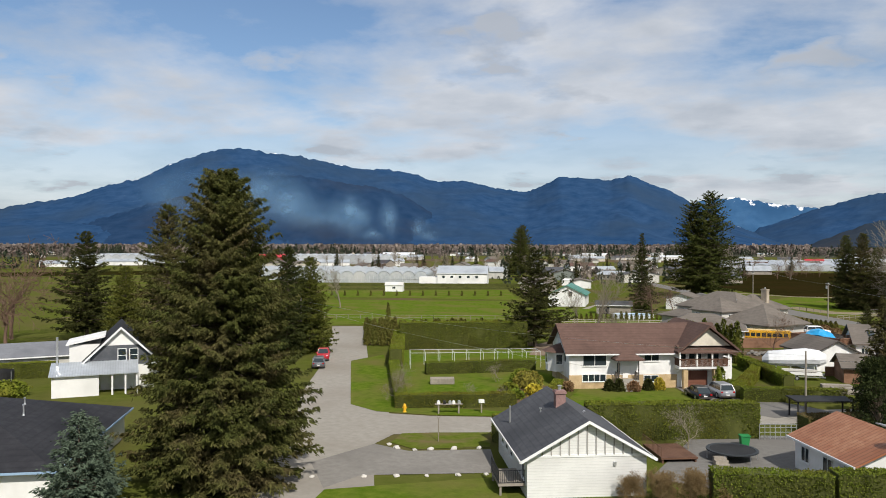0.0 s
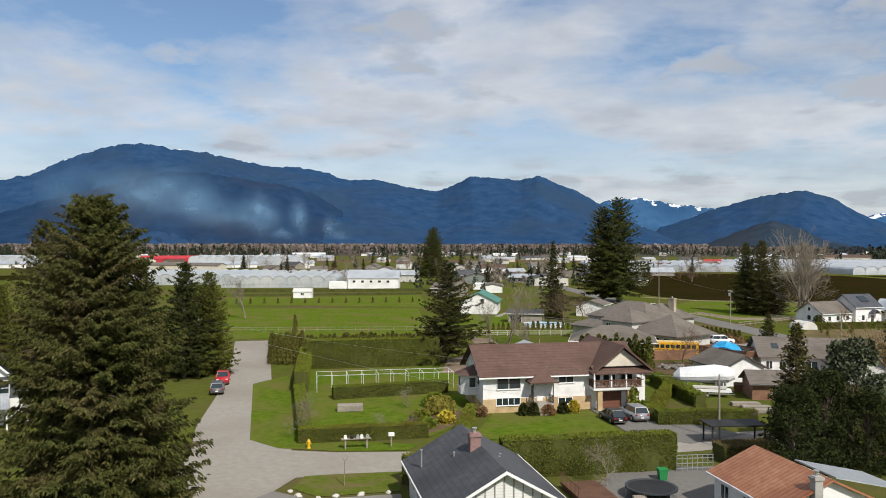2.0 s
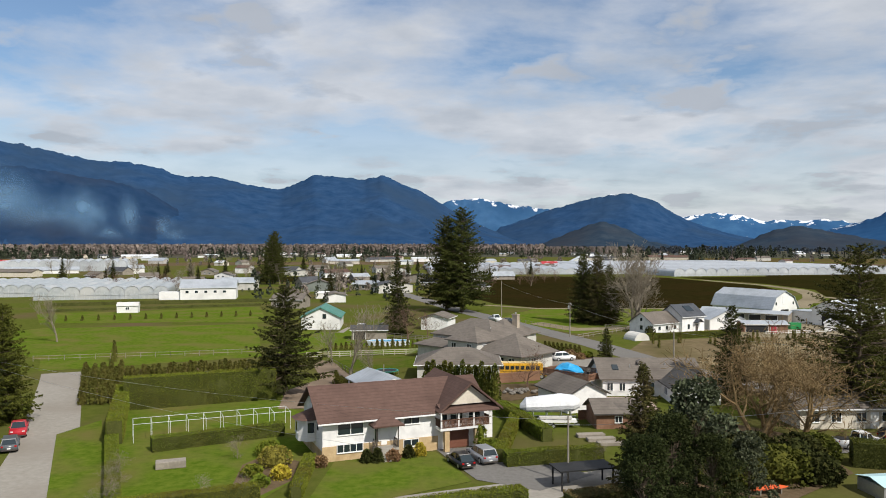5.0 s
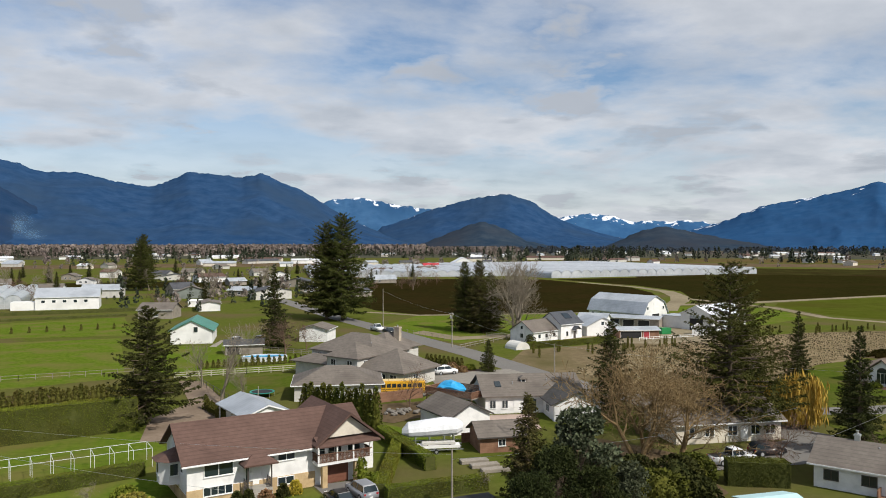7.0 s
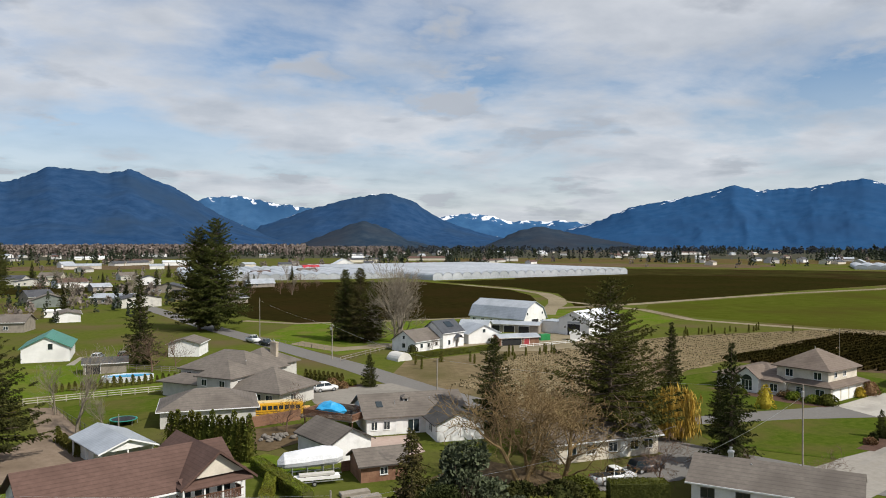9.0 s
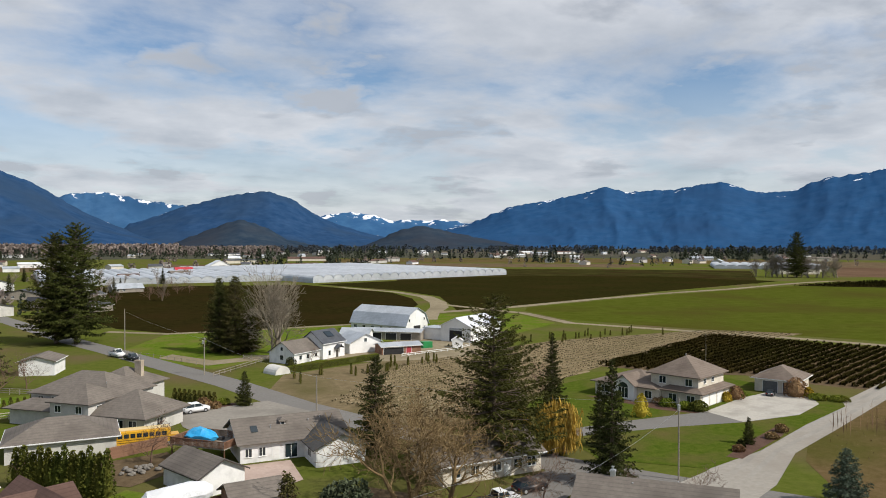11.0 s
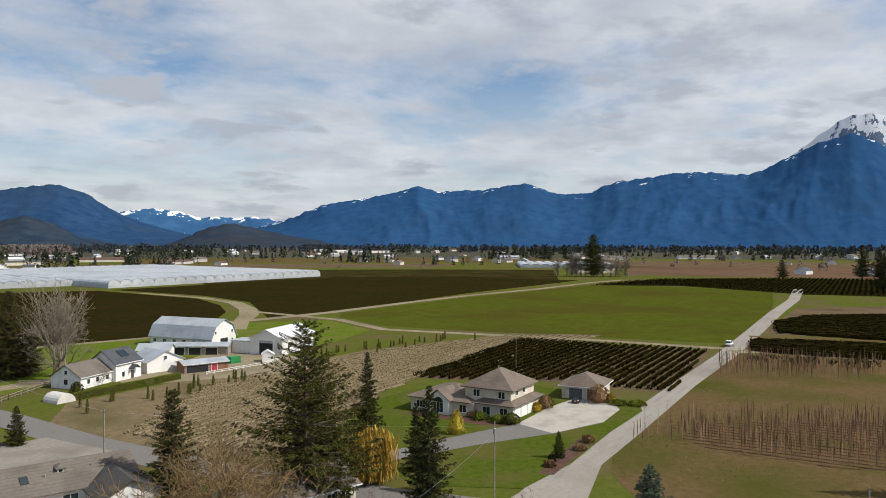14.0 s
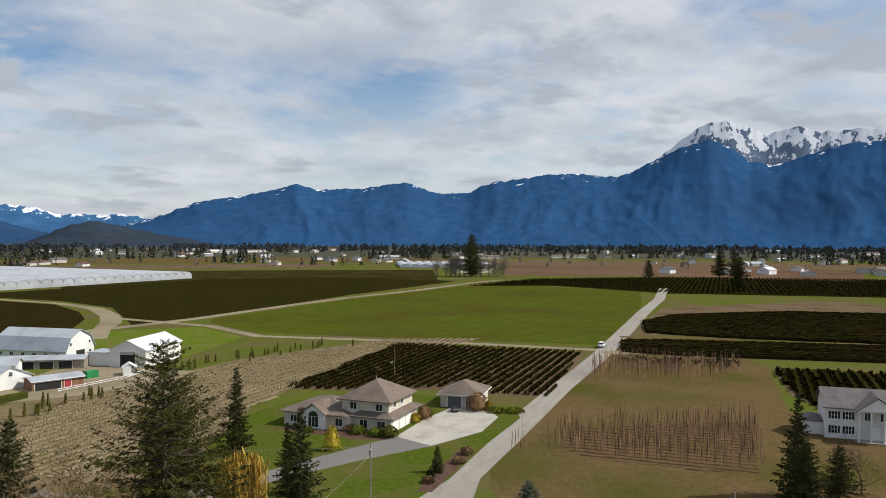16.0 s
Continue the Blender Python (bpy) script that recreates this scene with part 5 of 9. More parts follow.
part("porch_roof", bm, ZINC, m, "grey standing-seam porch roof")
add_box("porch_wall", m, WHITE, (-3.2, -3.8, 0, 2.0, -0.02, 2.5))
for xx in (3.5, 5.0, 6.3):
    add_box("porch_post", m, WHITE, (xx - 0.1, -4.0, 0, xx + 0.1, -3.8, 2.6))
add_box("stove_pipe", m, METAL, (-2.9, -1.0, 3.2, -2.65, -0.75, 7.0))
m = simple_house("house", "white house with a long black shingle hip roof", -46.6, 38.3, 122, 20, 16, 2.7, 5.6, WHITE, BLACKROOF, "hip", over=0.6, trim=mat("blue_grey_gutter", (0.25, 0.36, 0.5), (0.3, 0.42, 0.56), 3, 0.5, 0))
vent_pipes(m, [(9, 5, 4.7, 0.7), (5, 9, 4.4, 0.5), (12, 6, 5.0, 0.4)])
m = simple_house("shed", "long low shed with grey roof", -101, 70, 52, 15, 9, 2.6, 4.0, GREYWALL, mat("grey_felt_roof", (0.16, 0.165, 0.18), (0.2, 0.205, 0.22), 2, 0.8, 0.1), over=0.4, category="shed")

# ---- farm with the gambrel barn ----
m = at_house("barn", "white gambrel barn with grey metal roof", 81.8, 272.6, 33.4, "barn")
prof = [(0, 0), (12.5, 0), (12.5, 3.6), (10.6, 6.9), (6.25, 9.0), (1.9, 6.9), (0, 3.6)]
bm = B()
extrude_poly(bm, [(a, 0, z) for a, z in prof], (0, 25, 0))
part("wall", bm, WHITE, m)
bm = B()
rp = [(-0.5, 3.0), (1.75, 6.98), (6.25, 9.12), (10.75, 6.98), (13.0, 3.0)]
for (a, z), (a2, z2) in zip(rp, rp[1:]):
    extrude_poly(bm, [(a, -0.5, z), (a2, -0.5, z2), (a2, -0.5, z2 + 0.15), (a, -0.5, z + 0.15)], (0, 26, 0))
part("roof", bm, ZINC, m, "grey ribbed metal gambrel roof")
# solid black panel stands for the shade inside the barn
door(m, 6.25, 0, 0.02, 3.8, 3.0, material=BLACK, name="opening", label="black panel painted as the dark barn doorway")
door(m, 6.4, 0, 4.6, 2.4, 2.8, material=WHITE, name="loft_door")
window(m, 2.0, 0, 4.6, 0.7, 0.9, bars=0)
window(m, 10.4, 0, 4.6, 0.7, 0.9, bars=0)
window(m, 10.6, 0, 1.0, 0.9, 1.6, bars=0)
for yy in (3, 7, 11, 15, 19, 23):
    window(m, 0, yy, 1.6, 1.2, 0.9, "left", 1)
m = simple_house("shed", "white machinery shed with pale metal roof", 88.5, 256.6, -52, 11, 21, 5.0, 7.6, WHITE, mat("pale_tin", (0.66, 0.68, 0.70), (0.74, 0.76, 0.78), 2, 0.4, 0.05, 0.1), along="y", over=0.4, category="shed")
# black panel on the wall paints the unlit bay
door(m, 5.5, 0, 0.02, 4.6, 3.6, material=BLACK, name="opening", label="black panel painted as the dark shed bay")
door(m, 5.5, -0.02, 3.7, 4.6, 0.7, material=mat("translucent_strip", (0.35, 0.37, 0.38), (0.42, 0.44, 0.45), 2, 0.5, 0), panels=1, name="clerestory")
add_box("annex", m, WHITE, (-7.5, 1.0, 0, 0, 8, 3.8))
add_box("annex_roof", m, ZINC, (-7.8, 0.7, 3.8, 0.0, 8.3, 3.95))
door(m, -4.5, 1.0, 0.02, 2.4, 2.6)
for yy in (4, 8, 12, 16):
    window(m, 11, yy, 1.4, 1.0, 1.0, "right", 0)
m = simple_house("shed", "long open shed with grey sheet roof", 63, 271.5, -33, 23, 6.5, 2.7, 3.4, GREYWOOD, ZINC, over=0.4, category="shed")
# shade inside the bays is painted as black panels
for xx in (3, 8, 13, 18):
    door(m, xx, 0, 0.02, 3.6, 2.2, material=BLACK, name="opening", panels=1)
m = simple_house("farmhouse", "white farmhouse wing with taupe roof", 35.2, 225.4, 39, 11.5, 8.5, 2.9, 5.6, STUCCO, TAUPEROOF, over=0.4)
for xx in (2.6, 5.6, 9.0):
    window(m, xx, 0, 1.0, 1.0, 1.1, bars=0)
window(m, 0, 4.2, 1.0, 1.1, 1.2, "left", 0)
window(m, 0, 4.2, 3.4, 0.8, 0.9, "left", 0)
m = simple_house("farmhouse", "white farmhouse with black roof and solar panel", 44.2, 231.2, 36, 9.0, 8.5, 4.4, 7.4, STUCCO, mat("slate_roof", (0.055, 0.06, 0.07), (0.085, 0.09, 0.10), 3, 0.7, 0.3), over=0.4)
bm = B()
extrude_poly(bm, [(3.6, 1.5, 5.7), (6.4, 1.5, 5.7), (6.4, 3.4, 7.05), (3.6, 3.4, 7.05)], (0, -0.06, 0.09))
part("solar_panel", bm, GLASS, m, "dark blue solar panel")
door(m, 5.8, 0, 0.05, 1.0, 2.05, material=DARKTRIM)
window(m, 2.6, 0, 0.9, 0.9, 1.3, bars=0)
bm = B()
gable_roof(bm, 4.7, -1.4, 6.9, 0.8, 2.7, 3.5, "y", 0.2)
part("porch_roof", bm, MATS["slate_roof"], m)
m = simple_house("shed", "white workshop with pale grey roof", 53.5, 238.6, 14, 10.5, 10, 3.0, 5.4, WHITE, ZINC, along="y", over=0.4, category="shed")
window(m, 5.2, 0, 3.2, 0.9, 1.0, bars=0)
m = simple_house("shed", "small white annexe with grey roof", 56.5, 262, -30, 9, 6, 3.2, 4.6, WHITE, ZINC, category="shed")
m = simple_house("carport", "open lean-to with pale roof beside the farmyard", 61.5, 233.2, 2, 12, 6, 2.3, 3.0, FENCEWOOD, ZINC, over=0.4, category="carport")
# black panel paints the shade under the lean-to
door(m, 3.6, 0, 0.02, 6.0, 1.9, material=BLACK, name="opening", panels=1)
door(m, 8.2, 0, 0.02, 1.6, 1.9, material=mat("red_door", (0.35, 0.04, 0.05), (0.42, 0.06, 0.07), 2, 0.5, 0.1))
m = simple_house("shed", "tiny white garden hut", 85.6, 239.5, -20, 3.2, 3.2, 2.2, 3.2, WHITE, WHITE, along="y", over=0.2, category="shed")

# ---- west: farm, greenhouses and small buildings ----
m = simple_house("barn", "long white farm building with pale roof", -150, 339, 17, 24, 15, 5.2, 8.6, WHITE, ZINC, category="barn", over=0.4)
for xx in (3, 7, 11, 15, 19):
    window(m, xx, 0, 3.0, 1.3, 1.0, bars=0)
add_box("annex", m, WHITE, (-9, 1, 0, 0, 8, 3.4))
m = simple_house("hut", "small white stable hut", -144.5, 274.5, 18, 7.2, 4, 2.6, 3.6, WHITE, mat("cream_roof", (0.6, 0.58, 0.54), (0.66, 0.64, 0.6), 2, 0.6, 0), category="hut", over=0.2)
window(m, 3.6, 0, 1.2, 1.2, 0.8)
simple_house("house", "white house with a flat grey roof", -82, 329.5, 15, 8.6, 16, 3.0, 3.9, WHITE, TAUPEROOF, along="y", category="house")
simple_house("hut", "small white pump hut", -92, 352, 12, 6, 4, 2.4, 3.0, WHITE, WHITE, category="hut", over=0.2)
simple_house("house", "low grey bungalow with dark gable", -112, 402, 15, 17, 10, 3.0, 6.0, mat("grey_green_boards", (0.17, 0.19, 0.17), (0.22, 0.24, 0.22), 3, 0.8, 0.1), TAUPEROOF, along="y")
m = simple_house("shed", "grey garden shed with low dark roof", -44.5, 207, 10, 9, 5, 2.5, 3.4, GREYWOOD, mat("dark_felt_roof", (0.06, 0.06, 0.06), (0.09, 0.09, 0.09), 2, 0.9, 0.1), category="shed")
# dark shed interior painted as a black panel
door(m, 2.0, 0, 0.02, 3.0, 2.0, material=BLACK, name="opening", panels=1)
simple_house("garage", "white garage behind bare trees", -29.5, 232, -10, 8, 9, 3.4, 4.6, STUCCO, TAUPEROOF, along="y", category="garage")


def greenhouse(label, x, y, turn, bays, span, length, wall, rise, material):
    """Gutter-linked hoop houses: a row of arched bays with end frames."""
    ob = thing("greenhouse", label, "greenhouse", pose(x, y, 0, 0, 0, turn))
    for k in range(bays):
        bm = B()
        arc = [(k * span + span / 2 - span / 2 * math.cos(a), wall + rise * math.sin(a)) for a in np.linspace(0, math.pi, 9)]
        extrude_poly(bm, [(k * span, 0, 0), ((k + 1) * span, 0, 0)] + [(a, 0, z) for a, z in arc[::-1]], (0, length, 0))
        bay = part("bay", bm, material, ob)
        bm = B()
        for (a, z), (a2, z2) in zip(arc, arc[1:]):
            tube(bm, (a, -0.1, z), (a2, -0.1, z2), 0.09, n=4)
        for f in (0, 0.33, 0.66):
            tube(bm, (k * span + f * span, -0.1, 0), (k * span + f * span, -0.1, wall), 0.08, n=4)
        tube(bm, (k * span, -0.1, wall * 0.55), ((k + 1) * span, -0.1, wall * 0.55), 0.07, n=4)
        part("end_frame", bm, METAL, bay)
    return ob


POLY = mat("greenhouse_film", (0.30, 0.33, 0.34), (0.46, 0.48, 0.48), 0.5, 0.35, 0.05, c3=(0.48, 0.48, 0.46))
TUNNEL = mat("white_tunnel_film", (0.40, 0.42, 0.44), (0.54, 0.56, 0.58), 0.15, 0.4, 0.1)
greenhouse("grey-white hoop greenhouses side by side", -212, 329, 20, 9, 6.2, 95, 3.4, 2.4, POLY)
greenhouse("white hoop greenhouses side by side", -285, 330, 20, 12, 6.2, 80, 3.4, 2.4, POLY)
greenhouse("far white hoop greenhouses", -450, 640, 26, 14, 8, 90, 6.5, 3.5, TUNNEL)
greenhouse("far white hoop greenhouses", -640, 560, 26, 14, 8, 90, 6.5, 3.5, TUNNEL)
greenhouse("very wide field of white crop tunnels", -70, 625, 8, 20, 9.2, 210, 2.4, 2.6, TUNNEL)
greenhouse("very wide field of white crop tunnels", 118, 606, 20, 23, 9.2, 260, 2.6, 3.4, TUNNEL)
greenhouse("far low white crop tunnels", 610, 735, -38, 10, 12, 120, 2.4, 2.4, TUNNEL)

# ---- far farms on the plain ----
rnd = random.Random(5)
FARROOF = [ZINC, TAUPEROOF, GREYROOF, MATS["pale_tin"], BROWNROOF]
FARWALL = [WHITE, WHITE, CREAM, GREYWALL]
for i in range(210):
    a = radians(rnd.uniform(-52, 74))
    r_ = rnd.uniform(640, 2300)
    x_, y_ = r_ * math.sin(a), r_ * math.cos(a)
    deg = math.degrees(a)
    if -12 < deg < 32 and r_ < 900 or (deg > 30 and r_ < 820):
        continue
    w_ = rnd.uniform(10, 20) if rnd.random() < 0.68 else rnd.uniform(35, 70)
    ze_ = rnd.uniform(3, 5)
    simple_house("farm_building", rnd.choice(["pale far farm building with low roof", "white far farm shed on the plain", "far house with a low roof"]), x_, y_, rnd.uniform(-30, 60), w_, rnd.uniform(9, 14), ze_, ze_ + rnd.uniform(1.5, 3), rnd.choice(FARWALL), rnd.choice(FARROOF), category="building", fascia=False)
simple_house("barn", "far barn with a bright red roof", 26, 800, 8, 16, 12, 3.5, 6.5, WHITE, mat("red_tin", (0.42, 0.03, 0.04), (0.5, 0.05, 0.06), 2, 0.5, 0), category="barn", fascia=False)
simple_house("barn", "long far red-walled barn", -545, 690, 26, 70, 14, 6, 9, MATS["red_tin"], MATS["red_tin"], category="barn", fascia=False)
simple_house("barn", "far white round-roofed barn", 62, 880, 8, 24, 16, 5, 11, WHITE, MATS["pale_tin"], along="y", category="barn", fascia=False)


# houses of the hamlet between the farm and the road
rnd = random.Random(9)
HAMLET = [(-96, 300), (-120, 430), (-90, 420), (-70, 390), (-55, 440), (-38, 480), (-75, 500), (-110, 520), (-30, 400), (-140, 560), (-95, 585), (-50, 560), (-20, 540), (-175, 590), (-215, 540), (-250, 600), (-60, 640), (-120, 660), (-185, 680), (-20, 690), (20, 720), (70, 860), (150, 900), (-240, 480), (-300, 520), (-330, 600), (-190, 430), (-160, 410)]
for i, (x_, y_) in enumerate(HAMLET):
    ze_ = rnd.uniform(2.7, 4.2)
    hh = simple_house("house", rnd.choice(["weathered bungalow in the hamlet with low roof", "plain hamlet house with a gabled shingle roof"]), x_, y_, rnd.uniform(-25, 60), rnd.uniform(10, 22), rnd.uniform(8, 12), ze_, ze_ + rnd.uniform(1.6, 3), rnd.choice([WHITE, CREAM, GREYWALL, GREYWOOD, GREYWOOD]), rnd.choice([TAUPEROOF, GREYROOF, BROWNROOF, BLACKROOF, TAUPEROOF, ZINC]), along=rnd.choice("xy"))
    window(hh, 3.0, 0, 1.0, 1.4, 1.1)
    window(hh, 6.5, 0, 1.0, 1.4, 1.1)
# ---- trees ----
spruce_big = conifer(24.3, 7.0, 3, NEEDLE, size=0.40, fill=95, per=14, whorl=0.36, droop=0.42, power=0.55, ragged=0.24)
tree_thing("spruce", "very tall dense spruce with drooping brown-green branches", spruce_big, -39, 47.5)
spruce_b = conifer(22, 5.6, 11, NEEDLE, size=0.42, fill=40, per=10, whorl=0.42, droop=0.4, power=0.65)
tree_thing("spruce", "tall drooping spruce beside the gravel road", spruce_b, -47, 57, scale=0.93)
tree_thing("spruce", "tall dark spruce behind the white gabled house", spruce_b, -75, 80, turn=80, scale=1.1)
fir_a = conifer(20, 5.2, 5, FIR, size=0.58, fill=24, power=0.7, per=8, whorl=0.5, droop=0.2, ragged=0.38, base=0.1)
fir_b = conifer(20, 6.9, 6, FIR, size=0.62, fill=34, per=10, whorl=0.68, droop=0.14, ragged=0.5, base=0.12, power=0.7)
fir_c = conifer(20, 4.3, 7, FIR, size=0.52, fill=22, per=8, whorl=0.5, droop=0.35, ragged=0.35, base=0.05)
cedar_a = conifer(20, 5.6, 8, CEDAR, size=0.55, fill=24, per=10, whorl=0.42, droop=0.3, ragged=0.2, base=0.03, power=0.6)
blue_a = conifer(6, 2.4, 9, BLUESPRUCE, size=0.36, fill=16, per=9, whorl=0.24, droop=0.02, ragged=0.2, base=0.02)
small_a = conifer(7, 1.9, 10, FIR, size=0.36, fill=12, per=8, whorl=0.26, droop=0.1, ragged=0.25, base=0.02)
light_a = conifer(14, 3.4, 12, NEEDLE, size=0.5, fill=17, per=9, whorl=0.36, droop=0.15, ragged=0.25, base=0.02)
OLIVEFIR = mat("olive_fir_needles", (0.040, 0.046, 0.011), (0.078, 0.080, 0.020), 1.5, 0.8, 0, island=0.4, spec=0.06)
fir_olive = conifer(20, 7.0, 16, OLIVEFIR, size=0.42, fill=44, per=9, whorl=0.55, droop=0.1, ragged=0.45, base=0.1, power=0.55)
fir_tall = conifer(37, 10.0, 14, OLIVEFIR, size=0.85, fill=34, per=9, whorl=0.66, droop=0.3, ragged=0.45, base=0.1, power=0.5)
HOLLY = mat("dark_evergreen_leaves", (0.020, 0.028, 0.009), (0.046, 0.055, 0.018), 1.2, 0.7, 0, island=0.45, spec=0.06)
OLIVELEAF = mat("grey_green_leaves", (0.055, 0.066, 0.036), (0.095, 0.105, 0.060), 1.2, 0.6, 0, island=0.4, spec=0.06)
holly = broadleaf(10, 3.7, 51, HOLLY, clumps=70, per=220, size=0.2)
olive_tree = broadleaf(10, 3.0, 52, OLIVELEAF, clumps=38, per=120, size=0.28, low=0.2)
for x, y, h, me, txt in (
        (-40.2, 134.5, 18, fir_b, "dark fir behind the clipped hedge"),
        (-34.5, 220, 22, fir_c, "slim dark fir by the bare trees"),
        (-27.5, 294, 35, fir_tall, "very tall old fir by the road"), (-21.5, 290, 38, fir_tall, "very tall old fir by the road"),
        (-150, 470, 30, fir_tall, "tall dark fir by the far bungalow"), (-158, 500, 33, fir_tall, "tall dark fir by the far bungalow"),
        (45.0, 122.5, 24.8, fir_olive, "large open-crowned fir over the street"), (49.5, 128.5, 19, fir_olive, "fir with spreading limbs over the street"),
        (31.5, 136, 15.4, fir_a, "dark spruce by the street"), (57, 111, 16.8, fir_c, "slim dark spruce on the villa's verge"),
        (-82, 107, 18.5, fir_a, "dark blue-green fir by the gravel road"), (-122.5, 109, 21, fir_b, "lone fir by the western field"),
        (-75, 107.5, 18.5, fir_a, "dark fir by the gravel road"), (-73.5, 112, 16.5, cedar_a, "broad green cedar by the gravel road"), (-79, 114, 18, fir_a, "dark fir by the gravel road"),
        (-97, 94, 15, cedar_a, "green cedar beside the white house"),
        (8.6, 79.5, 8.4, holly, "dense dark broad-leaved evergreen beside the lane"), (12.0, 84.5, 9.2, holly, "dense dark broad-leaved evergreen beside the lane"), (15.2, 89.0, 12.2, olive_tree, "grey-green open evergreen beside the lane"), (15.6, 84.2, 7.4, holly, "dense dark broad-leaved evergreen beside the lane"), (19.5, 86.0, 7.4, olive_tree, "grey-green open evergreen beside the lane"),
        (10.1, 88.6, 13.3, light_a, "light green spruce beside the lane"),
        (23.0, 251, 22.6, spruce_b, "tall cedar beside a bare poplar"), (19.0, 256, 22, spruce_b, "tall cedar beside a bare poplar"), (27.0, 255, 18.5, spruce_b, "tall cedar beside a bare poplar"),
        (17.2, 179.2, 6.9, small_a, "small conical spruce by the street corner"),
        (89, 120.5, 4.4, small_a, "small dark spruce in a shrub bed"),
        (118.5, 76.0, 15.2, fir_c, "tall dark spruce by the paddock"), (114.5, 73.2, 9.5, fir_b, "dark spreading spruce by the paddock"), (122, 71.5, 8, fir_b, "dark spreading spruce by the paddock"),
        (62, 118.5, 7, small_a, "small dark spruce on the verge"),
        (66, 128, 10.5, fir_c, "thin conifer on the villa's lawn"), (71, 152, 15, fir_c, "thin feathery conifer by the rows"),
        (530, 538, 40, fir_tall, "lone tall fir on the plain"), (698, 374, 31, fir_a, "dark fir in a far field"), (712, 366, 27, fir_a, "dark fir in a far field"), (540, 281, 24, fir_b, "dark fir in a far field"), (640, 415, 17, fir_b, "round dark tree in a far field")):
    base_h = {id(fir_a): 20, id(fir_b): 20, id(fir_c): 20, id(cedar_a): 20, id(small_a): 7, id(light_a): 14, id(fir_tall): 37, id(fir_olive): 20, id(holly): 10, id(spruce_b): 22, id(olive_tree): 10}[id(me)]
    tree_thing("conifer", txt, me, x, y, turn=(x * 37 + y * 11) % 360, scale=h / base_h)
tree_thing("blue_spruce", "blue-grey spruce at the edge of the paddock", blue_a, 79.3, 93.6, scale=1.18)
tree_thing("blue_spruce", "blue-green spruce beside the black roof", blue_a, -42.3, 37.0, scale=1.22, turn=40)
tree_thing("blue_spruce", "blue-green spruce beside the black roof", blue_a, -45.0, 40.6, scale=1.0, turn=140)

maple = bare_tree(14.5, 21, TANTWIG, spread=0.7, levels=5, fork=2, twig=0.06, up=0.25, stems=2, trunk_r=0.32)
poplar = bare_tree(22, 22, GREYBARK, spread=0.34, levels=5, fork=2, twig=0.07, up=0.5, stems=3)
thorn = bare_tree(8, 23, REDTWIG, spread=0.8, levels=5, fork=2, twig=0.03, up=0.2)
birch = bare_tree(12, 24, GREYBARK, spread=0.28, levels=5, fork=2, twig=0.03, up=0.6)
apple = bare_tree(4, 25, GREYBARK, spread=0.8, levels=4, fork=3, twig=0.012, up=0.3)
NT = ("trunk", "crown")
for x, y, k, me, txt in (
        (27.5, 109.5, 1.1, maple, "big leafless maple with tan twigs"), (32.5, 124.5, 0.9, maple, "big leafless maple with tan twigs"), (37.5, 127, 0.85, maple, "big leafless maple with tan twigs"), (32.5, 109, 0.95, maple, "leafless tan-twigged garden tree"), (30.0, 114.5, 0.9, maple, "leafless tan-twigged garden tree"),
        (32.5, 242, 1.2, poplar, "leafless grey poplar with upright limbs"), (35.5, 246, 1.05, poplar, "leafless grey poplar with upright limbs"),
        (44.2, 106.5, 0.95, thorn, "leafless reddish garden tree"), (52.5, 103, 0.7, thorn, "leafless reddish garden tree"), (60.5, 98.5, 0.8, thorn, "leafless reddish garden tree"),
        (-30, 208, 1.35, thorn, "bare spreading tree behind the pool"), (-25.5, 214, 1.1, thorn, "bare spreading tree behind the pool"),
        (-32.5, 149.4, 1.18, birch, "bare slender birch by the path"), (-39.6, 165, 0.8, birch, "bare slender birch by the path"), (-27.5, 146, 0.6, birch, "bare slender birch by the path"),
        (-0.3, 144.1, 0.95, thorn, "small bare tree in front of the bus"), (-15.5, 139.5, 0.7, thorn, "bare twiggy shrub tree at the hedge end"),
        (-40.5, 79.5, 1.0, apple, "small bare fruit tree in the garden"), (-43.5, 87, 0.9, apple, "small bare fruit tree in the garden"), (-34.5, 97.5, 0.72, apple, "small pruned fruit tree in the lawn"), (-33, 84, 0.6, apple, "small pruned fruit tree in the lawn"), (-29.5, 85, 0.55, apple, "small pruned fruit tree in the lawn"),
        (-7.2, 72.0, 1.1, apple, "small twisted bare tree by the trampoline"),
        (127.6, 70.3, 1.15, thorn, "bare garden tree by the colonial house"), (-137, 104, 2.6, thorn, "tall bare tree by the western field"), (-128, 96, 2.2, thorn, "tall bare tree by the western field"),
        (76, 166, 1.0, thorn, "bare reddish shrub tree by the nursery rows"), (66, 172, 0.9, thorn, "bare reddish shrub tree by the nursery rows"), (58, 158, 0.8, thorn, "bare reddish shrub tree by the nursery rows"),
        (-118, 196, 1.05, birch, "tall bare tree in the hedgerow"), (7, 100.5, 0.6, apple, "small bare bush by the hedge"),
        (-98, 330, 1.2, thorn, "bare tree by the farm"), (40.5, 228.5, 0.55, thorn, "small bare tree by the farmhouse")):
    tree_thing("bare_tree", txt, me, x, y, turn=(x * 53 + y * 17) % 360, scale=k, names=NT)


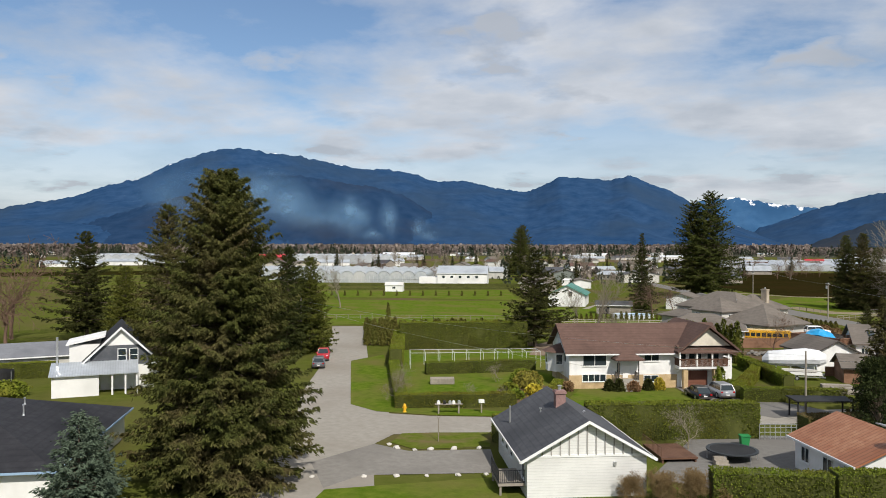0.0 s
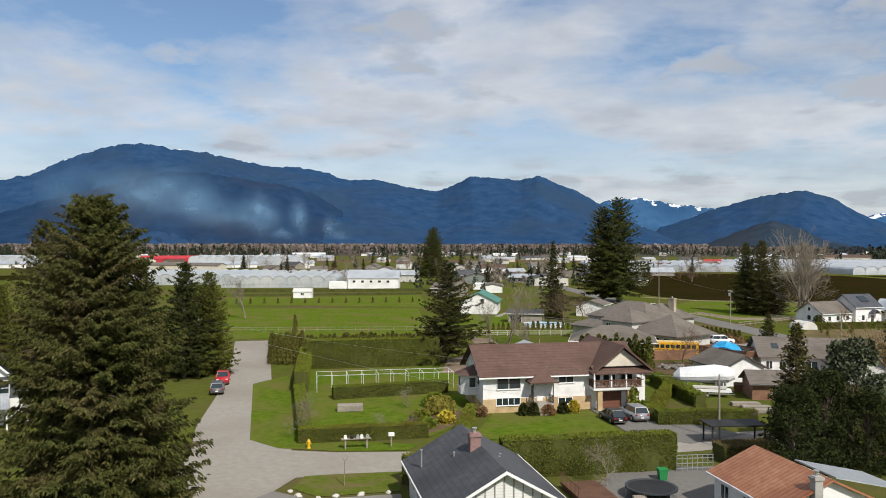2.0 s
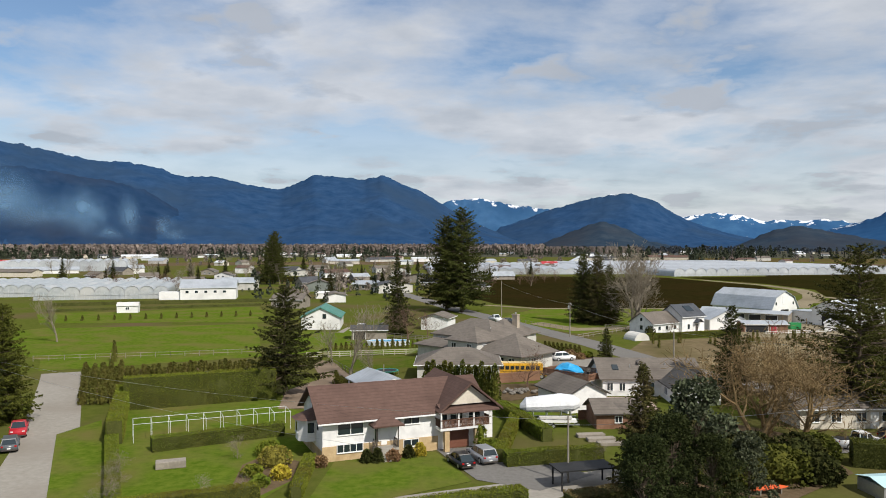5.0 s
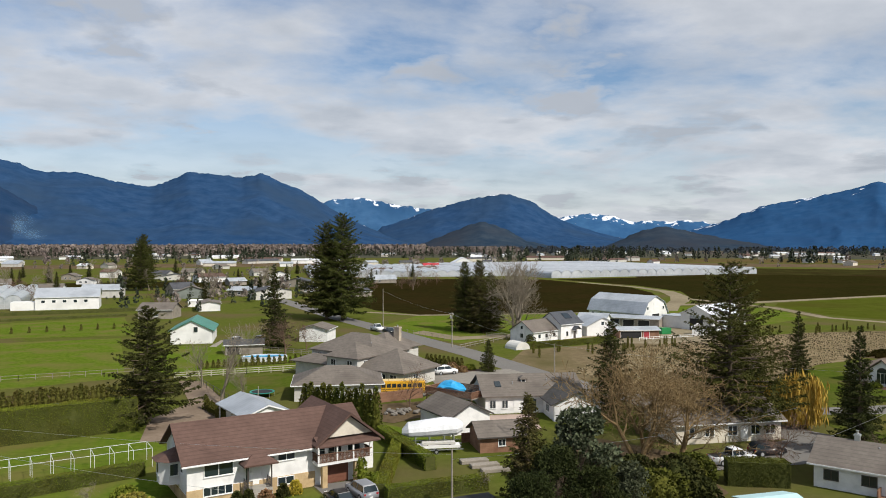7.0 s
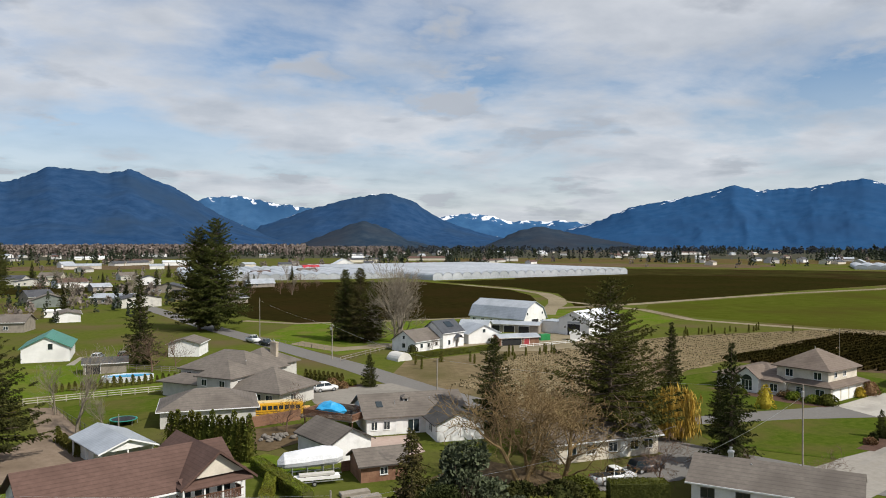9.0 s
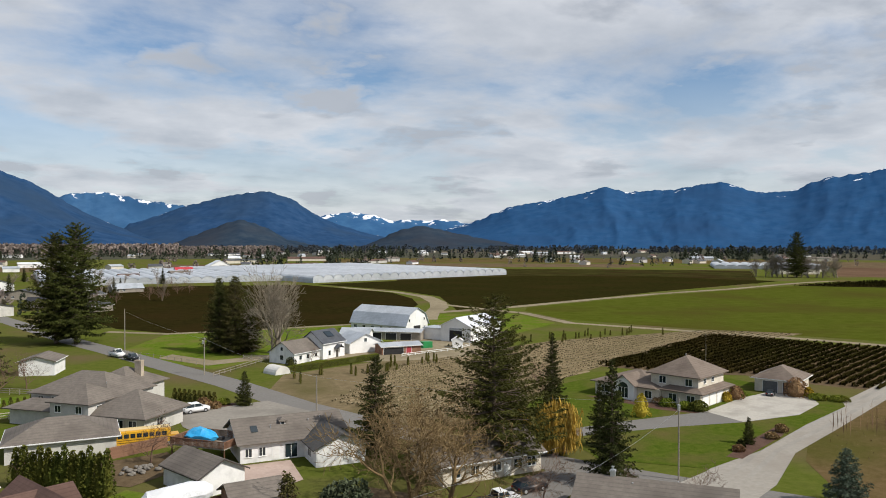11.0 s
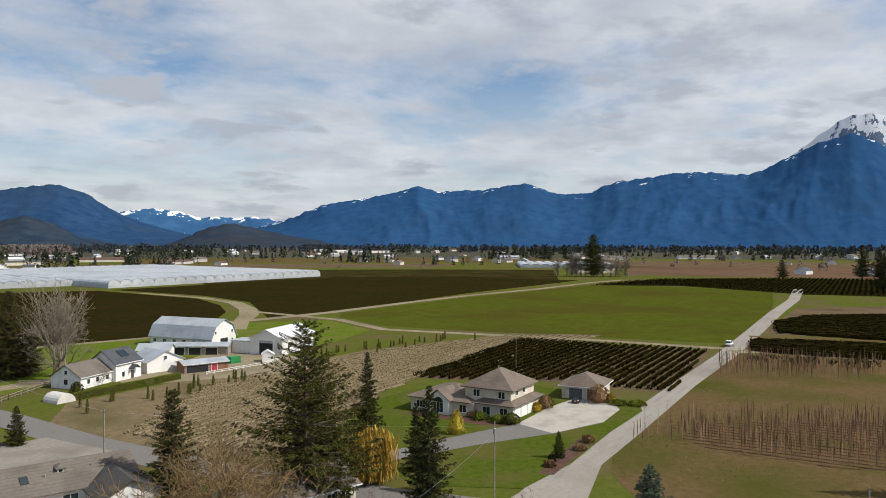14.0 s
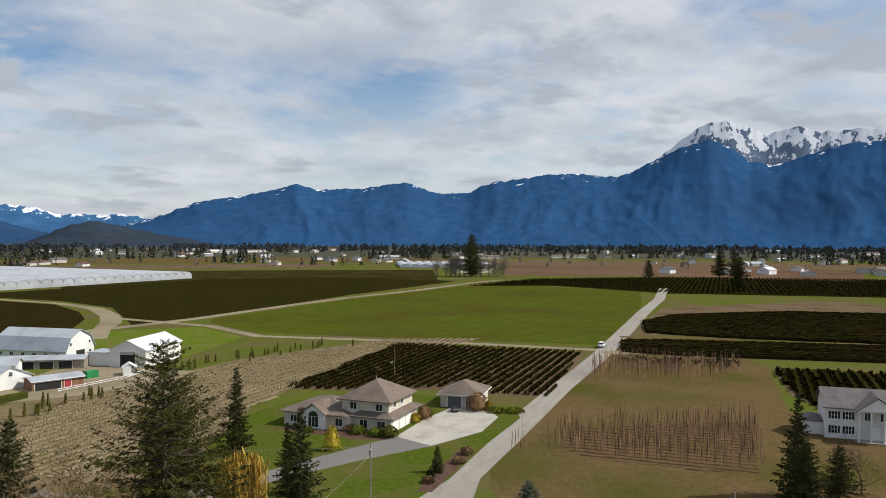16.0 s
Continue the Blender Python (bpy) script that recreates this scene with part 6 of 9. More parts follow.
def willow_tree(label, x, y, h, r, seed):
    """A weeping willow: trunk and limbs with hanging yellow strands."""
    rng = np.random.default_rng(seed)
    ob = thing("willow", label, "tree", pose(x, y, 0))
    tb = B()
    tube(tb, (0, 0, 0), (0.2, 0, h * 0.45), 0.28, 0.2, 8)
    P, D, S = [], [], []
    for i in range(16):
        a = rng.uniform(0, 6.283)
        L = r * rng.uniform(0.35, 0.85)
        e = np.array([math.cos(a) * L, math.sin(a) * L, h * rng.uniform(0.7, 1.0)])
        tube(tb, (0.2, 0, h * 0.42), tuple(e), 0.1, 0.03, 4)
        for k in range(110):
            b = e * rng.uniform(0.6, 1.15) + rng.normal(0, 0.5, 3) * [1, 1, 0.4]
            n = int(rng.uniform(4, 9))
            drop = rng.uniform(0.5, 0.9) * b[2]
            for j in range(n):
                P.append(b + [0, 0, -drop * j / n])
                D.append([rng.normal(0, 0.2), rng.normal(0, 0.2), -1])
                S.append(drop / n * 1.3)
    D = np.array(D)
    D /= np.linalg.norm(D, axis=1)[:, None]
    v, f = sprays(np.array(P), D, np.array(S), 0.045, rng)
    part("trunk", tb, GREYBARK, ob)
    part("crown", raw_mesh("crown", v, f, WILLOW), WILLOW, ob)


willow_tree("yellow weeping willow in early spring", 57.5, 126.5, 7.6, 3.1, 31)
willow_tree("yellow weeping willow in early spring", 52.5, 131, 6.4, 2.6, 32)

# ---- hedges and shrubs ----
hedge((-39.6, 77.6), (-27.3, 84.0), 1.6, 1.6, "low clipped green hedge along the lane", 41)
hedge((-39.6, 79.2), (-52.2, 102.0), 1.5, 1.4, "low rough hedge along the grass verge", 42)
hedge((-51.9, 102.1), (-63.2, 125.8), 2.0, 3.0, "tall clipped hedge along the grass verge", 43)
hedge((-61.0, 121.5), (-41.0, 132.0), 2.6, 4.9, "tall thick clipped cedar hedge", 44)
hedge((-45.8, 99.4), (-32.5, 108.8), 1.5, 1.8, "clipped hedge below the white garden frame", 45)
hedge((-25.5, 96.0), (-23.8, 84.5), 1.3, 1.3, "low clipped hedge beside the front lawn", 46)
hedge((-23.5, 67.2), (-21.3, 71.2), 2.2, 2.6, "rounded clipped hedge at the bungalow corner", 47)
hedge((-16.5, 72.2), (-1.7, 79.5), 1.8, 3.5, "tall clipped cedar hedge screening the yard", 48)
hedge((-3.6, 97.5), (7.5, 101.2), 1.6, 1.7, "clipped hedge beside the drive", 49)
hedge((-4.3, 98.8), (-2.4, 118), 1.4, 1.6, "clipped hedge along the drive boundary", 50)
hedge((1.6, 108.5), (-4.6, 124.5), 1.6, 1.8, "dark clipped hedge behind the house", 51)
hedge((2.5, 83.0), (8.0, 86.0), 2.2, 1.8, "brown-tipped hedge by the gate", 52, mat("bronze_hedge", (0.11, 0.085, 0.03), (0.16, 0.125, 0.045), 2, 0.85, 0.5, island=0.4))
hedge((-4.2, 58.0), (3.6, 60.2), 1.8, 2.4, "green and bronze clipped hedge", 53)
hedge((3.8, 60.4), (9, 62.4), 1.8, 2.6, "green clipped hedge beside the rusty roof", 54)
hedge((35.2, 101.5), (41.8, 100.2), 2.4, 2.9, "yellow-green cedar hedge by the parked pickup", 55, CEDAR)
hedge((31.5, 213.7), (58.4, 226.6), 1.5, 1.6, "long clipped hedge in front of the farmhouse", 56)
hedge((-108, 62), (-92, 77), 1.6, 2.2, "green clipped hedge behind the trampoline", 57)
hedge((-172, 276), (-104, 312), 0.8, 1.0, "thin dark hedge along the green strip", 58, FIR, dense=8)
hedge((-185, 300), (-105, 334), 0.8, 1.5, "dark fence-like hedge before the farm", 59, FIR, dense=6)
tangle = bare_tree(2.6, 27, TANTWIG, spread=0.75, levels=5, fork=3, twig=0.014, up=0.3, stems=5, trunk_r=0.05)
for x_, y_, k_ in ((-7.4, 56.8, 1.0), (-5.4, 57.6, 1.05), (-9.4, 56.0, 0.85), (-3.4, 57.9, 0.8)):
    tree_thing("shrub", "tangled tan leafless shrub by the bungalow", tangle, x_, y_, turn=x_ * 50, scale=k_, names=("stem", "twigs"), category="shrub")
for k in range(12):
    f = k / 11
    bush("cedar", "tall dark columnar cedar in a row", -17.0 + f * 11.5, 138.4 - f * 10.5, 0.85, 5.2 + 1.2 * math.sin(k * 2.3) * 0.4 + f * 1.3, CEDAR, 70 + k, 700, 0.26, 0.8, "row of columnar cedars", "tree")
for x, y, r_, h_, mm, pt, txt in (
        (84.3, 142.6, 1.5, 4.3, GOLD, 0.85, "golden cone-shaped shrub by the drive"), (125.6, 146.4, 2.1, 3.9, BROWNSHRUB, 0.35, "round red-brown shrub tree by the garage"),
        (127.6, 145.0, 0.9, 2.0, GOLD, 0.6, "small golden shrub by the garage"), (97.4, 142.6, 1.5, 2.0, CEDAR, 0.3, "rounded green shrub at the villa corner"), (96.0, 144.8, 1.2, 1.5, HEDGE, 0.3, "rounded green shrub at the villa corner"),
        (94.6, 148.4, 1.3, 1.5, HEDGE, 0.3, "rounded shrub under the villa windows"), (95.0, 151.6, 1.2, 1.3, BROWNSHRUB, 0.3, "reddish shrub under the villa windows"), (108.5, 147.6, 0.9, 1.9, GOLD, 0.5, "golden shrub by the garage doors"),
        (112.0, 149.0, 1.5, 2.6, BROWNSHRUB, 0.3, "brown-green shrub at the villa end"), (114.0, 150.2, 1.2, 1.8, HEDGE, 0.3, "rounded green shrub at the villa end"),
        (91.5, 160.5, 1.1, 1.2, BROWNSHRUB, 0.3, "reddish shrub by the villa wing"), (88.2, 156.0, 1.0, 1.0, HEDGE, 0.3, "low shrub by the villa wing"), (64.0, 141.5, 1.4, 2.6, GOLD, 0.8, "golden cone shrub beside the drive"),
        (-29.2, 95.0, 1.6, 2.2, mat("golden_green", (0.16, 0.14, 0.02), (0.24, 0.20, 0.03), 3, 0.85, 0, island=0.35), 0.15, "golden rounded tree-shrub in the garden bed"), (-27.2, 90.6, 0.9, 1.3, GOLD, 0.3, "small yellow-green shrub in the bed"), (-30.5, 91.0, 1.0, 1.2, HEDGE, 0.3, "rounded green shrub in the bed"), (-28.6, 88.0, 0.9, 1.0, HEDGE, 0.3, "rounded green shrub in the bed"), (-31.3, 99.0, 1.3, 1.7, HEDGE, 0.3, "rounded green shrub in the bed"),
        (-19.3, 97.4, 0.6, 1.4, FIR, 0.8, "small conical evergreen by the porch"), (-18.1, 97.6, 0.6, 1.5, FIR, 0.8, "small conical evergreen by the porch"), (-16.4, 98.3, 0.7, 1.2, BROWNSHRUB, 0.4, "bronze shrub by the steps"), (-14.8, 99.7, 0.55, 1.4, FIR, 0.7, "small conical evergreen by the steps"), (-13.6, 100.6, 0.6, 1.5, GOLD, 0.6, "small golden conifer by the wall"),
        (-24.2, 95.4, 0.7, 1.1, BROWNSHRUB, 0.3, "bronze shrub at the house corner"), (-6.6, 104.4, 0.6, 2.9, HEDGE, 0.4, "climbing ivy on the garage pier"), (-5.0, 102.6, 1.0, 1.6, HEDGE, 0.3, "clipped shrub by the garage"),
        (13.3, 181.5, 1.1, 1.2, HEDGE, 0.2, "round green shrub at the corner bed"), (11.5, 178.5, 1.0, 1.3, BROWNSHRUB, 0.3, "reddish shrub in the corner bed"), (9.5, 181.5, 1.2, 1.6, BROWNSHRUB, 0.3, "reddish shrub in the corner bed"),
        (33.2, 218.5, 1.3, 3.0, FIR, 0.3, "dark shrub by the farmhouse"), (-85, 64, 2.0, 2.0, HEDGE, 0.2, "dark green shrub beside the porch"), (-52, 61, 2.4, 2.6, CEDAR, 0.3, "green shrub below the spruces"),
        (99.8, 124.5, 0.9, 1.3, BROWNSHRUB, 0.3, "low reddish shrub in the gravel-edge bed"), (95.0, 121.8, 0.9, 1.0, BROWNSHRUB, 0.3, "low reddish shrub in the gravel-edge bed"), (84.5, 117.8, 0.8, 0.9, BROWNSHRUB, 0.3, "low reddish shrub in the gravel-edge bed"), (86.6, 119.6, 0.5, 1.1, FIR, 0.7, "tiny cone shrub in the bed"),
        (130.0, 139.5, 1.6, 1.1, HEDGE, 0.2, "low clipped hedge round the forecourt"), (127.4, 142.4, 1.6, 1.1, HEDGE, 0.2, "low clipped hedge round the forecourt")):
    bush("shrub", txt, x, y, r_, h_, mm, int(abs(x * 13 + y * 7)), int(260 + 260 * r_), 0.26, pt)
for k, (x_, y_, r_, h_) in enumerate(((17.5, 95, 2.6, 3.4), (21.5, 98, 2.8, 3.8), (15.5, 99.5, 2.2, 3.0), (25, 94.5, 2.8, 3.6), (20, 103.5, 2.4, 3.2), (28.5, 99, 2.6, 3.8), (31.5, 102, 2.2, 3.2), (24.5, 101, 2.2, 3.4), (17, 106, 2.0, 2.8), (20.5, 92.5, 2.4, 3.0), (13.5, 104, 1.8, 2.6), (29, 94.5, 2.0, 2.8))):
    bush("shrub", "dense dark evergreen garden shrub" if k % 3 else "dense olive evergreen garden shrub", x_, y_, r_, h_, FIR if k % 3 else CEDAR, 300 + k, 1300, 0.36, 0.2)
rnd = random.Random(14)
for k in range(84):
    a_, r_ = radians(rnd.uniform(-32, 3)), rnd.uniform(370, 720)
    tree_thing("hamlet_tree", "bare tree among the hamlet houses" if k % 3 else "dark conifer among the hamlet houses", (thorn, birch)[k % 2] if k % 3 else fir_c, r_ * math.sin(a_), r_ * math.cos(a_), turn=k * 41, scale=rnd.uniform(0.8, 1.5) if k % 3 else rnd.uniform(0.4, 0.8))
sheet("garden_bed", [(-31.5, 99.5), (-27.0, 97.0), (-25.8, 90), (-27.5, 85), (-31.5, 88), (-33, 95)], 0.172, SOIL, "dark soil garden bed", "bed")
sheet("garden_bed", [(82, 114.2), (98, 122.5), (103.5, 126.6), (101.5, 127.6), (90, 121.6), (80.5, 116)], 0.176, mat("bark_mulch", (0.07, 0.035, 0.022), (0.11, 0.06, 0.04), 4, 0.95, 0.5), "dark bark mulch bed beside the farm road", "bed")
sheet("garden_bed", [(85, 163), (93, 159.5), (95, 147), (98.5, 142), (95.5, 141.2), (91.5, 146), (88, 155)], 0.178, MATS["bark_mulch"], "reddish mulch bed round the villa", "bed")
sheet("garden_bed", [(8, 183), (16, 182), (15, 176.5), (9, 177)], 0.18, MATS["bark_mulch"], "mulch bed at the street corner", "bed")
sheet("lawn_pool", [(-58, 183), (-47, 176.5), (-20, 186), (-12, 192), (-20, 206), (-35, 203), (-35, 238), (-51, 240), (-50, 222), (-62, 224)], 0.222, GRASS, "green lawn round the pool", "lawn")
sheet("lawn_trampoline", [(-40, 171.5), (-21, 182), (-21, 163), (-30, 147.5), (-36, 160)], 0.224, MATS["patchy_olive_lawn"], "patchy lawn round the green trampoline", "lawn")
sheet("lawn_boats", [(-3.5, 132), (4, 124), (1, 110), (-3, 118), (-7, 127)], 0.226, GRASS, "green grass beside the boats", "lawn")
PATHSOIL = mat("tan_path_soil", (0.19, 0.145, 0.105), (0.26, 0.20, 0.15), 0.8, 0.95, 0.3, spec=0.0)
sheet("path_brown", [(-46, 172), (-41, 171), (-30.5, 147), (-30, 137), (-41, 138), (-38, 150)], 0.184, PATHSOIL, "bare brown earth path", "path")
sheet("yard_gravel", [(-41, 138), (-25, 140), (-24, 126), (-38, 124)], 0.188, PATHSOIL, "tan earth yard behind the house", "yard")
sheet("yard_rubble", [(-9, 146), (2, 149), (5, 140), (-3, 133), (-9, 137)], 0.192, SOIL, "stony earth yard", "yard")
sheet("patio", [(11, 137.5), (19, 138), (19, 128), (13, 124), (11.5, 129)], 0.196, mat("pink_concrete", (0.40, 0.30, 0.25), (0.48, 0.37, 0.31), 2, 0.85, 0.15), "pinkish concrete patio", "patio")
sheet("yard_street", [(4, 176), (22, 182), (30, 166), (24, 152), (8, 156), (5, 165)], 0.200, mat("pale_forecourt", (0.22, 0.20, 0.172), (0.28, 0.258, 0.222), 1.2, 0.9, 0.1, spec=0.05, coarse=0.1), "pale worn forecourt off the street", "driveway")
sheet("yard_farm_lane", [(2, 250), (14, 232), (36, 240), (34, 246), (16, 240), (6, 256)], 0.204, SAND, "pale farm lane off the street", "track")
sheet("yard_trampoline", [(-7, 79), (2, 81), (5, 71), (0, 60), (-9, 62)], 0.208, ASPHALT, "grey asphalt yard", "driveway")
sheet("yard_soil", [(-60, 128), (-40, 136.5), (-50, 165), (-85, 155), (-72, 124)], 0.030, SOIL, "bare soil round the young cedars", "bed")
sheet("parking", [(35, 106), (48, 108), (60, 117), (54, 121), (42, 114), (35, 111)], 0.212, ASPHALT, "shaded asphalt parking", "driveway")
sheet("garden_ground", [(12, 92), (24, 88), (34, 98), (34, 114), (26, 122), (12, 112)], 0.218, SOIL, "brown leaf-strewn ground under bare trees", "ground")
sheet("yard_shed", [(-52, 200), (-36, 205), (-36, 236), (-52, 236)], 0.216, GRAVEL, "grey gravel parking by the green roof", "yard")

# ---- far woods and hedgerows ----
def far_wood(label, spots, seed, material, h=(6, 14), name="far_trees", cone=False):
    """Many small trees of a few tufts each, as one object."""
    rng = np.random.default_rng(seed)
    V, F, n0 = [], [], 0
    for x, y, k in spots:
        hh = rng.uniform(*h) * k
        r_ = hh * rng.uniform(0.18, 0.38)
        n = 40
        u = rng.random(n)
        a = rng.uniform(0, 6.283, n)
        if cone:
            r_ = hh * rng.uniform(0.14, 0.22)
            u = rng.random(n) ** 1.3
            R = r_ * (1 - u) ** 0.8 * rng.uniform(0.5, 1.1, n) + 0.1
        else:
            R = r_ * np.sqrt(np.maximum(0.05, 1 - (1.6 * u - 0.6) ** 2)) * rng.uniform(0.6, 1.1, n)
        P = np.stack([x + R * np.cos(a), y + R * np.sin(a), 0.1 * hh + u * hh * 0.85], 1)
        D = np.stack([np.cos(a) * 0.5, np.sin(a) * 0.5, np.full(n, 0.6)], 1) + rng.normal(0, 0.4, (n, 3))
        D /= np.linalg.norm(D, axis=1)[:, None]
        v, f = sprays(P - D * r_ * 0.4, D, r_ * rng.uniform(0.6, 1.1, n), 0.45, rng)
        V.append(v)
        F.append(f + n0)
        n0 += len(v)
    me = raw_mesh(name, np.concatenate(V), np.concatenate(F), material)
    return tagged(new(name, me), label, "trees", "", "stuff")


GREYWOODS = mat("bare_far_wood", (0.19, 0.157, 0.134), (0.25, 0.21, 0.18), 0.02, 1, 0, island=0.3)
DARKWOODS = mat("dark_far_wood", (0.030, 0.040, 0.024), (0.050, 0.060, 0.034), 0.02, 1, 0, island=0.35)
rr = np.random.default_rng(77)
# wood colour shifted to blue-grey as painted distance haze
HAZEWOODS = mat("hazed_far_wood", (0.042, 0.052, 0.060), (0.070, 0.080, 0.086), 0.02, 1, 0, island=0.3)
spots = []
for i in range(5600):
    a, r_ = radians(rr.uniform(-56, 9)), rr.uniform(1750, 2700)
    spots.append((r_ * math.sin(a), r_ * math.cos(a), 1.0 if math.degrees(a) < 2 else 0.7))
far_wood("wide belt of bare grey woods on the horizon", spots, 1, GREYWOODS, (15, 24))
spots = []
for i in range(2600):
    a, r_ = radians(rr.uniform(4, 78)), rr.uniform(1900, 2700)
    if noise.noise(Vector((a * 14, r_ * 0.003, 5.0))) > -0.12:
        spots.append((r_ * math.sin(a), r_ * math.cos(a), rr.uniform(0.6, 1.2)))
far_wood("far woods below the mountains, painted haze grey-blue", spots, 5, HAZEWOODS, (9, 17))
spots = []
for i in range(60):
    a, r_ = radians(rr.uniform(-55, 76)), rr.uniform(600, 2000)
    c = np.array([r_ * math.sin(a), r_ * math.cos(a)])
    if (-12 < math.degrees(a) < 34 and r_ < 920) or (math.degrees(a) > 30 and r_ < 850):
        continue
    d = rr.normal(0, 1, 2)
    d /= np.linalg.norm(d)
    for k in range(int(rr.uniform(4, 22))):
        q = c + d * rr.uniform(-60, 60) + rr.normal(0, 6, 2)
        spots.append((q[0], q[1], rr.uniform(0.7, 1.5)))
far_wood("scattered dark conifers among far farms", spots, 2, DARKWOODS, (8, 17), cone=True)
spots = []
for i in range(300):
    a, r_ = radians(rr.uniform(-55, 76)), rr.uniform(900, 1900)
    if (-12 < math.degrees(a) < 34 and r_ < 900) or (math.degrees(a) > 28 and r_ < 850):
        continue
    spots.append((r_ * math.sin(a), r_ * math.cos(a), rr.uniform(0.5, 1.0)))
far_wood("scattered bare trees among far farms", spots, 3, GREYWOODS, (7, 14))
for k in range(16):
    tree_thing("bare_tree", "bare brown poplar in a clump on the plain", poplar, 506 + 48 * k / 15 + rr.normal(0, 3), 558 - 40 * k / 15 + rr.normal(0, 3), "poplar clump on the plain", k * 67, rr.uniform(0.7, 1.0), NT)
for i in range(9):
    y_ = 380 + i * 26
    far_spots = [(-200 + k * 3.2 + rr.normal(0, 0.6), y_ + k * 0.9 + rr.normal(0, 0.6), 1) for k in range(34)]
    far_wood("low dark field hedge", far_spots, 20 + i, DARKWOODS, (1.6, 2.6)) if i % 3 == 0 else None

spots = []
for i in range(1500):
    a, r_ = radians(rr.uniform(-55, 77)), rr.uniform(1300, 1800)
    if noise.noise(Vector((a * 9, r_ * 0.004, 2.0))) > 0.02:
        spots.append((r_ * math.sin(a), r_ * math.cos(a), rr.uniform(0.6, 1.2)))
far_wood("broken belts of dark conifers across the plain", spots, 9, DARKWOODS, (12, 22), cone=True)

# bare trees and dark conifers among the hamlet houses
for k, (n, mm, txt, hh) in enumerate(((50, GREYWOODS, "bare brown garden trees in the hamlet", (4, 10)), (60, DARKWOODS, "dark garden conifers in the hamlet", (4, 11)))):
    spots = []
    while len(spots) < n:
        a, r_ = radians(rr.uniform(-19, 2)), rr.uniform(335, 780)
        x_, y_ = r_ * math.sin(a), r_ * math.cos(a)
        if x_ < -32 - max(0, y_ - 330) * 0.22 or y_ > 670:
            spots.append((x_, y_, rr.uniform(0.6, 1.1)))
    far_wood(txt, spots, 40 + k, mm, hh, cone=mm is DARKWOODS)

# bands of fields far out
for k, (a0, a1, r0, r1, mm, txt) in enumerate((
        (-54, -8, 520, 600, NURSERY, "far dark field strip"), (-54, -14, 720, 900, MEADOW, "far green field"), (-50, -5, 930, 1080, SOIL, "far bare field"), (-30, 10, 1120, 1350, MEADOW, "far green field"),
        (0, 35, 960, 1100, SOIL, "far bare field"), (12, 45, 1150, 1400, DRYGRASS, "far dry field"), (34, 76, 900, 1000, MEADOW, "far green field"), (40, 76, 1050, 1300, SOIL, "far brown field"), (-56, 78, 1450, 3100, mat("dull_far_plain", (0.055, 0.058, 0.044), (0.075, 0.076, 0.056), 0.01, 0.95, 0, c3=(0.085, 0.072, 0.052), spec=0.0), "far dull plain under the woods"),
        (17, 42, 640, 900, mat("olive_rows", (0.020, 0.020, 0.006), (0.050, 0.046, 0.013), 0.05, 0.95, 0.2, c3=(0.030, 0.020, 0.008), coarse=0.4, spec=0.0), "far yellow-green rows"))):
    pts = [(r0 * math.sin(radians(a)), r0 * math.cos(radians(a))) for a in np.linspace(a0, a1, 9)] + [(r1 * math.sin(radians(a)), r1 * math.cos(radians(a))) for a in np.linspace(a1, a0, 9)]
    sheet("field_far", pts, 0.02 + 0.001 * k, mm, txt, "field")

# ---- vehicles ----
def paint(name, c):
    return mat(name, c, tuple(min(1, k * 1.08) for k in c), 1.0, 0.28, 0, spec=0.6)


LAMPGLASS = mat("lamp_glass", (0.7, 0.7, 0.68), (0.8, 0.8, 0.78), 2, 0.1, 0)
REDGLASS = mat("red_lamp_glass", (0.35, 0.01, 0.01), (0.45, 0.02, 0.02), 2, 0.15, 0)


def wheel_at(ob, x, y, r=0.34, w=0.24):
    bm = B()
    tube(bm, (x, y - w / 2, r), (x, y + w / 2, r), r, n=14)
    t = part("wheel", bm, BLACK, ob)
    bm = B()
    tube(bm, (x, y - w / 2 - 0.012, r), (x, y + w / 2 + 0.012, r), r * 0.6, n=10)
    part("rim", bm, METAL, t)


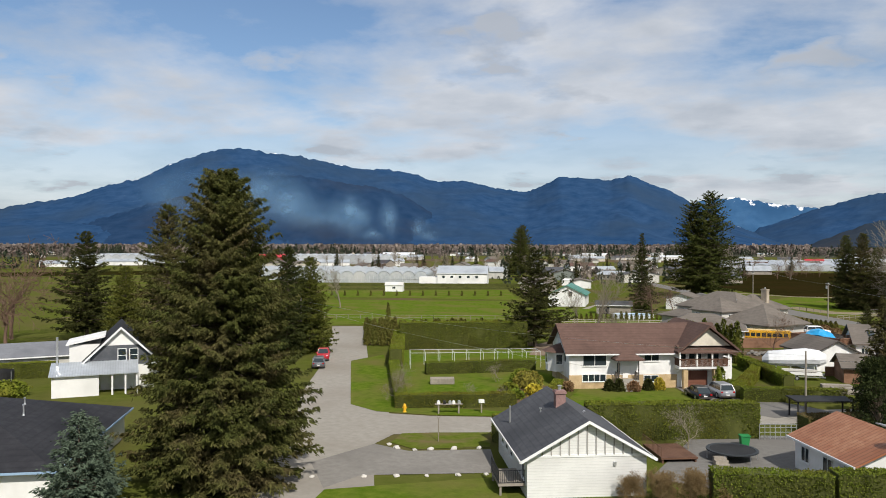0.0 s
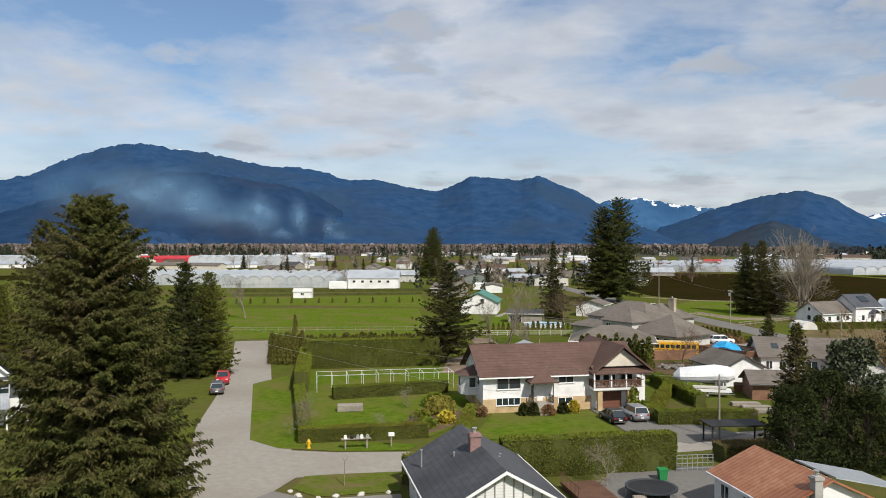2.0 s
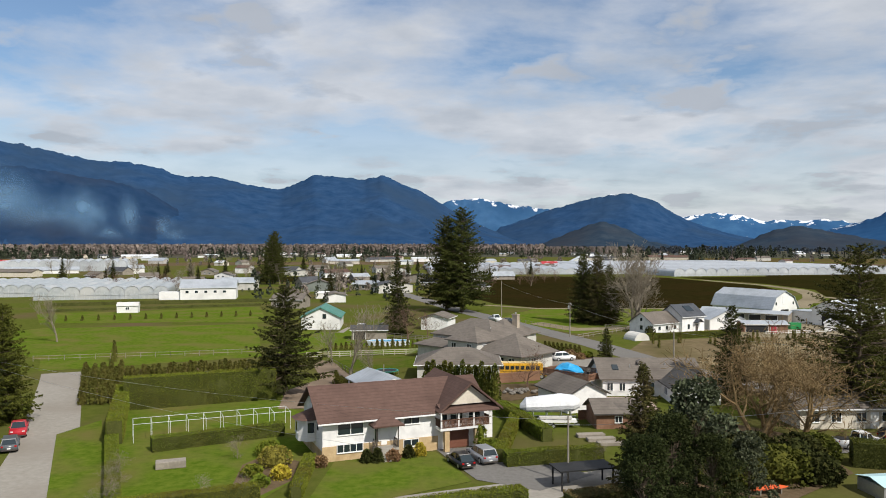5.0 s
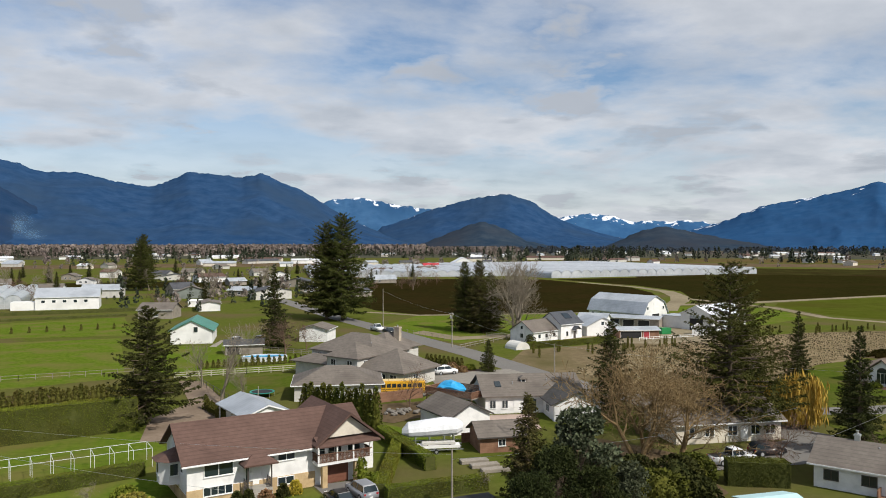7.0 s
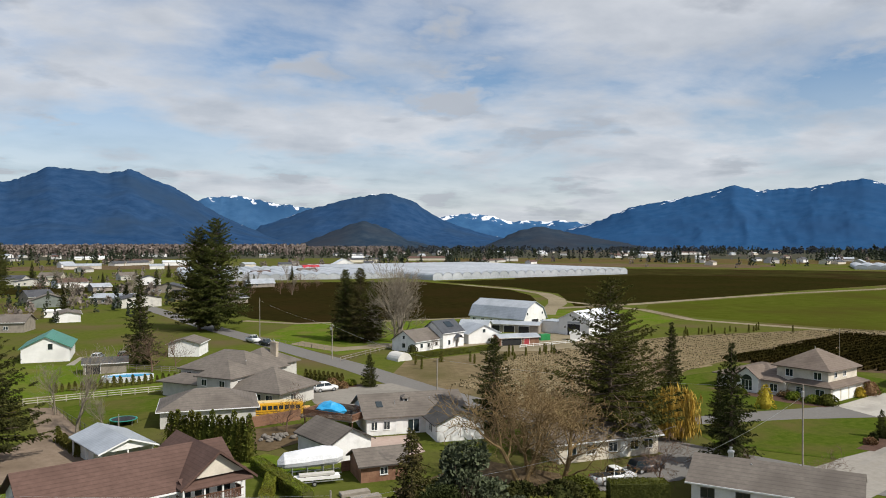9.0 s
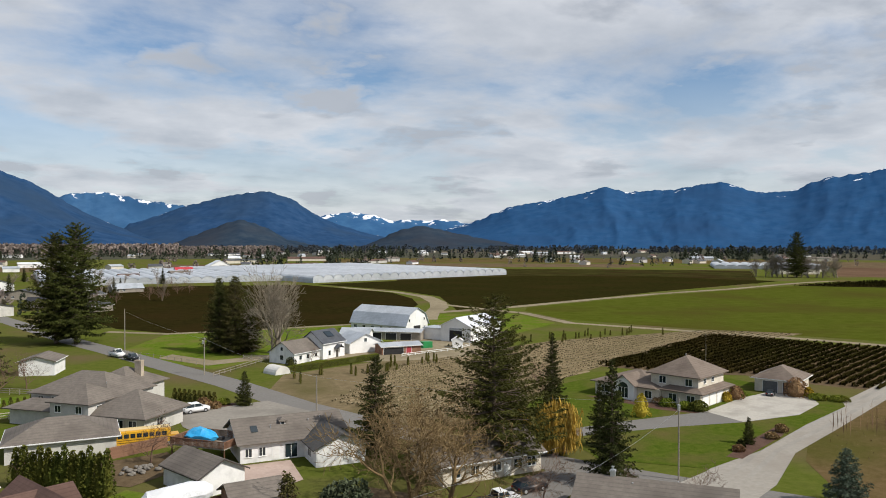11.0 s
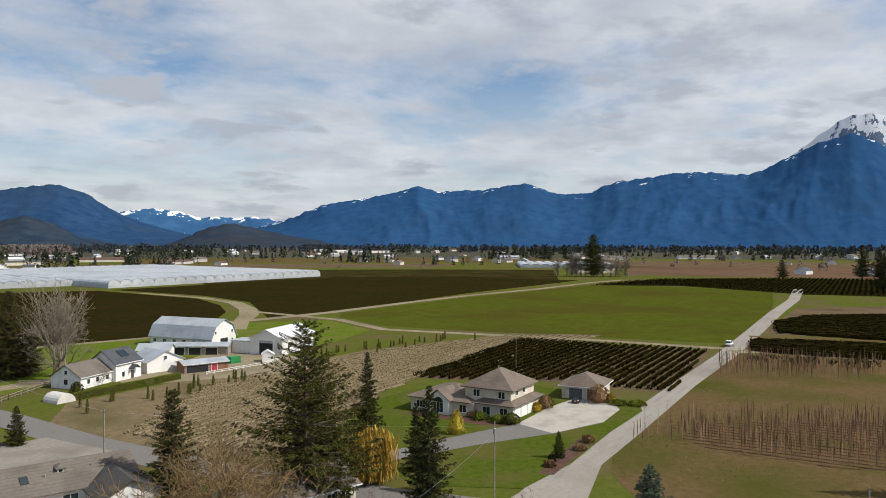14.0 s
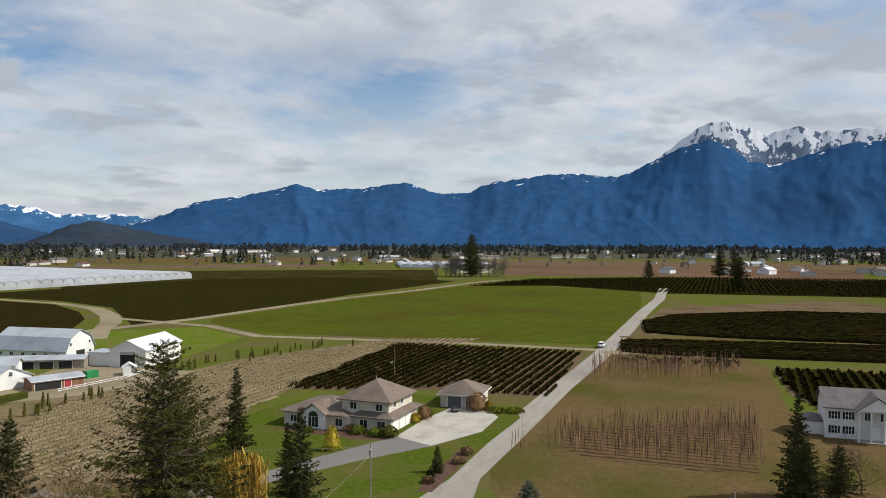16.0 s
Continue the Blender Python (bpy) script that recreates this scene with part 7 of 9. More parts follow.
def vehicle(name, label, x, y, turn, colour, kind="car", L=4.5, W=1.8, H=1.48, scale=1.0):
    """A car seen side-on as two swept outlines: a body with wheel bumps and a narrower glazed cabin."""
    ob = thing(name, label, "car" if kind != "pickup" else "pickup", pose(x, y, 0.06, 0, 0, turn) @ Matrix.Scale(scale, 4))
    h0, belt = 0.24, H * 0.6
    a = L / 2
    if kind == "pickup":
        low = [(-a, h0 + 0.2), (-a, belt), (-0.35, belt + 0.02), (a * 0.45, belt + 0.02), (a * 0.97, belt - 0.08), (a, belt - 0.2), (a, h0 + 0.1), (a * 0.9, h0), (-a * 0.95, h0)]
        cab = [(-0.42, belt), (-0.34, H - 0.06), (-0.2, H), (0.85, H), (1.0, H - 0.05), (a * 0.5, belt)]
    elif kind == "suv":
        low = [(-a, h0 + 0.15), (-a, belt + 0.05), (a * 0.42, belt + 0.05), (a * 0.93, belt - 0.08), (a, belt - 0.25), (a, h0 + 0.08), (a * 0.9, h0), (-a * 0.93, h0)]
        cab = [(-a * 0.97, belt + 0.03), (-a * 0.84, H - 0.08), (-a * 0.7, H), (a * 0.12, H), (a * 0.22, H - 0.06), (a * 0.52, belt)]
    else:
        low = [(-a, h0 + 0.15), (-a * 0.98, belt), (a * 0.45, belt + 0.02), (a * 0.92, belt - 0.14), (a, belt - 0.3), (a, h0 + 0.08), (a * 0.9, h0), (-a * 0.93, h0)]
        cab = [(-a * 0.95, belt - 0.02), (-a * 0.6, H - 0.05), (-a * 0.4, H), (a * 0.05, H), (a * 0.18, H - 0.06), (a * 0.5, belt)]
    bm = B()
    extrude_poly(bm, [(p, -W / 2, z) for p, z in low], (0, W, 0))
    bmesh.ops.bevel(bm, geom=[e for e in bm.edges], offset=0.07, segments=2, affect="EDGES", clamp_overlap=True)
    body = part("body", bm, colour, ob)
    for p in body.data.polygons:
        p.use_smooth = True
    bm = B()
    n = len(cab)
    ins = 0.09
    lowv = [[bm.verts.new((p, s * (W / 2 - ins - (0.16 if z > belt + 0.1 else 0)), z)) for p, z in cab] for s in (-1, 1)]
    bm.faces.new(lowv[0])
    bm.faces.new(lowv[1][::-1])
    for i in range(n):
        bm.faces.new((lowv[0][i], lowv[1][i], lowv[1][(i + 1) % n], lowv[0][(i + 1) % n]))
    part("windows", bm, GLASS, ob, "dark glazed cabin").name = "cabin_glass"
    top = [(p, z) for p, z in cab if z > belt + 0.2]
    bm = B()
    extrude_poly(bm, [(top[0][0] + 0.03, -W / 2 + 0.2, H - 0.1), (top[-1][0] - 0.03, -W / 2 + 0.2, H - 0.1), (top[-1][0] - 0.1, -W / 2 + 0.24, H + 0.02), (top[0][0] + 0.1, -W / 2 + 0.24, H + 0.02)], (0, W - 0.44, 0))
    roof = part("roof", bm, colour, ob)
    xm = (cab[0][0] + cab[-1][0]) / 2
    for s in (-1, 1):
        for (p, z), (p2, z2) in ((cab[0], cab[1]), (cab[-1], cab[-2]), ((xm, belt), (xm, H))):
            bm = B()
            tube(bm, (p, s * (W / 2 - ins), z), (p2, s * (W / 2 - ins - 0.15), z2), 0.05, n=4)
            part("pillar", bm, colour, roof)
    for sx in (-0.6, 0.62):
        for s in (-1, 1):
            wheel_at(ob, a * sx, s * (W / 2 - 0.1), 0.33 if kind == "car" else 0.39)
    for s in (-1, 1):
        add_box("headlight", ob, LAMPGLASS, (a - 0.06, s * (W / 2 - 0.32) - 0.16, belt - 0.26, a + 0.02, s * (W / 2 - 0.32) + 0.16, belt - 0.12))
        add_box("tail_light", ob, REDGLASS, (-a - 0.02, s * (W / 2 - 0.22) - 0.12, belt - 0.24, -a + 0.06, s * (W / 2 - 0.22) + 0.12, belt - 0.06))
        add_box("mirror", ob, colour, (a * 0.36, s * (W / 2 + 0.06) - 0.07, belt + 0.04, a * 0.36 + 0.16, s * (W / 2 + 0.06) + 0.07, belt + 0.18))
    add_box("number_plate", ob, WHITE, (-a - 0.03, -0.2, h0 + 0.25, -a, 0.2, h0 + 0.37))
    add_box("bumper", ob, DARKTRIM, (-a - 0.04, -W / 2 + 0.1, h0 + 0.05, -a + 0.05, W / 2 - 0.1, h0 + 0.2))
    add_box("bumper", ob, DARKTRIM, (a - 0.05, -W / 2 + 0.1, h0 + 0.03, a + 0.04, W / 2 - 0.1, h0 + 0.17))
    if kind == "pickup":
        add_box("load_bed", ob, BLACK, (-a + 0.1, -W / 2 + 0.14, belt - 0.02, -0.5, W / 2 - 0.14, belt + 0.035))
    return ob


vehicle("car", "black hatchback parked on the drive", -8.6, 97.3, 118, paint("black_paint", (0.012, 0.013, 0.016)))
vehicle("car", "silver sport utility car parked on the drive", -6.3, 99.4, 118, paint("silver_paint", (0.24, 0.25, 0.27)), "suv", 4.7, 1.9, 1.72)
vehicle("pickup", "red pickup parked at the gravel road edge", -67.0, 106.0, -60, paint("red_paint", (0.42, 0.02, 0.03)), "pickup", 5.4, 1.95, 1.8)
vehicle("car", "dark grey car parked at the gravel road edge", -63.4, 99.0, 121, paint("grey_paint", (0.10, 0.11, 0.12)), "suv", 4.6, 1.85, 1.6)
vehicle("pickup", "white crew-cab pickup parked in the shade", 39.2, 109.0, 10, paint("white_car_paint", (0.78, 0.78, 0.77)), "pickup", 5.9, 2.0, 1.95)
vehicle("car", "dark car under the big fir", 45.5, 112.5, 12, MATS["black_paint"], "suv", 4.7, 1.9, 1.7)
vehicle("car", "white sport utility car by the grey house", 7.8, 176.2, 20, MATS["white_car_paint"], "suv", 4.9, 1.95, 1.85)
vehicle("pickup", "dark pickup on the country road", -4.6, 249.0, -62, MATS["black_paint"], "pickup", 5.6, 2.0, 1.9)
vehicle("pickup", "white tow truck with red bars on the road", -8.6, 257.0, -62, MATS["white_car_paint"], "pickup", 5.8, 2.1, 2.2)
vehicle("car", "white car on the gravel farm road", 227, 184.0, 25, MATS["white_car_paint"], "suv", 4.9, 1.95, 1.8)
vehicle("car", "white car parked by the green roof", -46.5, 231, 80, MATS["white_car_paint"], "suv", 4.7, 1.9, 1.7)
vehicle("car", "black car parked by the green roof", -40.5, 233, 80, MATS["black_paint"], "suv", 4.7, 1.9, 1.7)
vehicle("car", "red car among the farm sheds", 66.0, 236.2, 10, MATS["red_paint"], "car", 4.4, 1.8, 1.45)
vehicle("car", "dark car in the villa forecourt", 121.5, 149.2, 35, MATS["black_paint"], "car", 3.0, 1.5, 1.2)

b = thing("school_bus", "yellow school bus behind the fence", "bus", pose(-1.0, 154.3, 0, 0, 0, 3))
YELLOW = paint("bus_yellow", (0.62, 0.33, 0.02))
bm = B()
box(bm, -4.6, -1.2, 0.6, 3.6, 1.2, 2.85)
bmesh.ops.bevel(bm, geom=bm.edges[:], offset=0.15, segments=3, affect="EDGES")
body = part("body", bm, YELLOW, b)
add_box("hood", b, YELLOW, (3.6, -1.0, 0.6, 4.9, 1.0, 1.7))
for i in range(8):
    add_box("side_window", b, GLASS, (-4.2 + i * 0.93, -1.225, 1.75, -3.5 + i * 0.93, -1.19, 2.4))
add_box("windscreen", b, GLASS, (3.58, -1.0, 1.75, 3.63, 1.0, 2.5))
for zz in (1.05, 1.4):
    add_box("rub_rail", b, BLACK, (-4.6, -1.23, zz, 3.6, -1.2, zz + 0.06))
add_box("roof_cap", b, mat("pale_yellow_roof", (0.66, 0.48, 0.2), (0.7, 0.54, 0.26), 1, 0.4, 0), (-4.4, -1.0, 2.84, 3.4, 1.0, 2.95))
for xx in (-2.8, 3.4):
    for s in (-1, 1):
        wheel_at(b, xx, s * 1.05, 0.48, 0.28)

# ---- boats and trailers under a white cover ----
t_ = thing("covered_boat", "boat under a white tarpaulin on a trailer", "boat", pose(2.4, 119.4, 0, 0, 0, 4))
bm = B()
sec = [(-4.2, 0.5, 1.75, 2.5), (-3.4, 1.3, 1.4, 3.4), (-1.0, 1.4, 1.35, 3.7), (1.4, 1.35, 1.4, 4.0), (3.2, 1.0, 1.5, 3.8), (4.1, 0.25, 2.0, 3.2)]
rings = []
for x_, w_, z0_, z1_ in sec:
    rings.append([bm.verts.new((x_, w_ * math.sin(a) * (1.0 if math.cos(a) < 0.2 else 0.9), z0_ + (z1_ - z0_) * (0.5 + 0.5 * math.cos(a)))) for a in np.linspace(-math.pi, math.pi, 14)[:-1]])
for ra, rb in zip(rings, rings[1:]):
    for i in range(13):
        bm.faces.new((ra[i], ra[(i + 1) % 13], rb[(i + 1) % 13], rb[i]))
bm.faces.new(rings[0])
bm.faces.new(rings[-1][::-1])
part("cover", bm, mat("white_tarpaulin", (0.66, 0.67, 0.68), (0.76, 0.77, 0.78), 2.5, 0.5, 0.6), t_, "wrinkled white tarpaulin")
add_box("trailer_frame", t_, METAL, (-3.6, -1.0, 0.55, 3.8, -0.88, 0.68), (-3.6, 0.88, 0.55, 3.8, 1.0, 0.68), (-3.0, -1.0, 0.55, -2.85, 1.0, 0.68), (0.5, -1.0, 0.55, 0.65, 1.0, 0.68))
for xx in (-2.4, -0.5, 1.5, 2.8):
    add_box("prop", t_, METAL, (xx - 0.06, -0.8, 0.68, xx + 0.06, 0.8, 1.7))
for xx in (-1.4, -0.6):
    for s in (-1, 1):
        wheel_at(t_, xx, s * 1.1, 0.34, 0.2)
t_ = thing("boat_trailer", "stack of pale boat parts on a trailer", "trailer", pose(3.0, 116.6, 0, 0, 0, 5))
add_box("trailer_frame", t_, METAL, (-3.4, -0.8, 0.45, 3.2, -0.7, 0.56), (-3.4, 0.7, 0.45, 3.2, 0.8, 0.56), (-3, -0.8, 0.45, -2.9, 0.8, 0.56), (2.5, -0.8, 0.45, 2.6, 0.8, 0.56))
add_box("hull", t_, WHITE, (-3.0, -0.7, 0.7, 2.8, 0.7, 1.05))
add_box("boat_cover", t_, GREYWALL, (-2.2, -0.5, 1.15, 2.2, 0.4, 1.4))
add_box("bearer", t_, GREYWOOD, (-2.0, -0.75, 0.56, -1.85, 0.75, 0.7), (1.7, -0.75, 0.56, 1.85, 0.75, 0.7))
add_box("bearer", t_, GREYWOOD, (-1.6, -0.6, 1.05, -1.45, 0.5, 1.15), (1.4, -0.6, 1.05, 1.55, 0.5, 1.15))
for s in (-1, 1):
    wheel_at(t_, -0.4, s * 0.95, 0.3, 0.18)

# ---- tarp heap on the deck ----
rng = np.random.default_rng(4)
bm = B()
bmesh.ops.create_icosphere(bm, subdivisions=3, radius=1.0)
for v_ in bm.verts:
    n_ = noise.noise_vector(v_.co * 1.3 + Vector((9, 2, 4)))
    v_.co = Vector((v_.co.x * 1.9 + n_.x * 0.7, v_.co.y * 1.3 + n_.y * 0.5, max(0.0, v_.co.z * 0.95 + 0.35 + n_.z * 0.55)))
single("tarpaulin", bm, mat("bright_blue_tarp", (0.02, 0.30, 0.62), (0.05, 0.42, 0.75), 1.5, 0.45, 0.5), "crumpled bright blue tarpaulin on the deck", "tarpaulin", m=pose(6.8, 145.2, 2.5, 0, 0, -35) @ Matrix.Scale(1.3, 4))
bm = B()
box(bm, -0.9, -0.5, 0, 0.9, 0.5, 0.5)
bmesh.ops.bevel(bm, geom=bm.edges[:], offset=0.12, segments=2, affect="EDGES")
single("patio_sofa", bm, DARKTRIM, "dark covered patio sofa on the deck", "sofa", m=pose(9.2, 144.2, 2.5, 0, 0, -35))

# ---- trampolines and pools ----
def trampoline(label, x, y, r, rim, h=0.9, net=False):
    ob = thing("trampoline", label, "trampoline", pose(x, y, 0))
    bm = B()
    lathe(bm, [(r * 0.86, h - 0.02), (r * 0.86, h + 0.02)], 28)
    part("mat", bm, BLACK, ob)
    bm = B()
    ring = [(r * 0.86, h), (r * 0.88, h + 0.05), (r, h + 0.05), (r, h - 0.05), (r * 0.88, h - 0.05)]
    vs = [[bm.verts.new((q * math.cos(6.2832 * i / 28), q * math.sin(6.2832 * i / 28), z)) for q, z in ring] for i in range(28)]
    for i in range(28):
        for k in range(5):
            bm.faces.new((vs[i][k], vs[(i + 1) % 28][k], vs[(i + 1) % 28][(k + 1) % 5], vs[i][(k + 1) % 5]))
    part("pad", bm, rim, ob)
    for i in range(6):
        a = 6.2832 * i / 6 + 0.3
        bm = B()
        tube(bm, (r * 0.97 * math.cos(a), r * 0.97 * math.sin(a), 0), (r * 0.97 * math.cos(a), r * 0.97 * math.sin(a), h if not net else 2.6), 0.035)
        part("leg", bm, METAL, ob)
    if net:
        bm = B()
        vs = [[bm.verts.new((r * 0.95 * math.cos(6.2832 * i / 28), r * 0.95 * math.sin(6.2832 * i / 28), z)) for z in (h, 2.5)] for i in range(28)]
        for i in range(28):
            bm.faces.new((vs[i][0], vs[(i + 1) % 28][0], vs[(i + 1) % 28][1], vs[i][1]))
        part("net", bm, BLACK, ob, "black safety net")


trampoline("black round trampoline with a steel frame", -3.4, 70.2, 2.15, mat("dark_pad", (0.03, 0.035, 0.04), (0.05, 0.055, 0.06), 3, 0.6, 0))
trampoline("round trampoline with a green pad", -26.6, 155.2, 2.2, mat("green_pad", (0.02, 0.22, 0.17), (0.03, 0.28, 0.22), 3, 0.5, 0))
trampoline("trampoline with a tall black net", -90, 66, 2.3, BLACK, net=True)


def oval_pool(label, x, y, a, b_, turn, h=1.2):
    ob = thing("swimming_pool", label, "pool", pose(x, y, 0, 0, 0, turn))
    n = 36
    bm = B()
    pts = [(a * math.cos(6.2832 * i / n), b_ * math.sin(6.2832 * i / n)) for i in range(n)]
    o0 = [bm.verts.new((p, q, 0)) for p, q in pts]
    o1 = [bm.verts.new((p, q, h)) for p, q in pts]
    i1 = [bm.verts.new((p * 0.95, q * 0.93, h)) for p, q in pts]
    i0 = [bm.verts.new((p * 0.95, q * 0.93, h - 0.3)) for p, q in pts]
    for k in range(n):
        j = (k + 1) % n
        for u, w in ((o0, o1), (o1, i1), (i1, i0)):
            bm.faces.new((u[k], u[j], w[j], w[k]))
    part("wall", bm, mat("pool_wall", (0.58, 0.60, 0.62), (0.68, 0.70, 0.71), 1.5, 0.5, 0.1), ob)
    bm = B()
    bm.faces.new([bm.verts.new((p * 0.95, q * 0.93, h - 0.18)) for p, q in pts])
    part("water", bm, mat("pool_water", (0.05, 0.33, 0.58), (0.09, 0.42, 0.66), 0.6, 0.08, 0.05), ob, "bright blue pool water")
    for k in range(0, n, 2):
        p, q = pts[k]
        bm = B()
        tube(bm, (p * 1.01, q * 1.01, 0), (p * 1.01, q * 1.01, h + 0.03), 0.05, n=4)
        part("upright", bm, WHITE, ob)


oval_pool("oval above-ground pool with white wall", -33.4, 197.6, 5.2, 2.7, 8)
p_ = thing("pool_tent", "pale blue covered pool with metal sides", "pool", pose(35.5, 91.5, 0, 0, 0, 12))
add_box("side_wall", p_, METAL, (-3.0, -2.0, 0, 3.0, 2.0, 1.3))
bm = B()
gable_roof(bm, -3.0, -2.0, 3.0, 2.0, 1.35, 1.75, "x", 0.15, 0.06)
part("cover", bm, mat("pale_blue_cover", (0.45, 0.66, 0.68), (0.52, 0.72, 0.74), 1, 0.5, 0.1), p_, "pale blue cover sheet")

# ---- street furniture ----
def hydrant(x, y):
    ob = thing("fire_hydrant", "yellow fire hydrant on the grass verge", "hydrant", pose(x, y, 0.05))
    c = mat("hydrant_yellow", (0.70, 0.38, 0.02), (0.76, 0.44, 0.03), 3, 0.5, 0.1)
    bm = B()
    lathe(bm, [(0.22, 0), (0.22, 0.06), (0.15, 0.1), (0.15, 0.62), (0.2, 0.64), (0.2, 0.7), (0.16, 0.74), (0.1, 0.86), (0.05, 0.95)], 12)
    part("barrel", bm, c, ob)
    for s in (-1, 1):
        bm = B()
        tube(bm, (0, 0, 0.5), (0.26 * s, 0, 0.5), 0.09, n=8)
        part("nozzle", bm, c, ob)


hydrant(-37.4, 75.7)
mb = thing("mailbox_stand", "row of mailboxes on a wooden stand", "mailbox", pose(-32.7, 77.0, 0.05, 0, 0, 27))
for xx in (-1.1, 1.1):
    add_box("post", mb, GREYWOOD, (xx - 0.08, -0.08, 0, xx + 0.08, 0.08, 1.0))
add_box("plank", mb, GREYWOOD, (-1.5, -0.25, 1.0, 1.5, 0.25, 1.07))
for i, (xx, cc) in enumerate(((-1.1, WHITE), (-0.45, BLACK), (0.15, METAL), (0.55, WHITE), (1.15, METAL))):
    bm = B()
    extrude_poly(bm, [(xx - 0.16, -0.26, 1.07), (xx + 0.16, -0.26, 1.07), (xx + 0.16, -0.26, 1.25)] + [(xx + 0.16 * math.cos(a), -0.26, 1.25 + 0.16 * math.sin(a)) for a in np.linspace(0.4, 2.74, 5)] + [(xx - 0.16, -0.26, 1.25)], (0, 0.5, 0))
    part("mailbox", bm, cc, mb)
mb = thing("mailbox", "single pale mailbox on a wooden post", "mailbox", pose(-29.6, 78.9, 0.05, 0, 0, 27))
add_box("post", mb, GREYWOOD, (-0.07, -0.07, 0, 0.07, 0.07, 1.1))
add_box("box", mb, WHITE, (-0.3, -0.25, 1.1, 0.3, 0.25, 1.4))
st = thing("street_sapling", "staked bare sapling on the grass island", "tree", pose(-28.9, 65.6, 0.05))
bm = B()
tube(bm, (0, 0, 0), (0.02, 0, 2.1), 0.05, 0.035)
part("trunk", bm, GREYBARK, st)
bm = B()
tube(bm, (0.02, 0, 2.1), (0.3, 0.1, 2.5), 0.03, 0.015)
tube(bm, (0.02, 0, 2.1), (-0.25, 0, 2.45), 0.03, 0.015)
part("branch", bm, GREYBARK, st)
rng = np.random.default_rng(8)
stone = B()
bmesh.ops.create_icosphere(stone, subdivisions=2, radius=0.24)
for v_ in stone.verts:
    v_.co *= 1 + noise.noise(v_.co * 5) * 0.5
    v_.co.z *= 0.7
stone_me = mesh_of("stone", stone, mat("pale_stone", (0.50, 0.47, 0.42), (0.62, 0.59, 0.54), 4, 0.9, 0.4))
line = [(-32.6, 62.8), (-31.4, 62.0), (-29.6, 62.0), (-28.4, 62.8), (-26.6, 63.8), (-24.6, 65.0), (-29.9, 53.2), (-27.6, 54.4), (-25.4, 55.4), (-23.2, 56.6), (-21.2, 57.7), (-33.6, 51.5)]
for i, (x_, y_) in enumerate(line):
    tagged(new("stone", stone_me), "pale boundary stone along the drive edge", "stone", "stones along the drive").matrix_basis = pose(x_, y_, 0.05, 0, 0, i * 47) @ Matrix.Scale(rng.uniform(0.7, 1.4), 4)
boulder_me = stone_me.copy()
boulder_me.materials[0] = mat("grey_rock", (0.14, 0.125, 0.105), (0.22, 0.20, 0.175), 4, 0.9, 0.4)
for i in range(26):
    tagged(new("boulder", boulder_me), "grey boulder in a rubble heap", "rock", "rubble heap by the fence").matrix_basis = pose(-1.8 + rng.normal(0, 1.6), 140.2 + rng.normal(0, 0.9), 0.3, 0, 0, i * 61) @ Matrix.Scale(rng.uniform(1.0, 2.2), 4)


def pole(label, x, y, h, turn=0, arm=True, drum=False, r=0.15):
    ob = thing("utility_pole", label, "pole", pose(x, y, 0, 0, 0, turn))
    bm = B()
    tube(bm, (0, 0, 0), (0, 0, h), r, r * 0.72, 10)
    part("shaft", bm, GREYWOOD, ob)
    if arm:
        add_box("crossarm", ob, GREYWOOD, (-0.9, -0.14, h - 0.5, 0.9, -0.02, h - 0.36))
        for xx in (-0.8, -0.3, 0.3, 0.8):
            bm = B()
            lathe(bm, [(0.03, 0), (0.06, 0.06), (0.04, 0.16)], 6, (xx, -0.08, h - 0.36))
            part("insulator", bm, WHITE, ob)
    if drum:
        bm = B()
        lathe(bm, [(0.2, 0), (0.22, 0.05), (0.22, 0.75), (0.1, 0.82)], 10, (0, -0.42, h - 1.6))
        part("transformer", bm, METAL, ob)
    return ob


pole("grey wooden utility pole by the villa drive", 66.6, 109.4, 11.2, -40, False, True, 0.11)
pole("plain wooden utility pole by the street", 27.5, 160, 8.4, -60, False)
pole("wooden utility pole with transformer by the farm lane", 12.2, 218, 9.2, -60, True, True)
pole("leaning wooden pole beside the field", -6.8, 268, 12.5, -60, False)
pole("wooden utility pole by the gravel road", -74, 110, 9.5, 30, False)
pole("wooden post in the yard", -26, 148, 3.2, 0, False, r=0.1)
pole("short wooden post in the paddock", 103, 78, 4.0, 0, False, r=0.16)
pole("slim white flag pole by the rows", 139, 190, 8.0, 0, False, r=0.06)


def wire(label, p, q, sag=0.6, r=0.016):
    bm = B()
    p, q = Vector(p), Vector(q)
    side = (q - p).cross(Vector((0, 0, 1))).normalized()
    last = None
    for i in range(17):
        f = i / 16
        c = p.lerp(q, f) - Vector((0, 0, sag * 4 * f * (1 - f)))
        ring = [bm.verts.new(c + side * (r * math.cos(a)) + Vector((0, 0, r * math.sin(a)))) for a in (0.5, 2.6, 4.7)]
        for k in range(3 if last else 0):
            bm.faces.new((last[k], last[(k + 1) % 3], ring[(k + 1) % 3], ring[k]))
        last = ring
    single("overhead_wire", bm, METAL, label, "wire")


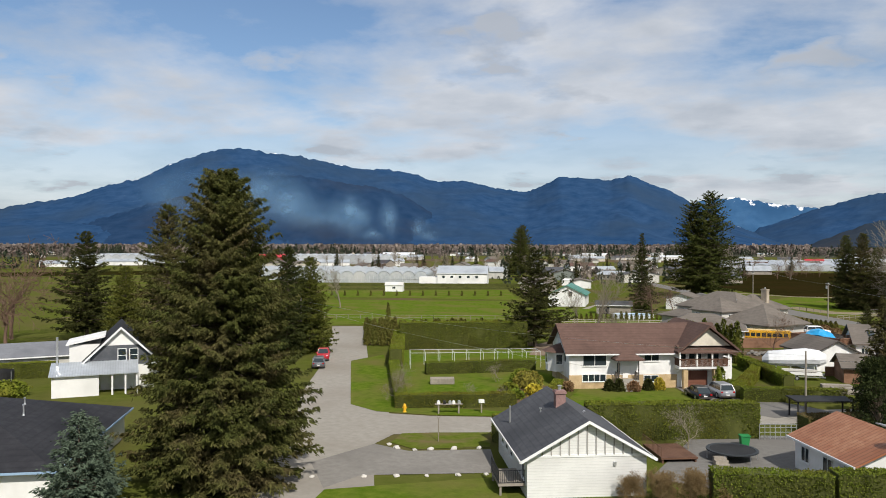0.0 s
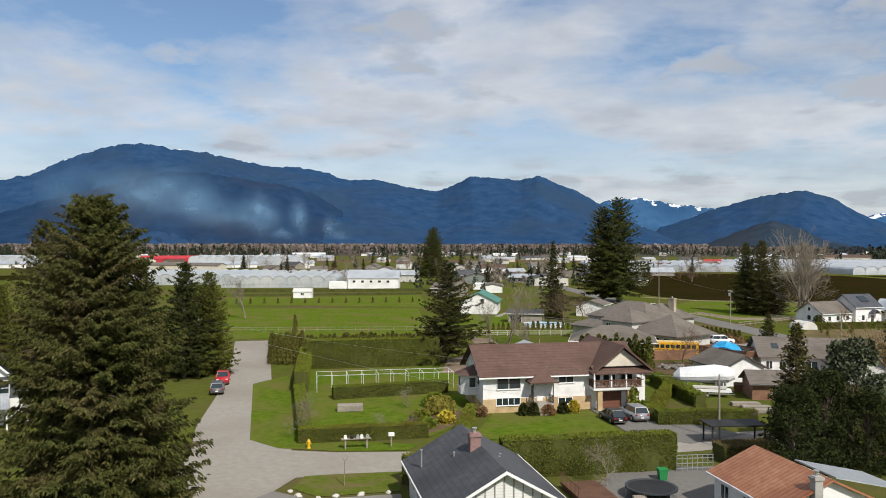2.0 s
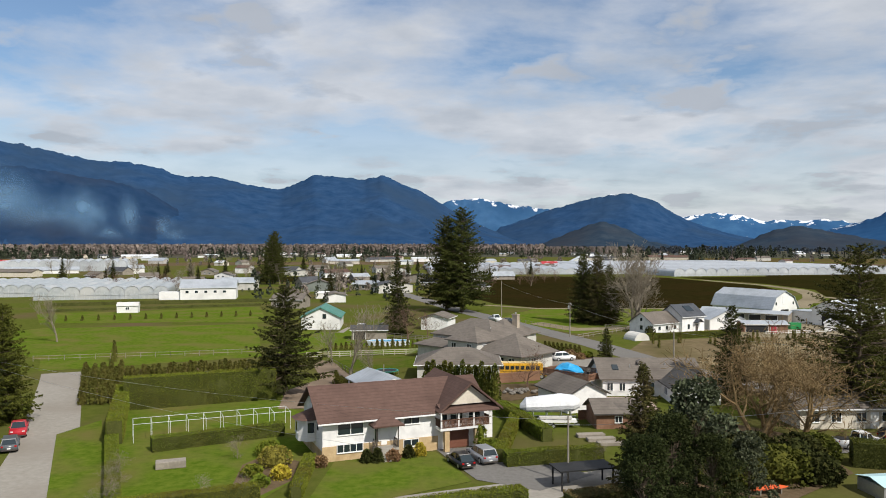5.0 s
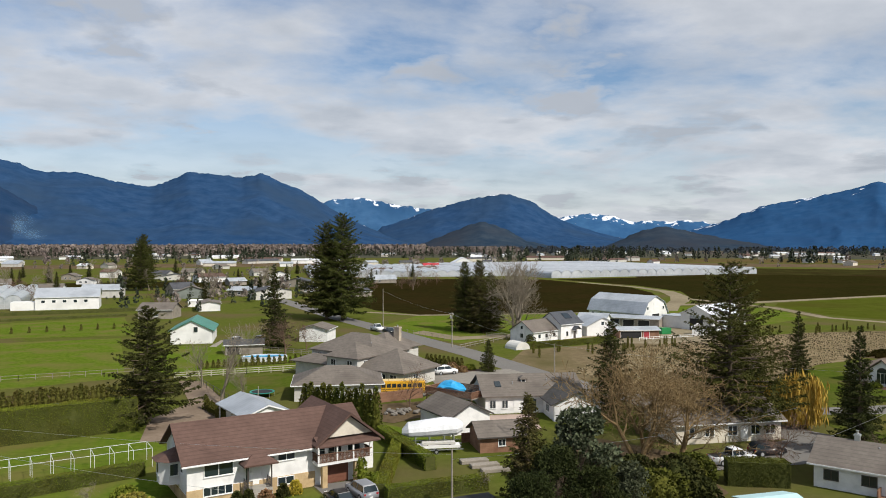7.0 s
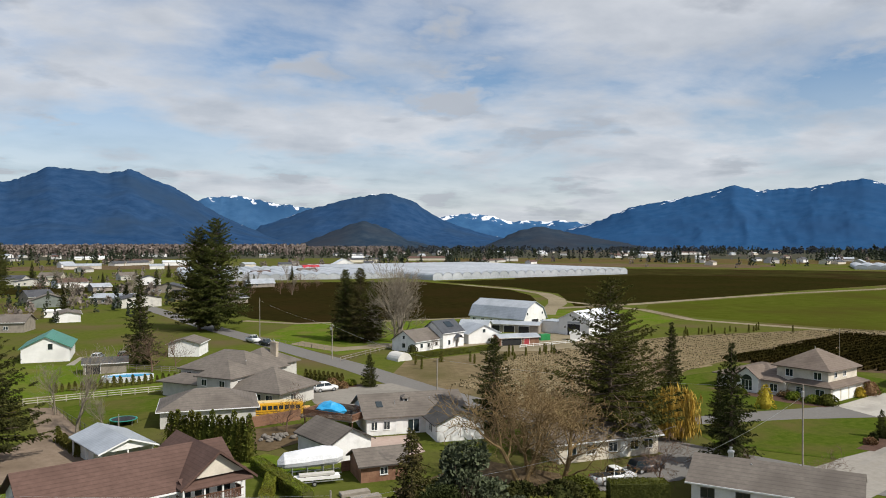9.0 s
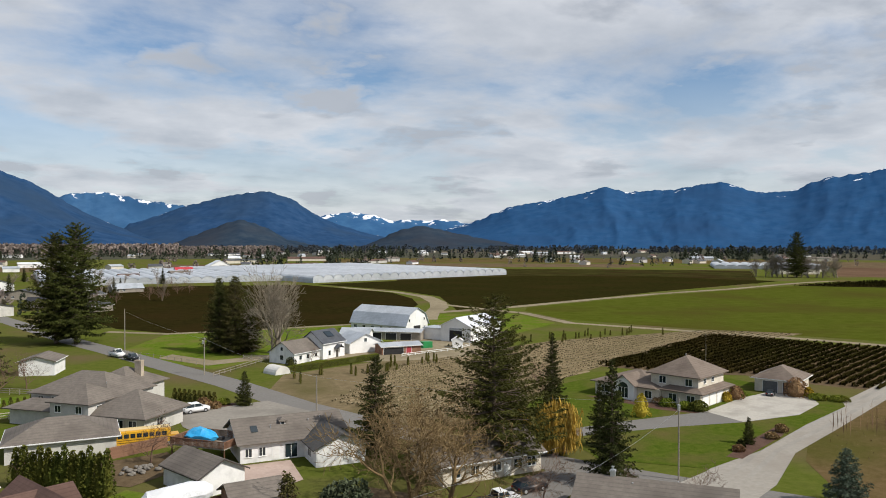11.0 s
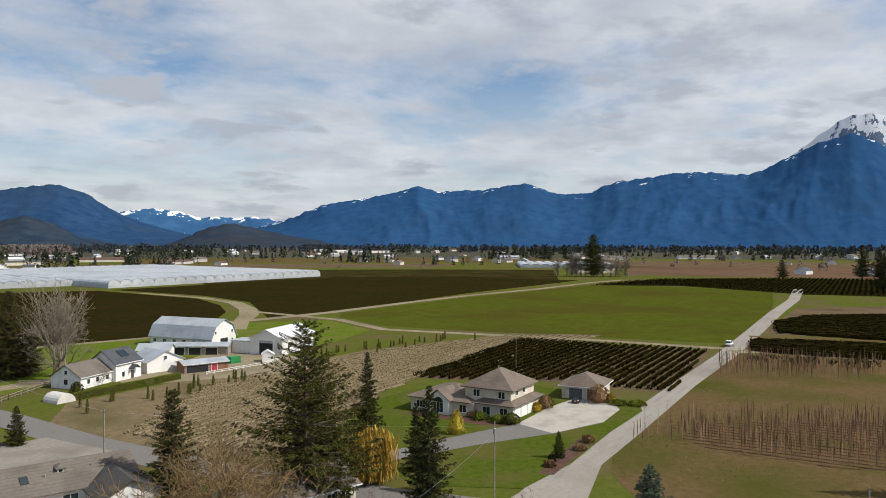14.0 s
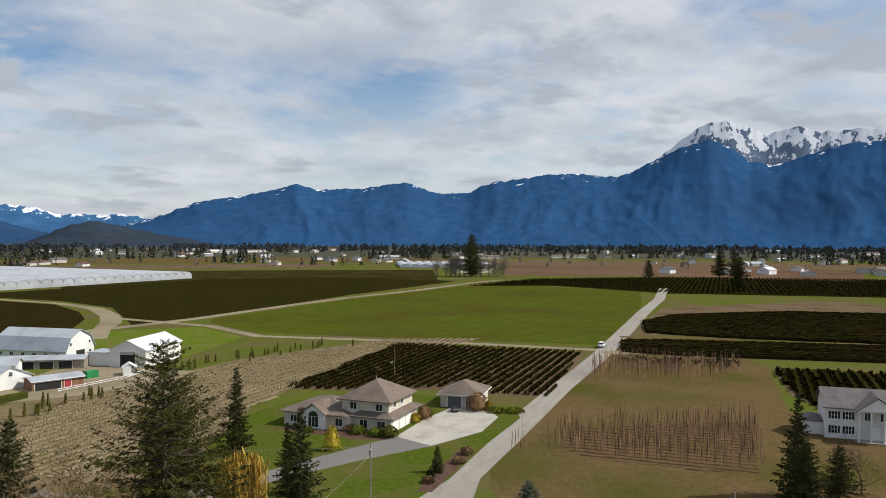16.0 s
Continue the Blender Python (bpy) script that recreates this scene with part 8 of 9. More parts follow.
wire("thin overhead cable across the gardens", (-74, 110, 9.0), (3.0, 92.0, 6.5), 1.2)
wire("thin overhead cable across the gardens", (-74, 110, 8.2), (-19.0, 90.0, 4.0), 0.8)
wire("thin overhead cable across the gardens", (3.0, 92, 6.0), (45.0, 104.0, 8.0), 0.8)
pole("wooden utility pole among the dark firs", 3.0, 92.0, 7.0, 0, False, r=0.12)
wire("thin overhead cable along the street", (66.6, 109.4, 10.6), (27.5, 160, 8.2), 0.8)
wire("thin overhead cable along the street", (27.5, 160, 8.2), (12.2, 218, 8.8), 0.8)
wire("thin overhead cable along the street", (12.2, 218, 8.8), (-6.8, 268, 11.8), 0.8)
wire("service cable down to the lawn", (66.6, 109.4, 9.6), (46, 104, 3.6), 0.6)

# ---- fences, garden frame ----
def fence(label, pts, h, rails, step, material, r=0.06, name="fence", rail_h=0.12):
    ob = thing(name, label, "fence", pose(0, 0, 0))
    for (x0, y0), (x1, y1) in zip(pts, pts[1:]):
        L = math.dist((x0, y0), (x1, y1))
        n = max(1, round(L / step))
        for i in range(n + 1):
            f = i / n
            add_box("post", ob, material, (x0 + (x1 - x0) * f - r, y0 + (y1 - y0) * f - r, 0, x0 + (x1 - x0) * f + r, y0 + (y1 - y0) * f + r, h))
        for k in range(rails):
            z = h * (k + 1) / rails - 0.08
            bm = B()
            d = Vector((x1 - x0, y1 - y0, 0)).normalized()
            s = Vector((-d.y, d.x, 0)) * 0.03
            a, c = Vector((x0, y0, z - rail_h / 2)), Vector((x1, y1, z - rail_h / 2))
            extrude_poly(bm, [a + s, c + s, c - s, a - s], (0, 0, rail_h))
            part("rail", bm, material, ob)
    return ob


fence("cream three-rail paddock fence", [(-47.5, 174.5), (-34, 179.5), (-19.5, 184.2), (-8, 190)], 1.3, 3, 2.6, mat("cream_fence_paint", (0.42, 0.38, 0.31), (0.50, 0.46, 0.38), 3, 0.7, 0.1), 0.07)
fence("thin pale pasture rail fence", [(-104, 165), (-78, 174), (-58, 181.5)], 1.2, 2, 3.2, GREYWOOD, 0.04, rail_h=0.06)
fence("thin wire garden fence", [(-42, 170.5), (-29.5, 147.5)], 1.2, 2, 2.4, DARKTRIM, 0.04, rail_h=0.03)
fence("wooden rail fence along the farm lane", [(14, 214), (20, 222), (30.5, 236)], 1.2, 2, 2.6, GREYWOOD)
fence("wooden rail fence behind the farmhouse", [(24, 240), (32, 236)], 1.2, 3, 2.2, GREYWOOD)
fence("low post fence along the green field", [(-6, 262), (8, 241), (13, 232)], 1.0, 1, 3.0, GREYWOOD, rail_h=0.05)
fence("white board fence by the farmyard", [(66, 228.5), (84, 234.5), (92, 241)], 0.9, 2, 2.4, WHITE)
fence("wooden paddock fence behind the sheds", [(-38, 214), (-22, 205), (-19, 196)], 1.3, 3, 2.4, GREYWOOD)
g_ = thing("gate", "grey metal bar gate across the lane", "gate", pose(-1.4, 78.3, 0, 0, 0, 24))
for zz in (0.3, 0.75, 1.2, 1.5):
    add_box("bar", g_, METAL, (0, -0.03, zz, 3.6, 0.03, zz + 0.05))
for i in range(8):
    add_box("upright", g_, METAL, (i * 0.5, -0.03, 0.12, i * 0.5 + 0.05, 0.03, 1.55))
pf = thing("board_fence", "red-brown cedar board fence in front of the bus", "fence", pose(-6.6, 147.6, 0, 0, 0, 28))
board = B()
box(board, 0, -0.02, 0, 0.3, 0.02, 1.8)
board_me = mesh_of("board", board, FENCEWOOD)
for i in range(32):
    o = part("board", board_me, FENCEWOOD, pf)
    o.location = (i * 0.31, 0, 0.02)
for zz in (0.4, 1.4):
    add_box("rail", pf, FENCEWOOD, (0, 0.02, zz, 9.9, 0.07, zz + 0.1))
pf = thing("board_fence", "low dark-red fence beside the boats", "fence", pose(6.4, 121.0, 0, 0, 0, 18))
for i in range(24):
    o = part("board", board_me, FENCEWOOD, pf)
    o.location = (i * 0.31, 0, 0.02)
    o.scale = (1, 1, 0.75)

tr_ = thing("garden_frame", "white tubular frame of an uncovered garden tunnel", "frame", pose(-49.8, 102.8, 0.05, 0, 0, 28))
FR = mat("white_tube", (0.70, 0.71, 0.70), (0.78, 0.79, 0.78), 2, 0.5, 0)
L_, D_, H_ = 19.6, 3.6, 2.35
for i in range(10):
    x_ = L_ * i / 9
    for y_ in (0, D_):
        bm = B()
        tube(bm, (x_, y_, 0), (x_, y_, H_), 0.03)
        part("post", bm, FR, tr_)
    bm = B()
    tube(bm, (x_, 0, H_), (x_, D_, H_), 0.028)
    part("cross_tube", bm, FR, tr_)
for y_ in (0, D_):
    for zz in (H_,):
        bm = B()
        tube(bm, (0, y_, zz), (L_, y_, zz), 0.028)
        part("rail", bm, FR, tr_)
bm = B()
box(bm, -1.6, -0.7, 0, 1.6, 0.7, 0.8)
bmesh.ops.bevel(bm, geom=bm.edges[:], offset=0.05, segments=1, affect="EDGES")
single("planter_box", bm, GREYWOOD, "grey timber raised planter in the lawn", "planter", m=pose(-40.6, 93.4, 0.05, 0, 0, 25))
for i in range(3):
    bm = B()
    box(bm, -1.8, -0.6, 0, 1.8, 0.6, 0.45)
    bmesh.ops.bevel(bm, geom=bm.edges[:], offset=0.04, segments=1, affect="EDGES")
    single("raised_bed", bm, GREYWOOD, "weathered timber raised vegetable bed", "planter", "raised vegetable beds", m=pose(7.2 + i * 1.1, 111.5 - i * 1.9, 0, 0, 0, 12))
bm = B()
extrude_poly(bm, [(2.2 * math.cos(a), -2.6, 2.0 * math.sin(a)) for a in np.linspace(0, math.pi, 11)], (0, 5.2, 0))
single("hoop_hut", bm, mat("pale_canvas", (0.60, 0.58, 0.53), (0.68, 0.66, 0.61), 2, 0.6, 0.3), "pale canvas hoop hut beside the hedge", "hut", m=pose(29.0, 214.2, 0, 0, 0, 25))
bb = thing("wheelie_bin", "green plastic waste bin beside the hedge", "bin", pose(-2.6, 75.3, 0, 0, 0, 20))
bm = B()
solid(bm, [(-0.3, -0.3, 0), (0.3, -0.3, 0), (0.3, 0.3, 0), (-0.3, 0.3, 0), (-0.4, -0.4, 1.0), (0.4, -0.4, 1.0), (0.4, 0.4, 1.0), (-0.4, 0.4, 1.0)], [(3, 2, 1, 0), (4, 5, 6, 7), (0, 1, 5, 4), (1, 2, 6, 5), (2, 3, 7, 6), (3, 0, 4, 7)])
part("body", bm, mat("green_plastic", (0.02, 0.20, 0.06), (0.03, 0.25, 0.08), 2, 0.5, 0), bb)
add_box("lid", bb, MATS["green_plastic"], (-0.44, -0.46, 1.0, 0.44, 0.44, 1.08))
sk = thing("skip", "green steel waste skip in the farmyard", "skip", pose(78.5, 243.0, 0, 0, 0, 10))
add_box("body", sk, MATS["green_plastic"], (-1.6, -1.0, 0, 1.6, 1.0, 1.9))
gz = thing("pergola", "dark flat-roofed shelter beside the lane", "shelter", pose(2.2, 89.0, 0, 0, 0, 20))
for xx in (0, 5.6):
    for yy in (0, 2.4):
        add_box("post", gz, BLACK, (xx - 0.07, yy - 0.07, 0, xx + 0.07, yy + 0.07, 2.0))
add_box("roof", gz, BLACK, (-0.3, -0.3, 2.0, 5.9, 2.7, 2.14))
wp = thing("wooden_platform", "brown timber platform with steps in the yard", "deck", pose(-8.8, 66.5, 0, 0, 0, 28))
add_box("floor", wp, DARKWOOD, (0, 0, 0.35, 3.2, 4.6, 0.5), (0.1, 0.1, 0, 0.25, 4.5, 0.35), (2.95, 0.1, 0, 3.1, 4.5, 0.35))
bm = B()
rail_fence(bm, (0, 0, 0.45), (0, 4.6, 0.45), 0.95, 0.3)
part("rail", bm, DARKWOOD, wp)
ld = thing("steps", "small grey timber steps beside the trampoline", "steps", pose(-4.4, 67.2, 0, 0, 0, 28))
for i in range(3):
    add_box("tread", ld, GREYWOOD, (0, i * 0.3, 0, 1.1, i * 0.3 + 0.3, 0.25 * (i + 1)))
kt = thing("kayak", "upturned red-orange kayak behind the hedge", "boat", pose(22.6, 90.1, 0, 0, 0, 20))
bm = B()
rings = [[bm.verts.new((x_, w_ * math.cos(a), 0.6 + h_ * math.sin(a))) for a in np.linspace(0, math.pi, 7)] for x_, w_, h_ in ((-2.2, 0.05, 0.05), (-1.2, 0.36, 0.3), (0, 0.42, 0.36), (1.2, 0.36, 0.3), (2.2, 0.05, 0.05))]
for ra, rb in zip(rings, rings[1:]):
    for i in range(6):
        bm.faces.new((ra[i], ra[i + 1], rb[i + 1], rb[i]))
part("hull", bm, mat("orange_hull", (0.6, 0.08, 0.02), (0.68, 0.12, 0.03), 2, 0.4, 0), kt)
for xx in (-1.2, 1.2):
    add_box("trestle", kt, GREYWOOD, (xx - 0.05, -0.35, 0, xx + 0.05, 0.35, 0.68))

# ---- smoke over the far woods ----
sm = bpy.data.materials.new("smoke")
sm.use_nodes = True
nt = sm.node_tree
nt.nodes.clear()


def snode(kind, **kw):
    n = nt.nodes.new(kind)
    for k, val in kw.items():
        n.inputs[k].default_value = val
    return n


def smath(op, a, b):
    n = nt.nodes.new("ShaderNodeMath")
    n.operation = op
    n.use_clamp = True
    for i, s in enumerate((a, b)):
        if isinstance(s, (int, float)):
            n.inputs[i].default_value = s
        else:
            nt.links.new(s, n.inputs[i])
    return n.outputs[0]


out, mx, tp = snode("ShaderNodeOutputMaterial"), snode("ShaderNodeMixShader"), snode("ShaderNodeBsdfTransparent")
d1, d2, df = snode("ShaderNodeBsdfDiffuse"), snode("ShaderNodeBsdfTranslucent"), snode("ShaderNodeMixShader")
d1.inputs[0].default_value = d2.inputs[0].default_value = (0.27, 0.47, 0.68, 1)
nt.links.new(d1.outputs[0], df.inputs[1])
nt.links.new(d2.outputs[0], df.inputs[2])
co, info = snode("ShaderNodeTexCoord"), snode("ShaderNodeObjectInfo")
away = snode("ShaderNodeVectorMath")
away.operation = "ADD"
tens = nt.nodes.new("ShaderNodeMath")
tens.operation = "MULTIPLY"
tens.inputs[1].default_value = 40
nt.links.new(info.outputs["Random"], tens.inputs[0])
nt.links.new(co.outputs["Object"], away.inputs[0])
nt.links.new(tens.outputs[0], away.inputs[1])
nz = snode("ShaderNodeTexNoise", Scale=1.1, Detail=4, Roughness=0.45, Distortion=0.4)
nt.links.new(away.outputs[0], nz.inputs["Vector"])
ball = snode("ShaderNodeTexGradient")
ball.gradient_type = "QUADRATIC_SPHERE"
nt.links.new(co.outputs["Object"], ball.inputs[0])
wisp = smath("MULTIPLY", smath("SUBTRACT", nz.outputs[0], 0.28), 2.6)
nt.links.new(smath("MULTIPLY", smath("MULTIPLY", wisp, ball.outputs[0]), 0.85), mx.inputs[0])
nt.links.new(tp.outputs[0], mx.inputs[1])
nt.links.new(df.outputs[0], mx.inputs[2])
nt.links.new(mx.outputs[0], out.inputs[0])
MATS["smoke"] = sm
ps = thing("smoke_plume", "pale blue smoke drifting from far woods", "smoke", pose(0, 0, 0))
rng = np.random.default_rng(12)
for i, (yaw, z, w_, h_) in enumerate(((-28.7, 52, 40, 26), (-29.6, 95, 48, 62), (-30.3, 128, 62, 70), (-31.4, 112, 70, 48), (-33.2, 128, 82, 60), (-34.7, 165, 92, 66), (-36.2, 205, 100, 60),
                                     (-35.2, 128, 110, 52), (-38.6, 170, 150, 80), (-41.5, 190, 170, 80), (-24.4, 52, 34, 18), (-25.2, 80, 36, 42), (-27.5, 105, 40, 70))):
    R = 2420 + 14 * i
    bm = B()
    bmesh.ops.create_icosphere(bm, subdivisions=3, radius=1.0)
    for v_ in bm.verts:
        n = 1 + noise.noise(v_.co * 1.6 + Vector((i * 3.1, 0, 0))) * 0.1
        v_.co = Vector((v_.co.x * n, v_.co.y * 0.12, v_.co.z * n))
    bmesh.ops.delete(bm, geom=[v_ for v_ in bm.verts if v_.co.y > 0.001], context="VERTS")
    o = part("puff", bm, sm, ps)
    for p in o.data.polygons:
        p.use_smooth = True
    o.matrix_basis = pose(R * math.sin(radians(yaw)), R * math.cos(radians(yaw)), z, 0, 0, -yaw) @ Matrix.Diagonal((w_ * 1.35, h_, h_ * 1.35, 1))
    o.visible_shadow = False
# ---- crops and saplings in rows ----
def inside(p, poly):
    x, y = p
    c = False
    for (x0, y0), (x1, y1) in zip(poly, poly[1:] + poly[:1]):
        if (y0 > y) != (y1 > y) and x < (x1 - x0) * (y - y0) / (y1 - y0) + x0:
            c = not c
    return c


def rows_in(poly, angle, gap, step, rng, jitter=0.12, skip=0.04):
    """Places along parallel rows inside a field."""
    d = np.array([math.cos(radians(angle)), math.sin(radians(angle))])
    s = np.array([-d[1], d[0]])
    P = np.array(poly)
    c = P.mean(0)
    a, b = (P - c) @ d, (P - c) @ s
    out = []
    for v in np.arange(b.min(), b.max(), gap):
        for u in np.arange(a.min(), a.max(), step):
            q = c + d * (u + rng.normal(0, jitter)) + s * (v + rng.normal(0, jitter * 0.6))
            if rng.random() > skip and inside(q, poly):
                out.append(q)
    return np.array(out)


def crop(name, label, places, height, size, per, material, seed, up=1.0, width=0.35, base=0.1):
    """Small plants as tufts of sprays, one object for the whole field."""
    rng = np.random.default_rng(seed)
    n = len(places)
    P = np.repeat(np.column_stack([places, np.full(n, base)]), per, 0)
    h = np.repeat(height * rng.uniform(0.7, 1.2, n), per)
    P[:, 2] += h * rng.uniform(0, 0.7, len(P))
    P[:, :2] += rng.normal(0, size * 0.2, (len(P), 2))
    D = rng.normal(0, 1, (len(P), 3))
    D[:, 2] = np.abs(D[:, 2]) * 0.6 + up
    D /= np.linalg.norm(D, axis=1)[:, None]
    v, f = sprays(P, D, size * rng.uniform(0.7, 1.3, len(P)), width, rng)
    ob = new(name, raw_mesh(name, v, f, material))
    return tagged(ob, label, "crop", "", "stuff")


def slab_rows(name, label, poly, angle, gap, width, height, material, seed, base=0.06, step=1.6, category="crop"):
    """Dense rows, each an uneven ridge of foliage or soil, as one object."""
    rng = np.random.default_rng(seed)
    d = np.array([math.cos(radians(angle)), math.sin(radians(angle))])
    s = np.array([-d[1], d[0]])
    P = np.array(poly)
    c = P.mean(0)
    a, b = (P - c) @ d, (P - c) @ s
    V, F = [], []
    for v in np.arange(b.min() + gap * 0.4, b.max(), gap):
        run = None
        for u in np.arange(a.min(), a.max(), step):
            q = c + d * u + s * v
            if not inside(q, poly) or rng.random() < 0.012:
                run = None
                continue
            h, w, k = height * rng.uniform(0.75, 1.12), width * rng.uniform(0.8, 1.1), rng.normal(0, width * 0.08)
            q = q + s * k
            l, r_ = q - s * w / 2, q + s * w / 2
            l2, r2 = q - s * w * 0.36, q + s * w * 0.36
            n = len(V)
            V += [(*l, base), (*l2, base + h), (*r2, base + h * rng.uniform(0.9, 1.08)), (*r_, base)]
            if run is not None:
                F += [(run + j, n + j, n + j + 1, run + j + 1) for j in range(3)]
            run = n
    me = bpy.data.meshes.new(name)
    me.from_pydata(V, [], F)
    me.materials.append(material)
    return tagged(new(name, me), label, category, "", "stuff")


rng = np.random.default_rng(3)
poly = [(108, 195), (180, 236), (211, 181), (148, 144.5), (140, 158), (137, 171), (122, 179)]
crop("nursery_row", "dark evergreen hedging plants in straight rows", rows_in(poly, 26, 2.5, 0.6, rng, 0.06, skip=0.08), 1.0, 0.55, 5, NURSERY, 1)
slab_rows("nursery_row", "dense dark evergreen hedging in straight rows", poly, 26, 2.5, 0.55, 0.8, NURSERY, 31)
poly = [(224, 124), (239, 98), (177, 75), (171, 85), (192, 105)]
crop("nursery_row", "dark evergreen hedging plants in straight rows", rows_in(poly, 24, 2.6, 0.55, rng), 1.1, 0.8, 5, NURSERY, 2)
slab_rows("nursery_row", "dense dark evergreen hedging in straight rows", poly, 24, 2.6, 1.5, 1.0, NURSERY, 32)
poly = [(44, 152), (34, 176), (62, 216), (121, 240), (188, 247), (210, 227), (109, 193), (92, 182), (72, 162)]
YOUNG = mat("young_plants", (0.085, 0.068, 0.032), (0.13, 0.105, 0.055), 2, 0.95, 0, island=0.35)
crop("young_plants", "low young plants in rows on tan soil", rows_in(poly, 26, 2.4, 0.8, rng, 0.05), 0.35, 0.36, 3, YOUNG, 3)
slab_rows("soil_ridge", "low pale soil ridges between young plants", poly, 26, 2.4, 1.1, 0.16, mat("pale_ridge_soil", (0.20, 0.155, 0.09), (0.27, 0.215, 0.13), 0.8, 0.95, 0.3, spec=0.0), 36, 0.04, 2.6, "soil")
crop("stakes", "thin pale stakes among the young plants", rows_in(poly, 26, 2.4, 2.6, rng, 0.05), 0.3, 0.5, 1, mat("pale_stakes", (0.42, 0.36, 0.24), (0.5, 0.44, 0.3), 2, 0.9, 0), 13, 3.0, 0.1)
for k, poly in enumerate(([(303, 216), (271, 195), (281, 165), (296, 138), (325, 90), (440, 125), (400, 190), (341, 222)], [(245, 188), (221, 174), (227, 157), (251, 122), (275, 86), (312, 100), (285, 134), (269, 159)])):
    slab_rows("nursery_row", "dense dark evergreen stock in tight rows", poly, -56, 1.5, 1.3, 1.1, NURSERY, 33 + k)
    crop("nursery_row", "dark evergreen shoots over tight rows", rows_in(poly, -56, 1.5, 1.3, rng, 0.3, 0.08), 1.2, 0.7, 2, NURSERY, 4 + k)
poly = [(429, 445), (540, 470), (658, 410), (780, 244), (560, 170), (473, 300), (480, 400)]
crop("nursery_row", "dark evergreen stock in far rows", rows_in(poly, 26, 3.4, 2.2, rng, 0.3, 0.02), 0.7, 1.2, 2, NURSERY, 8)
SAPTWIG = mat("sapling_twigs", (0.22, 0.12, 0.078), (0.30, 0.17, 0.115), 3, 0.95, 0, island=0.3)


def saplings(label, places, h, seed, material):
    rng = np.random.default_rng(seed)
    n = len(places)
    P, D, S = [], [], []
    for x, y in places:
        hh = h * rng.uniform(0.7, 1.25)
        P.append((x, y, 0.05))
        D.append((rng.normal(0, 0.03), rng.normal(0, 0.03), 1))
        S.append(hh)
        for _ in range(7):
            P.append((x, y, hh * rng.uniform(0.2, 0.8)))
            D.append((rng.normal(0, 0.42), rng.normal(0, 0.42), 1))
            S.append(hh * rng.uniform(0.14, 0.34))
    D = np.array(D)
    D /= np.linalg.norm(D, axis=1)[:, None]
    v, f = sprays(np.array(P), D, np.array(S), 0.021, rng, 0.0)
    return tagged(new("sapling_row", raw_mesh("sapling_row", v, f, material)), label, "saplings", "", "stuff")


SAPSOIL = mat("sapling_soil", (0.105, 0.062, 0.036), (0.15, 0.092, 0.056), 0.7, 0.95, 0.4, c3=(0.09, 0.062, 0.035), spec=0.0)
poly = [(116.5, 119), (113, 111), (116, 105), (118.5, 95), (127, 84), (148, 94), (160, 102), (141, 115), (126, 124)]
slab_rows("soil_ridge", "low dark soil ridges between sapling rows", poly, -64, 2.1, 0.8, 0.14, SAPSOIL, 35, 0.045, 2.2, "soil")
saplings("bare reddish-brown saplings in rows", rows_in(poly, -64, 2.1, 0.75, rng, 0.25, 0.2), 4.1, 5, SAPTWIG)
saplings("thin bare saplings beside the farm road", rows_in([(104, 121), (116, 126), (126, 124), (116, 112)], -64, 2.6, 1.6, rng, 0.3, 0.3), 3.6, 15, SAPTWIG)
poly = [(172, 150), (183, 139), (203, 124), (223, 133), (213, 148), (204, 163), (194, 164)]
saplings("tall bare reddish-brown saplings in rows", rows_in(poly, -56, 2.8, 0.9, rng, 0.3, 0.25), 4.8, 6, SAPTWIG)
crop("nursery_row", "dark conifer stock below the bare saplings", rows_in([(200, 160), (205, 164), (225, 135), (219, 131)], -56, 2.6, 1.3, rng, 0.3, 0.3), 2.2, 1.2, 6, FIR, 16)
crop("grass_tufts", "rough tufts of dead grass in the paddock", rows_in([(96, 100), (101, 118), (158, 145), (186, 112), (124, 79)], 10, 1.7, 1.7, rng, 0.8, 0.3), 0.05, 0.22, 1, mat("dead_grass", (0.20, 0.15, 0.075), (0.27, 0.205, 0.11), 2, 0.95, 0, island=0.3), 17, 0.4)

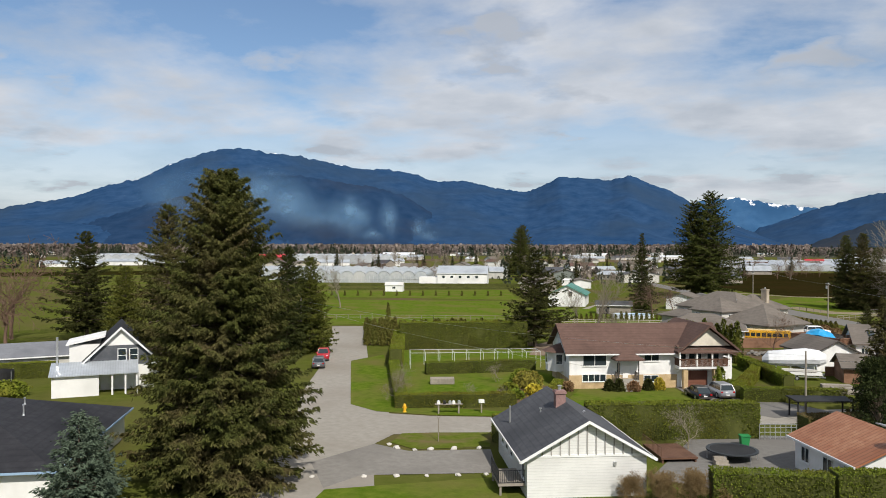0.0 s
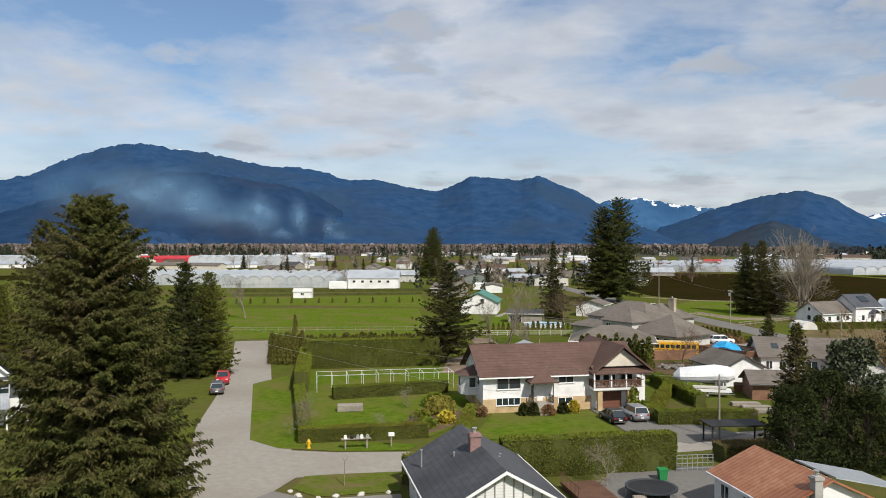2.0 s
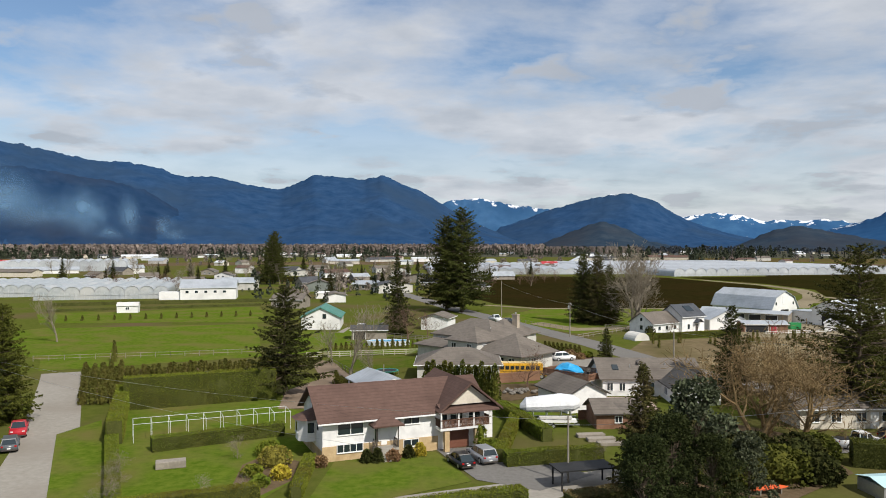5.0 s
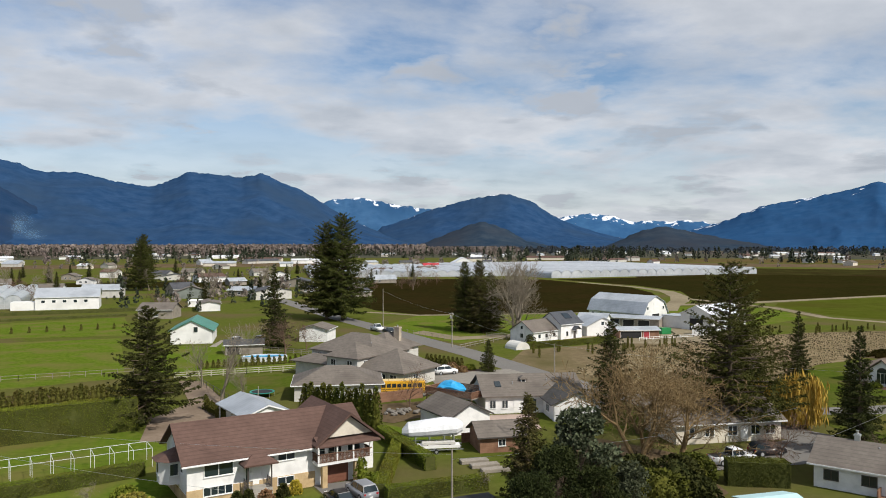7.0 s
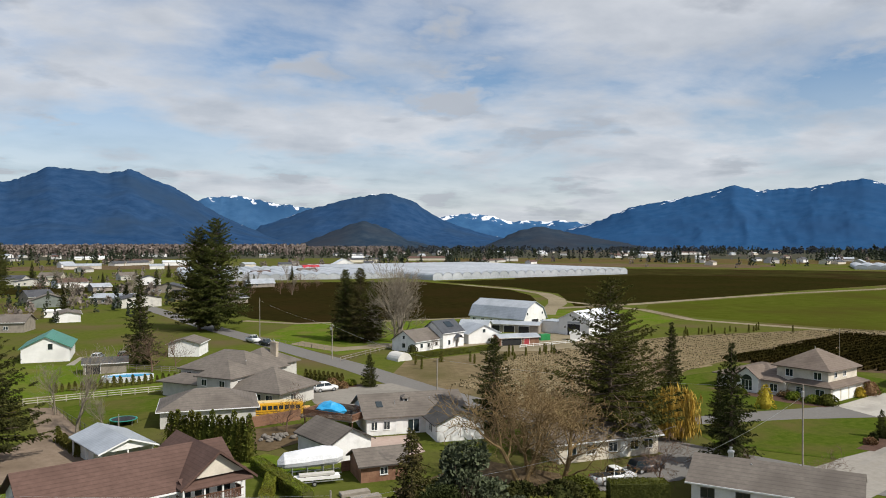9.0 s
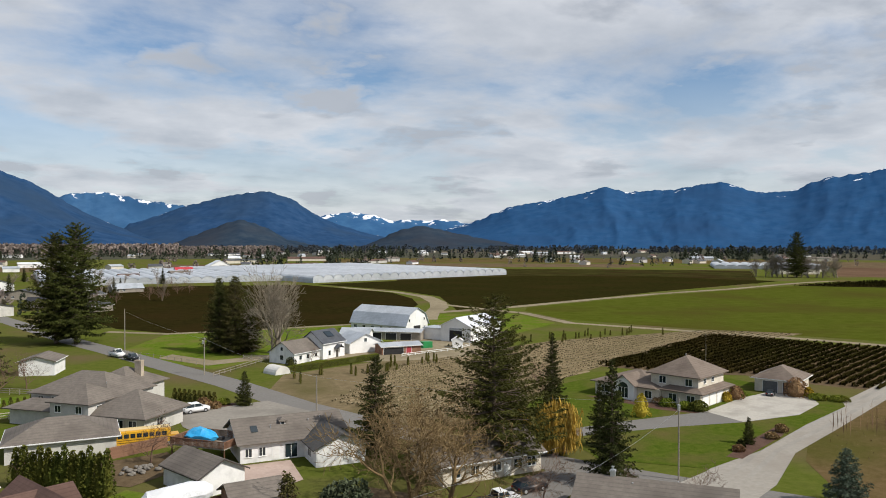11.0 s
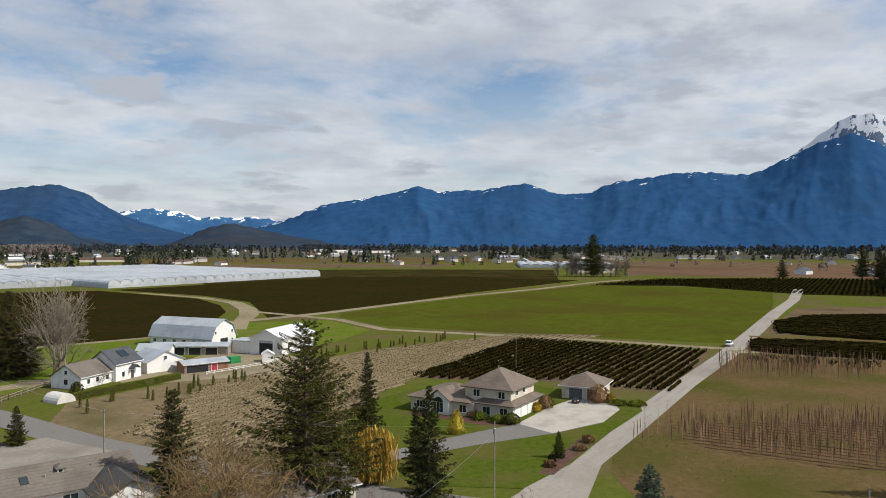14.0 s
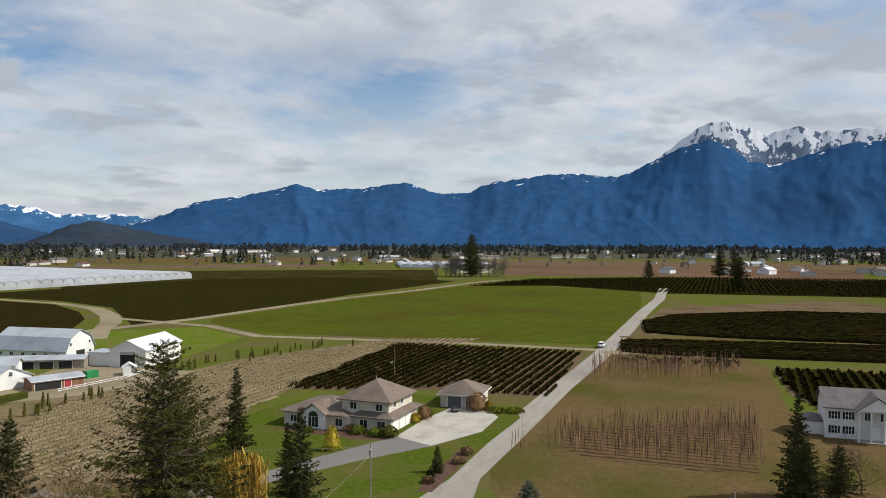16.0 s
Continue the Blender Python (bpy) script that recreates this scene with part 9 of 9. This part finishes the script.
# young columnar cedars: one plant, set out in rows
young = bush("young_cedar", "young columnar cedar in a nursery row", -69, 124, 0.46, 2.3, mat("young_cedar_leaves", (0.085, 0.085, 0.018), (0.14, 0.13, 0.032), 1.5, 0.85, 0, island=0.25, spec=0.06), 90, 220, 0.24, 0.75, "rows of young cedars", "tree")
rng = np.random.default_rng(6)
for i in range(5):
    for j in range(20):
        f = j / 19
        if i == 0 and j == 0:
            continue
        x_, y_ = -69 - 15 * f + i * 1.5 + rng.normal(0, 0.12), 124 + 27 * f + i * 0.3 + rng.normal(0, 0.12)
        copy_thing(young, pose(x_, y_, 0.03, 0, 0, rng.uniform(0, 360)) @ Matrix.Scale(rng.uniform(0.8, 1.15), 4))
for j in range(44):
    f = j / 43
    copy_thing(young, pose(-78 + 34 * f, 141.5 + 19 * f + rng.normal(0, 0.2), 0.03, 0, 0, rng.uniform(0, 360)) @ Matrix.Scale(rng.uniform(0.9, 1.3), 4))
for j in range(22):
    f = j / 21
    copy_thing(young, pose(-45 + 24 * f, 186 + 9 * f + rng.normal(0, 0.2), 0.03) @ Matrix.Scale(rng.uniform(0.7, 1.0), 4))
for j in range(10):
    f = j / 9
    copy_thing(young, pose(-34 + 5 * f, 145 - 9 * f, 0.03) @ Matrix.Scale(rng.uniform(0.7, 1.1), 4))
for j in range(22):
    f = rng.uniform(0, 1)
    copy_thing(young, pose(31 + 42 * f, 203 + 18 * f + rng.uniform(-7, 2), 0.05) @ Matrix.Diagonal((0.6, 0.6, rng.uniform(0.7, 1.3), 1)))
for j in range(26):
    f = j / 25
    copy_thing(young, pose(100 + 60 * f + rng.normal(0, 3), 240 + 10 * f + rng.normal(0, 3), 0.05) @ Matrix.Diagonal((0.6, 0.6, rng.uniform(0.7, 1.2), 1)))
copy_thing(young, pose(-86.5, 166, 0.03) @ Matrix.Diagonal((1.1, 1.1, 1.9, 1)))
for j in range(9):
    copy_thing(young, pose(4.5 + j * 0.9, 190 - j * 0.9, 0.05) @ Matrix.Scale(1.0, 4))
for j in range(14):
    copy_thing(young, pose(-150 + j * 4.4, 243 + j * 1.9, 0.05) @ Matrix.Scale(0.8, 4))
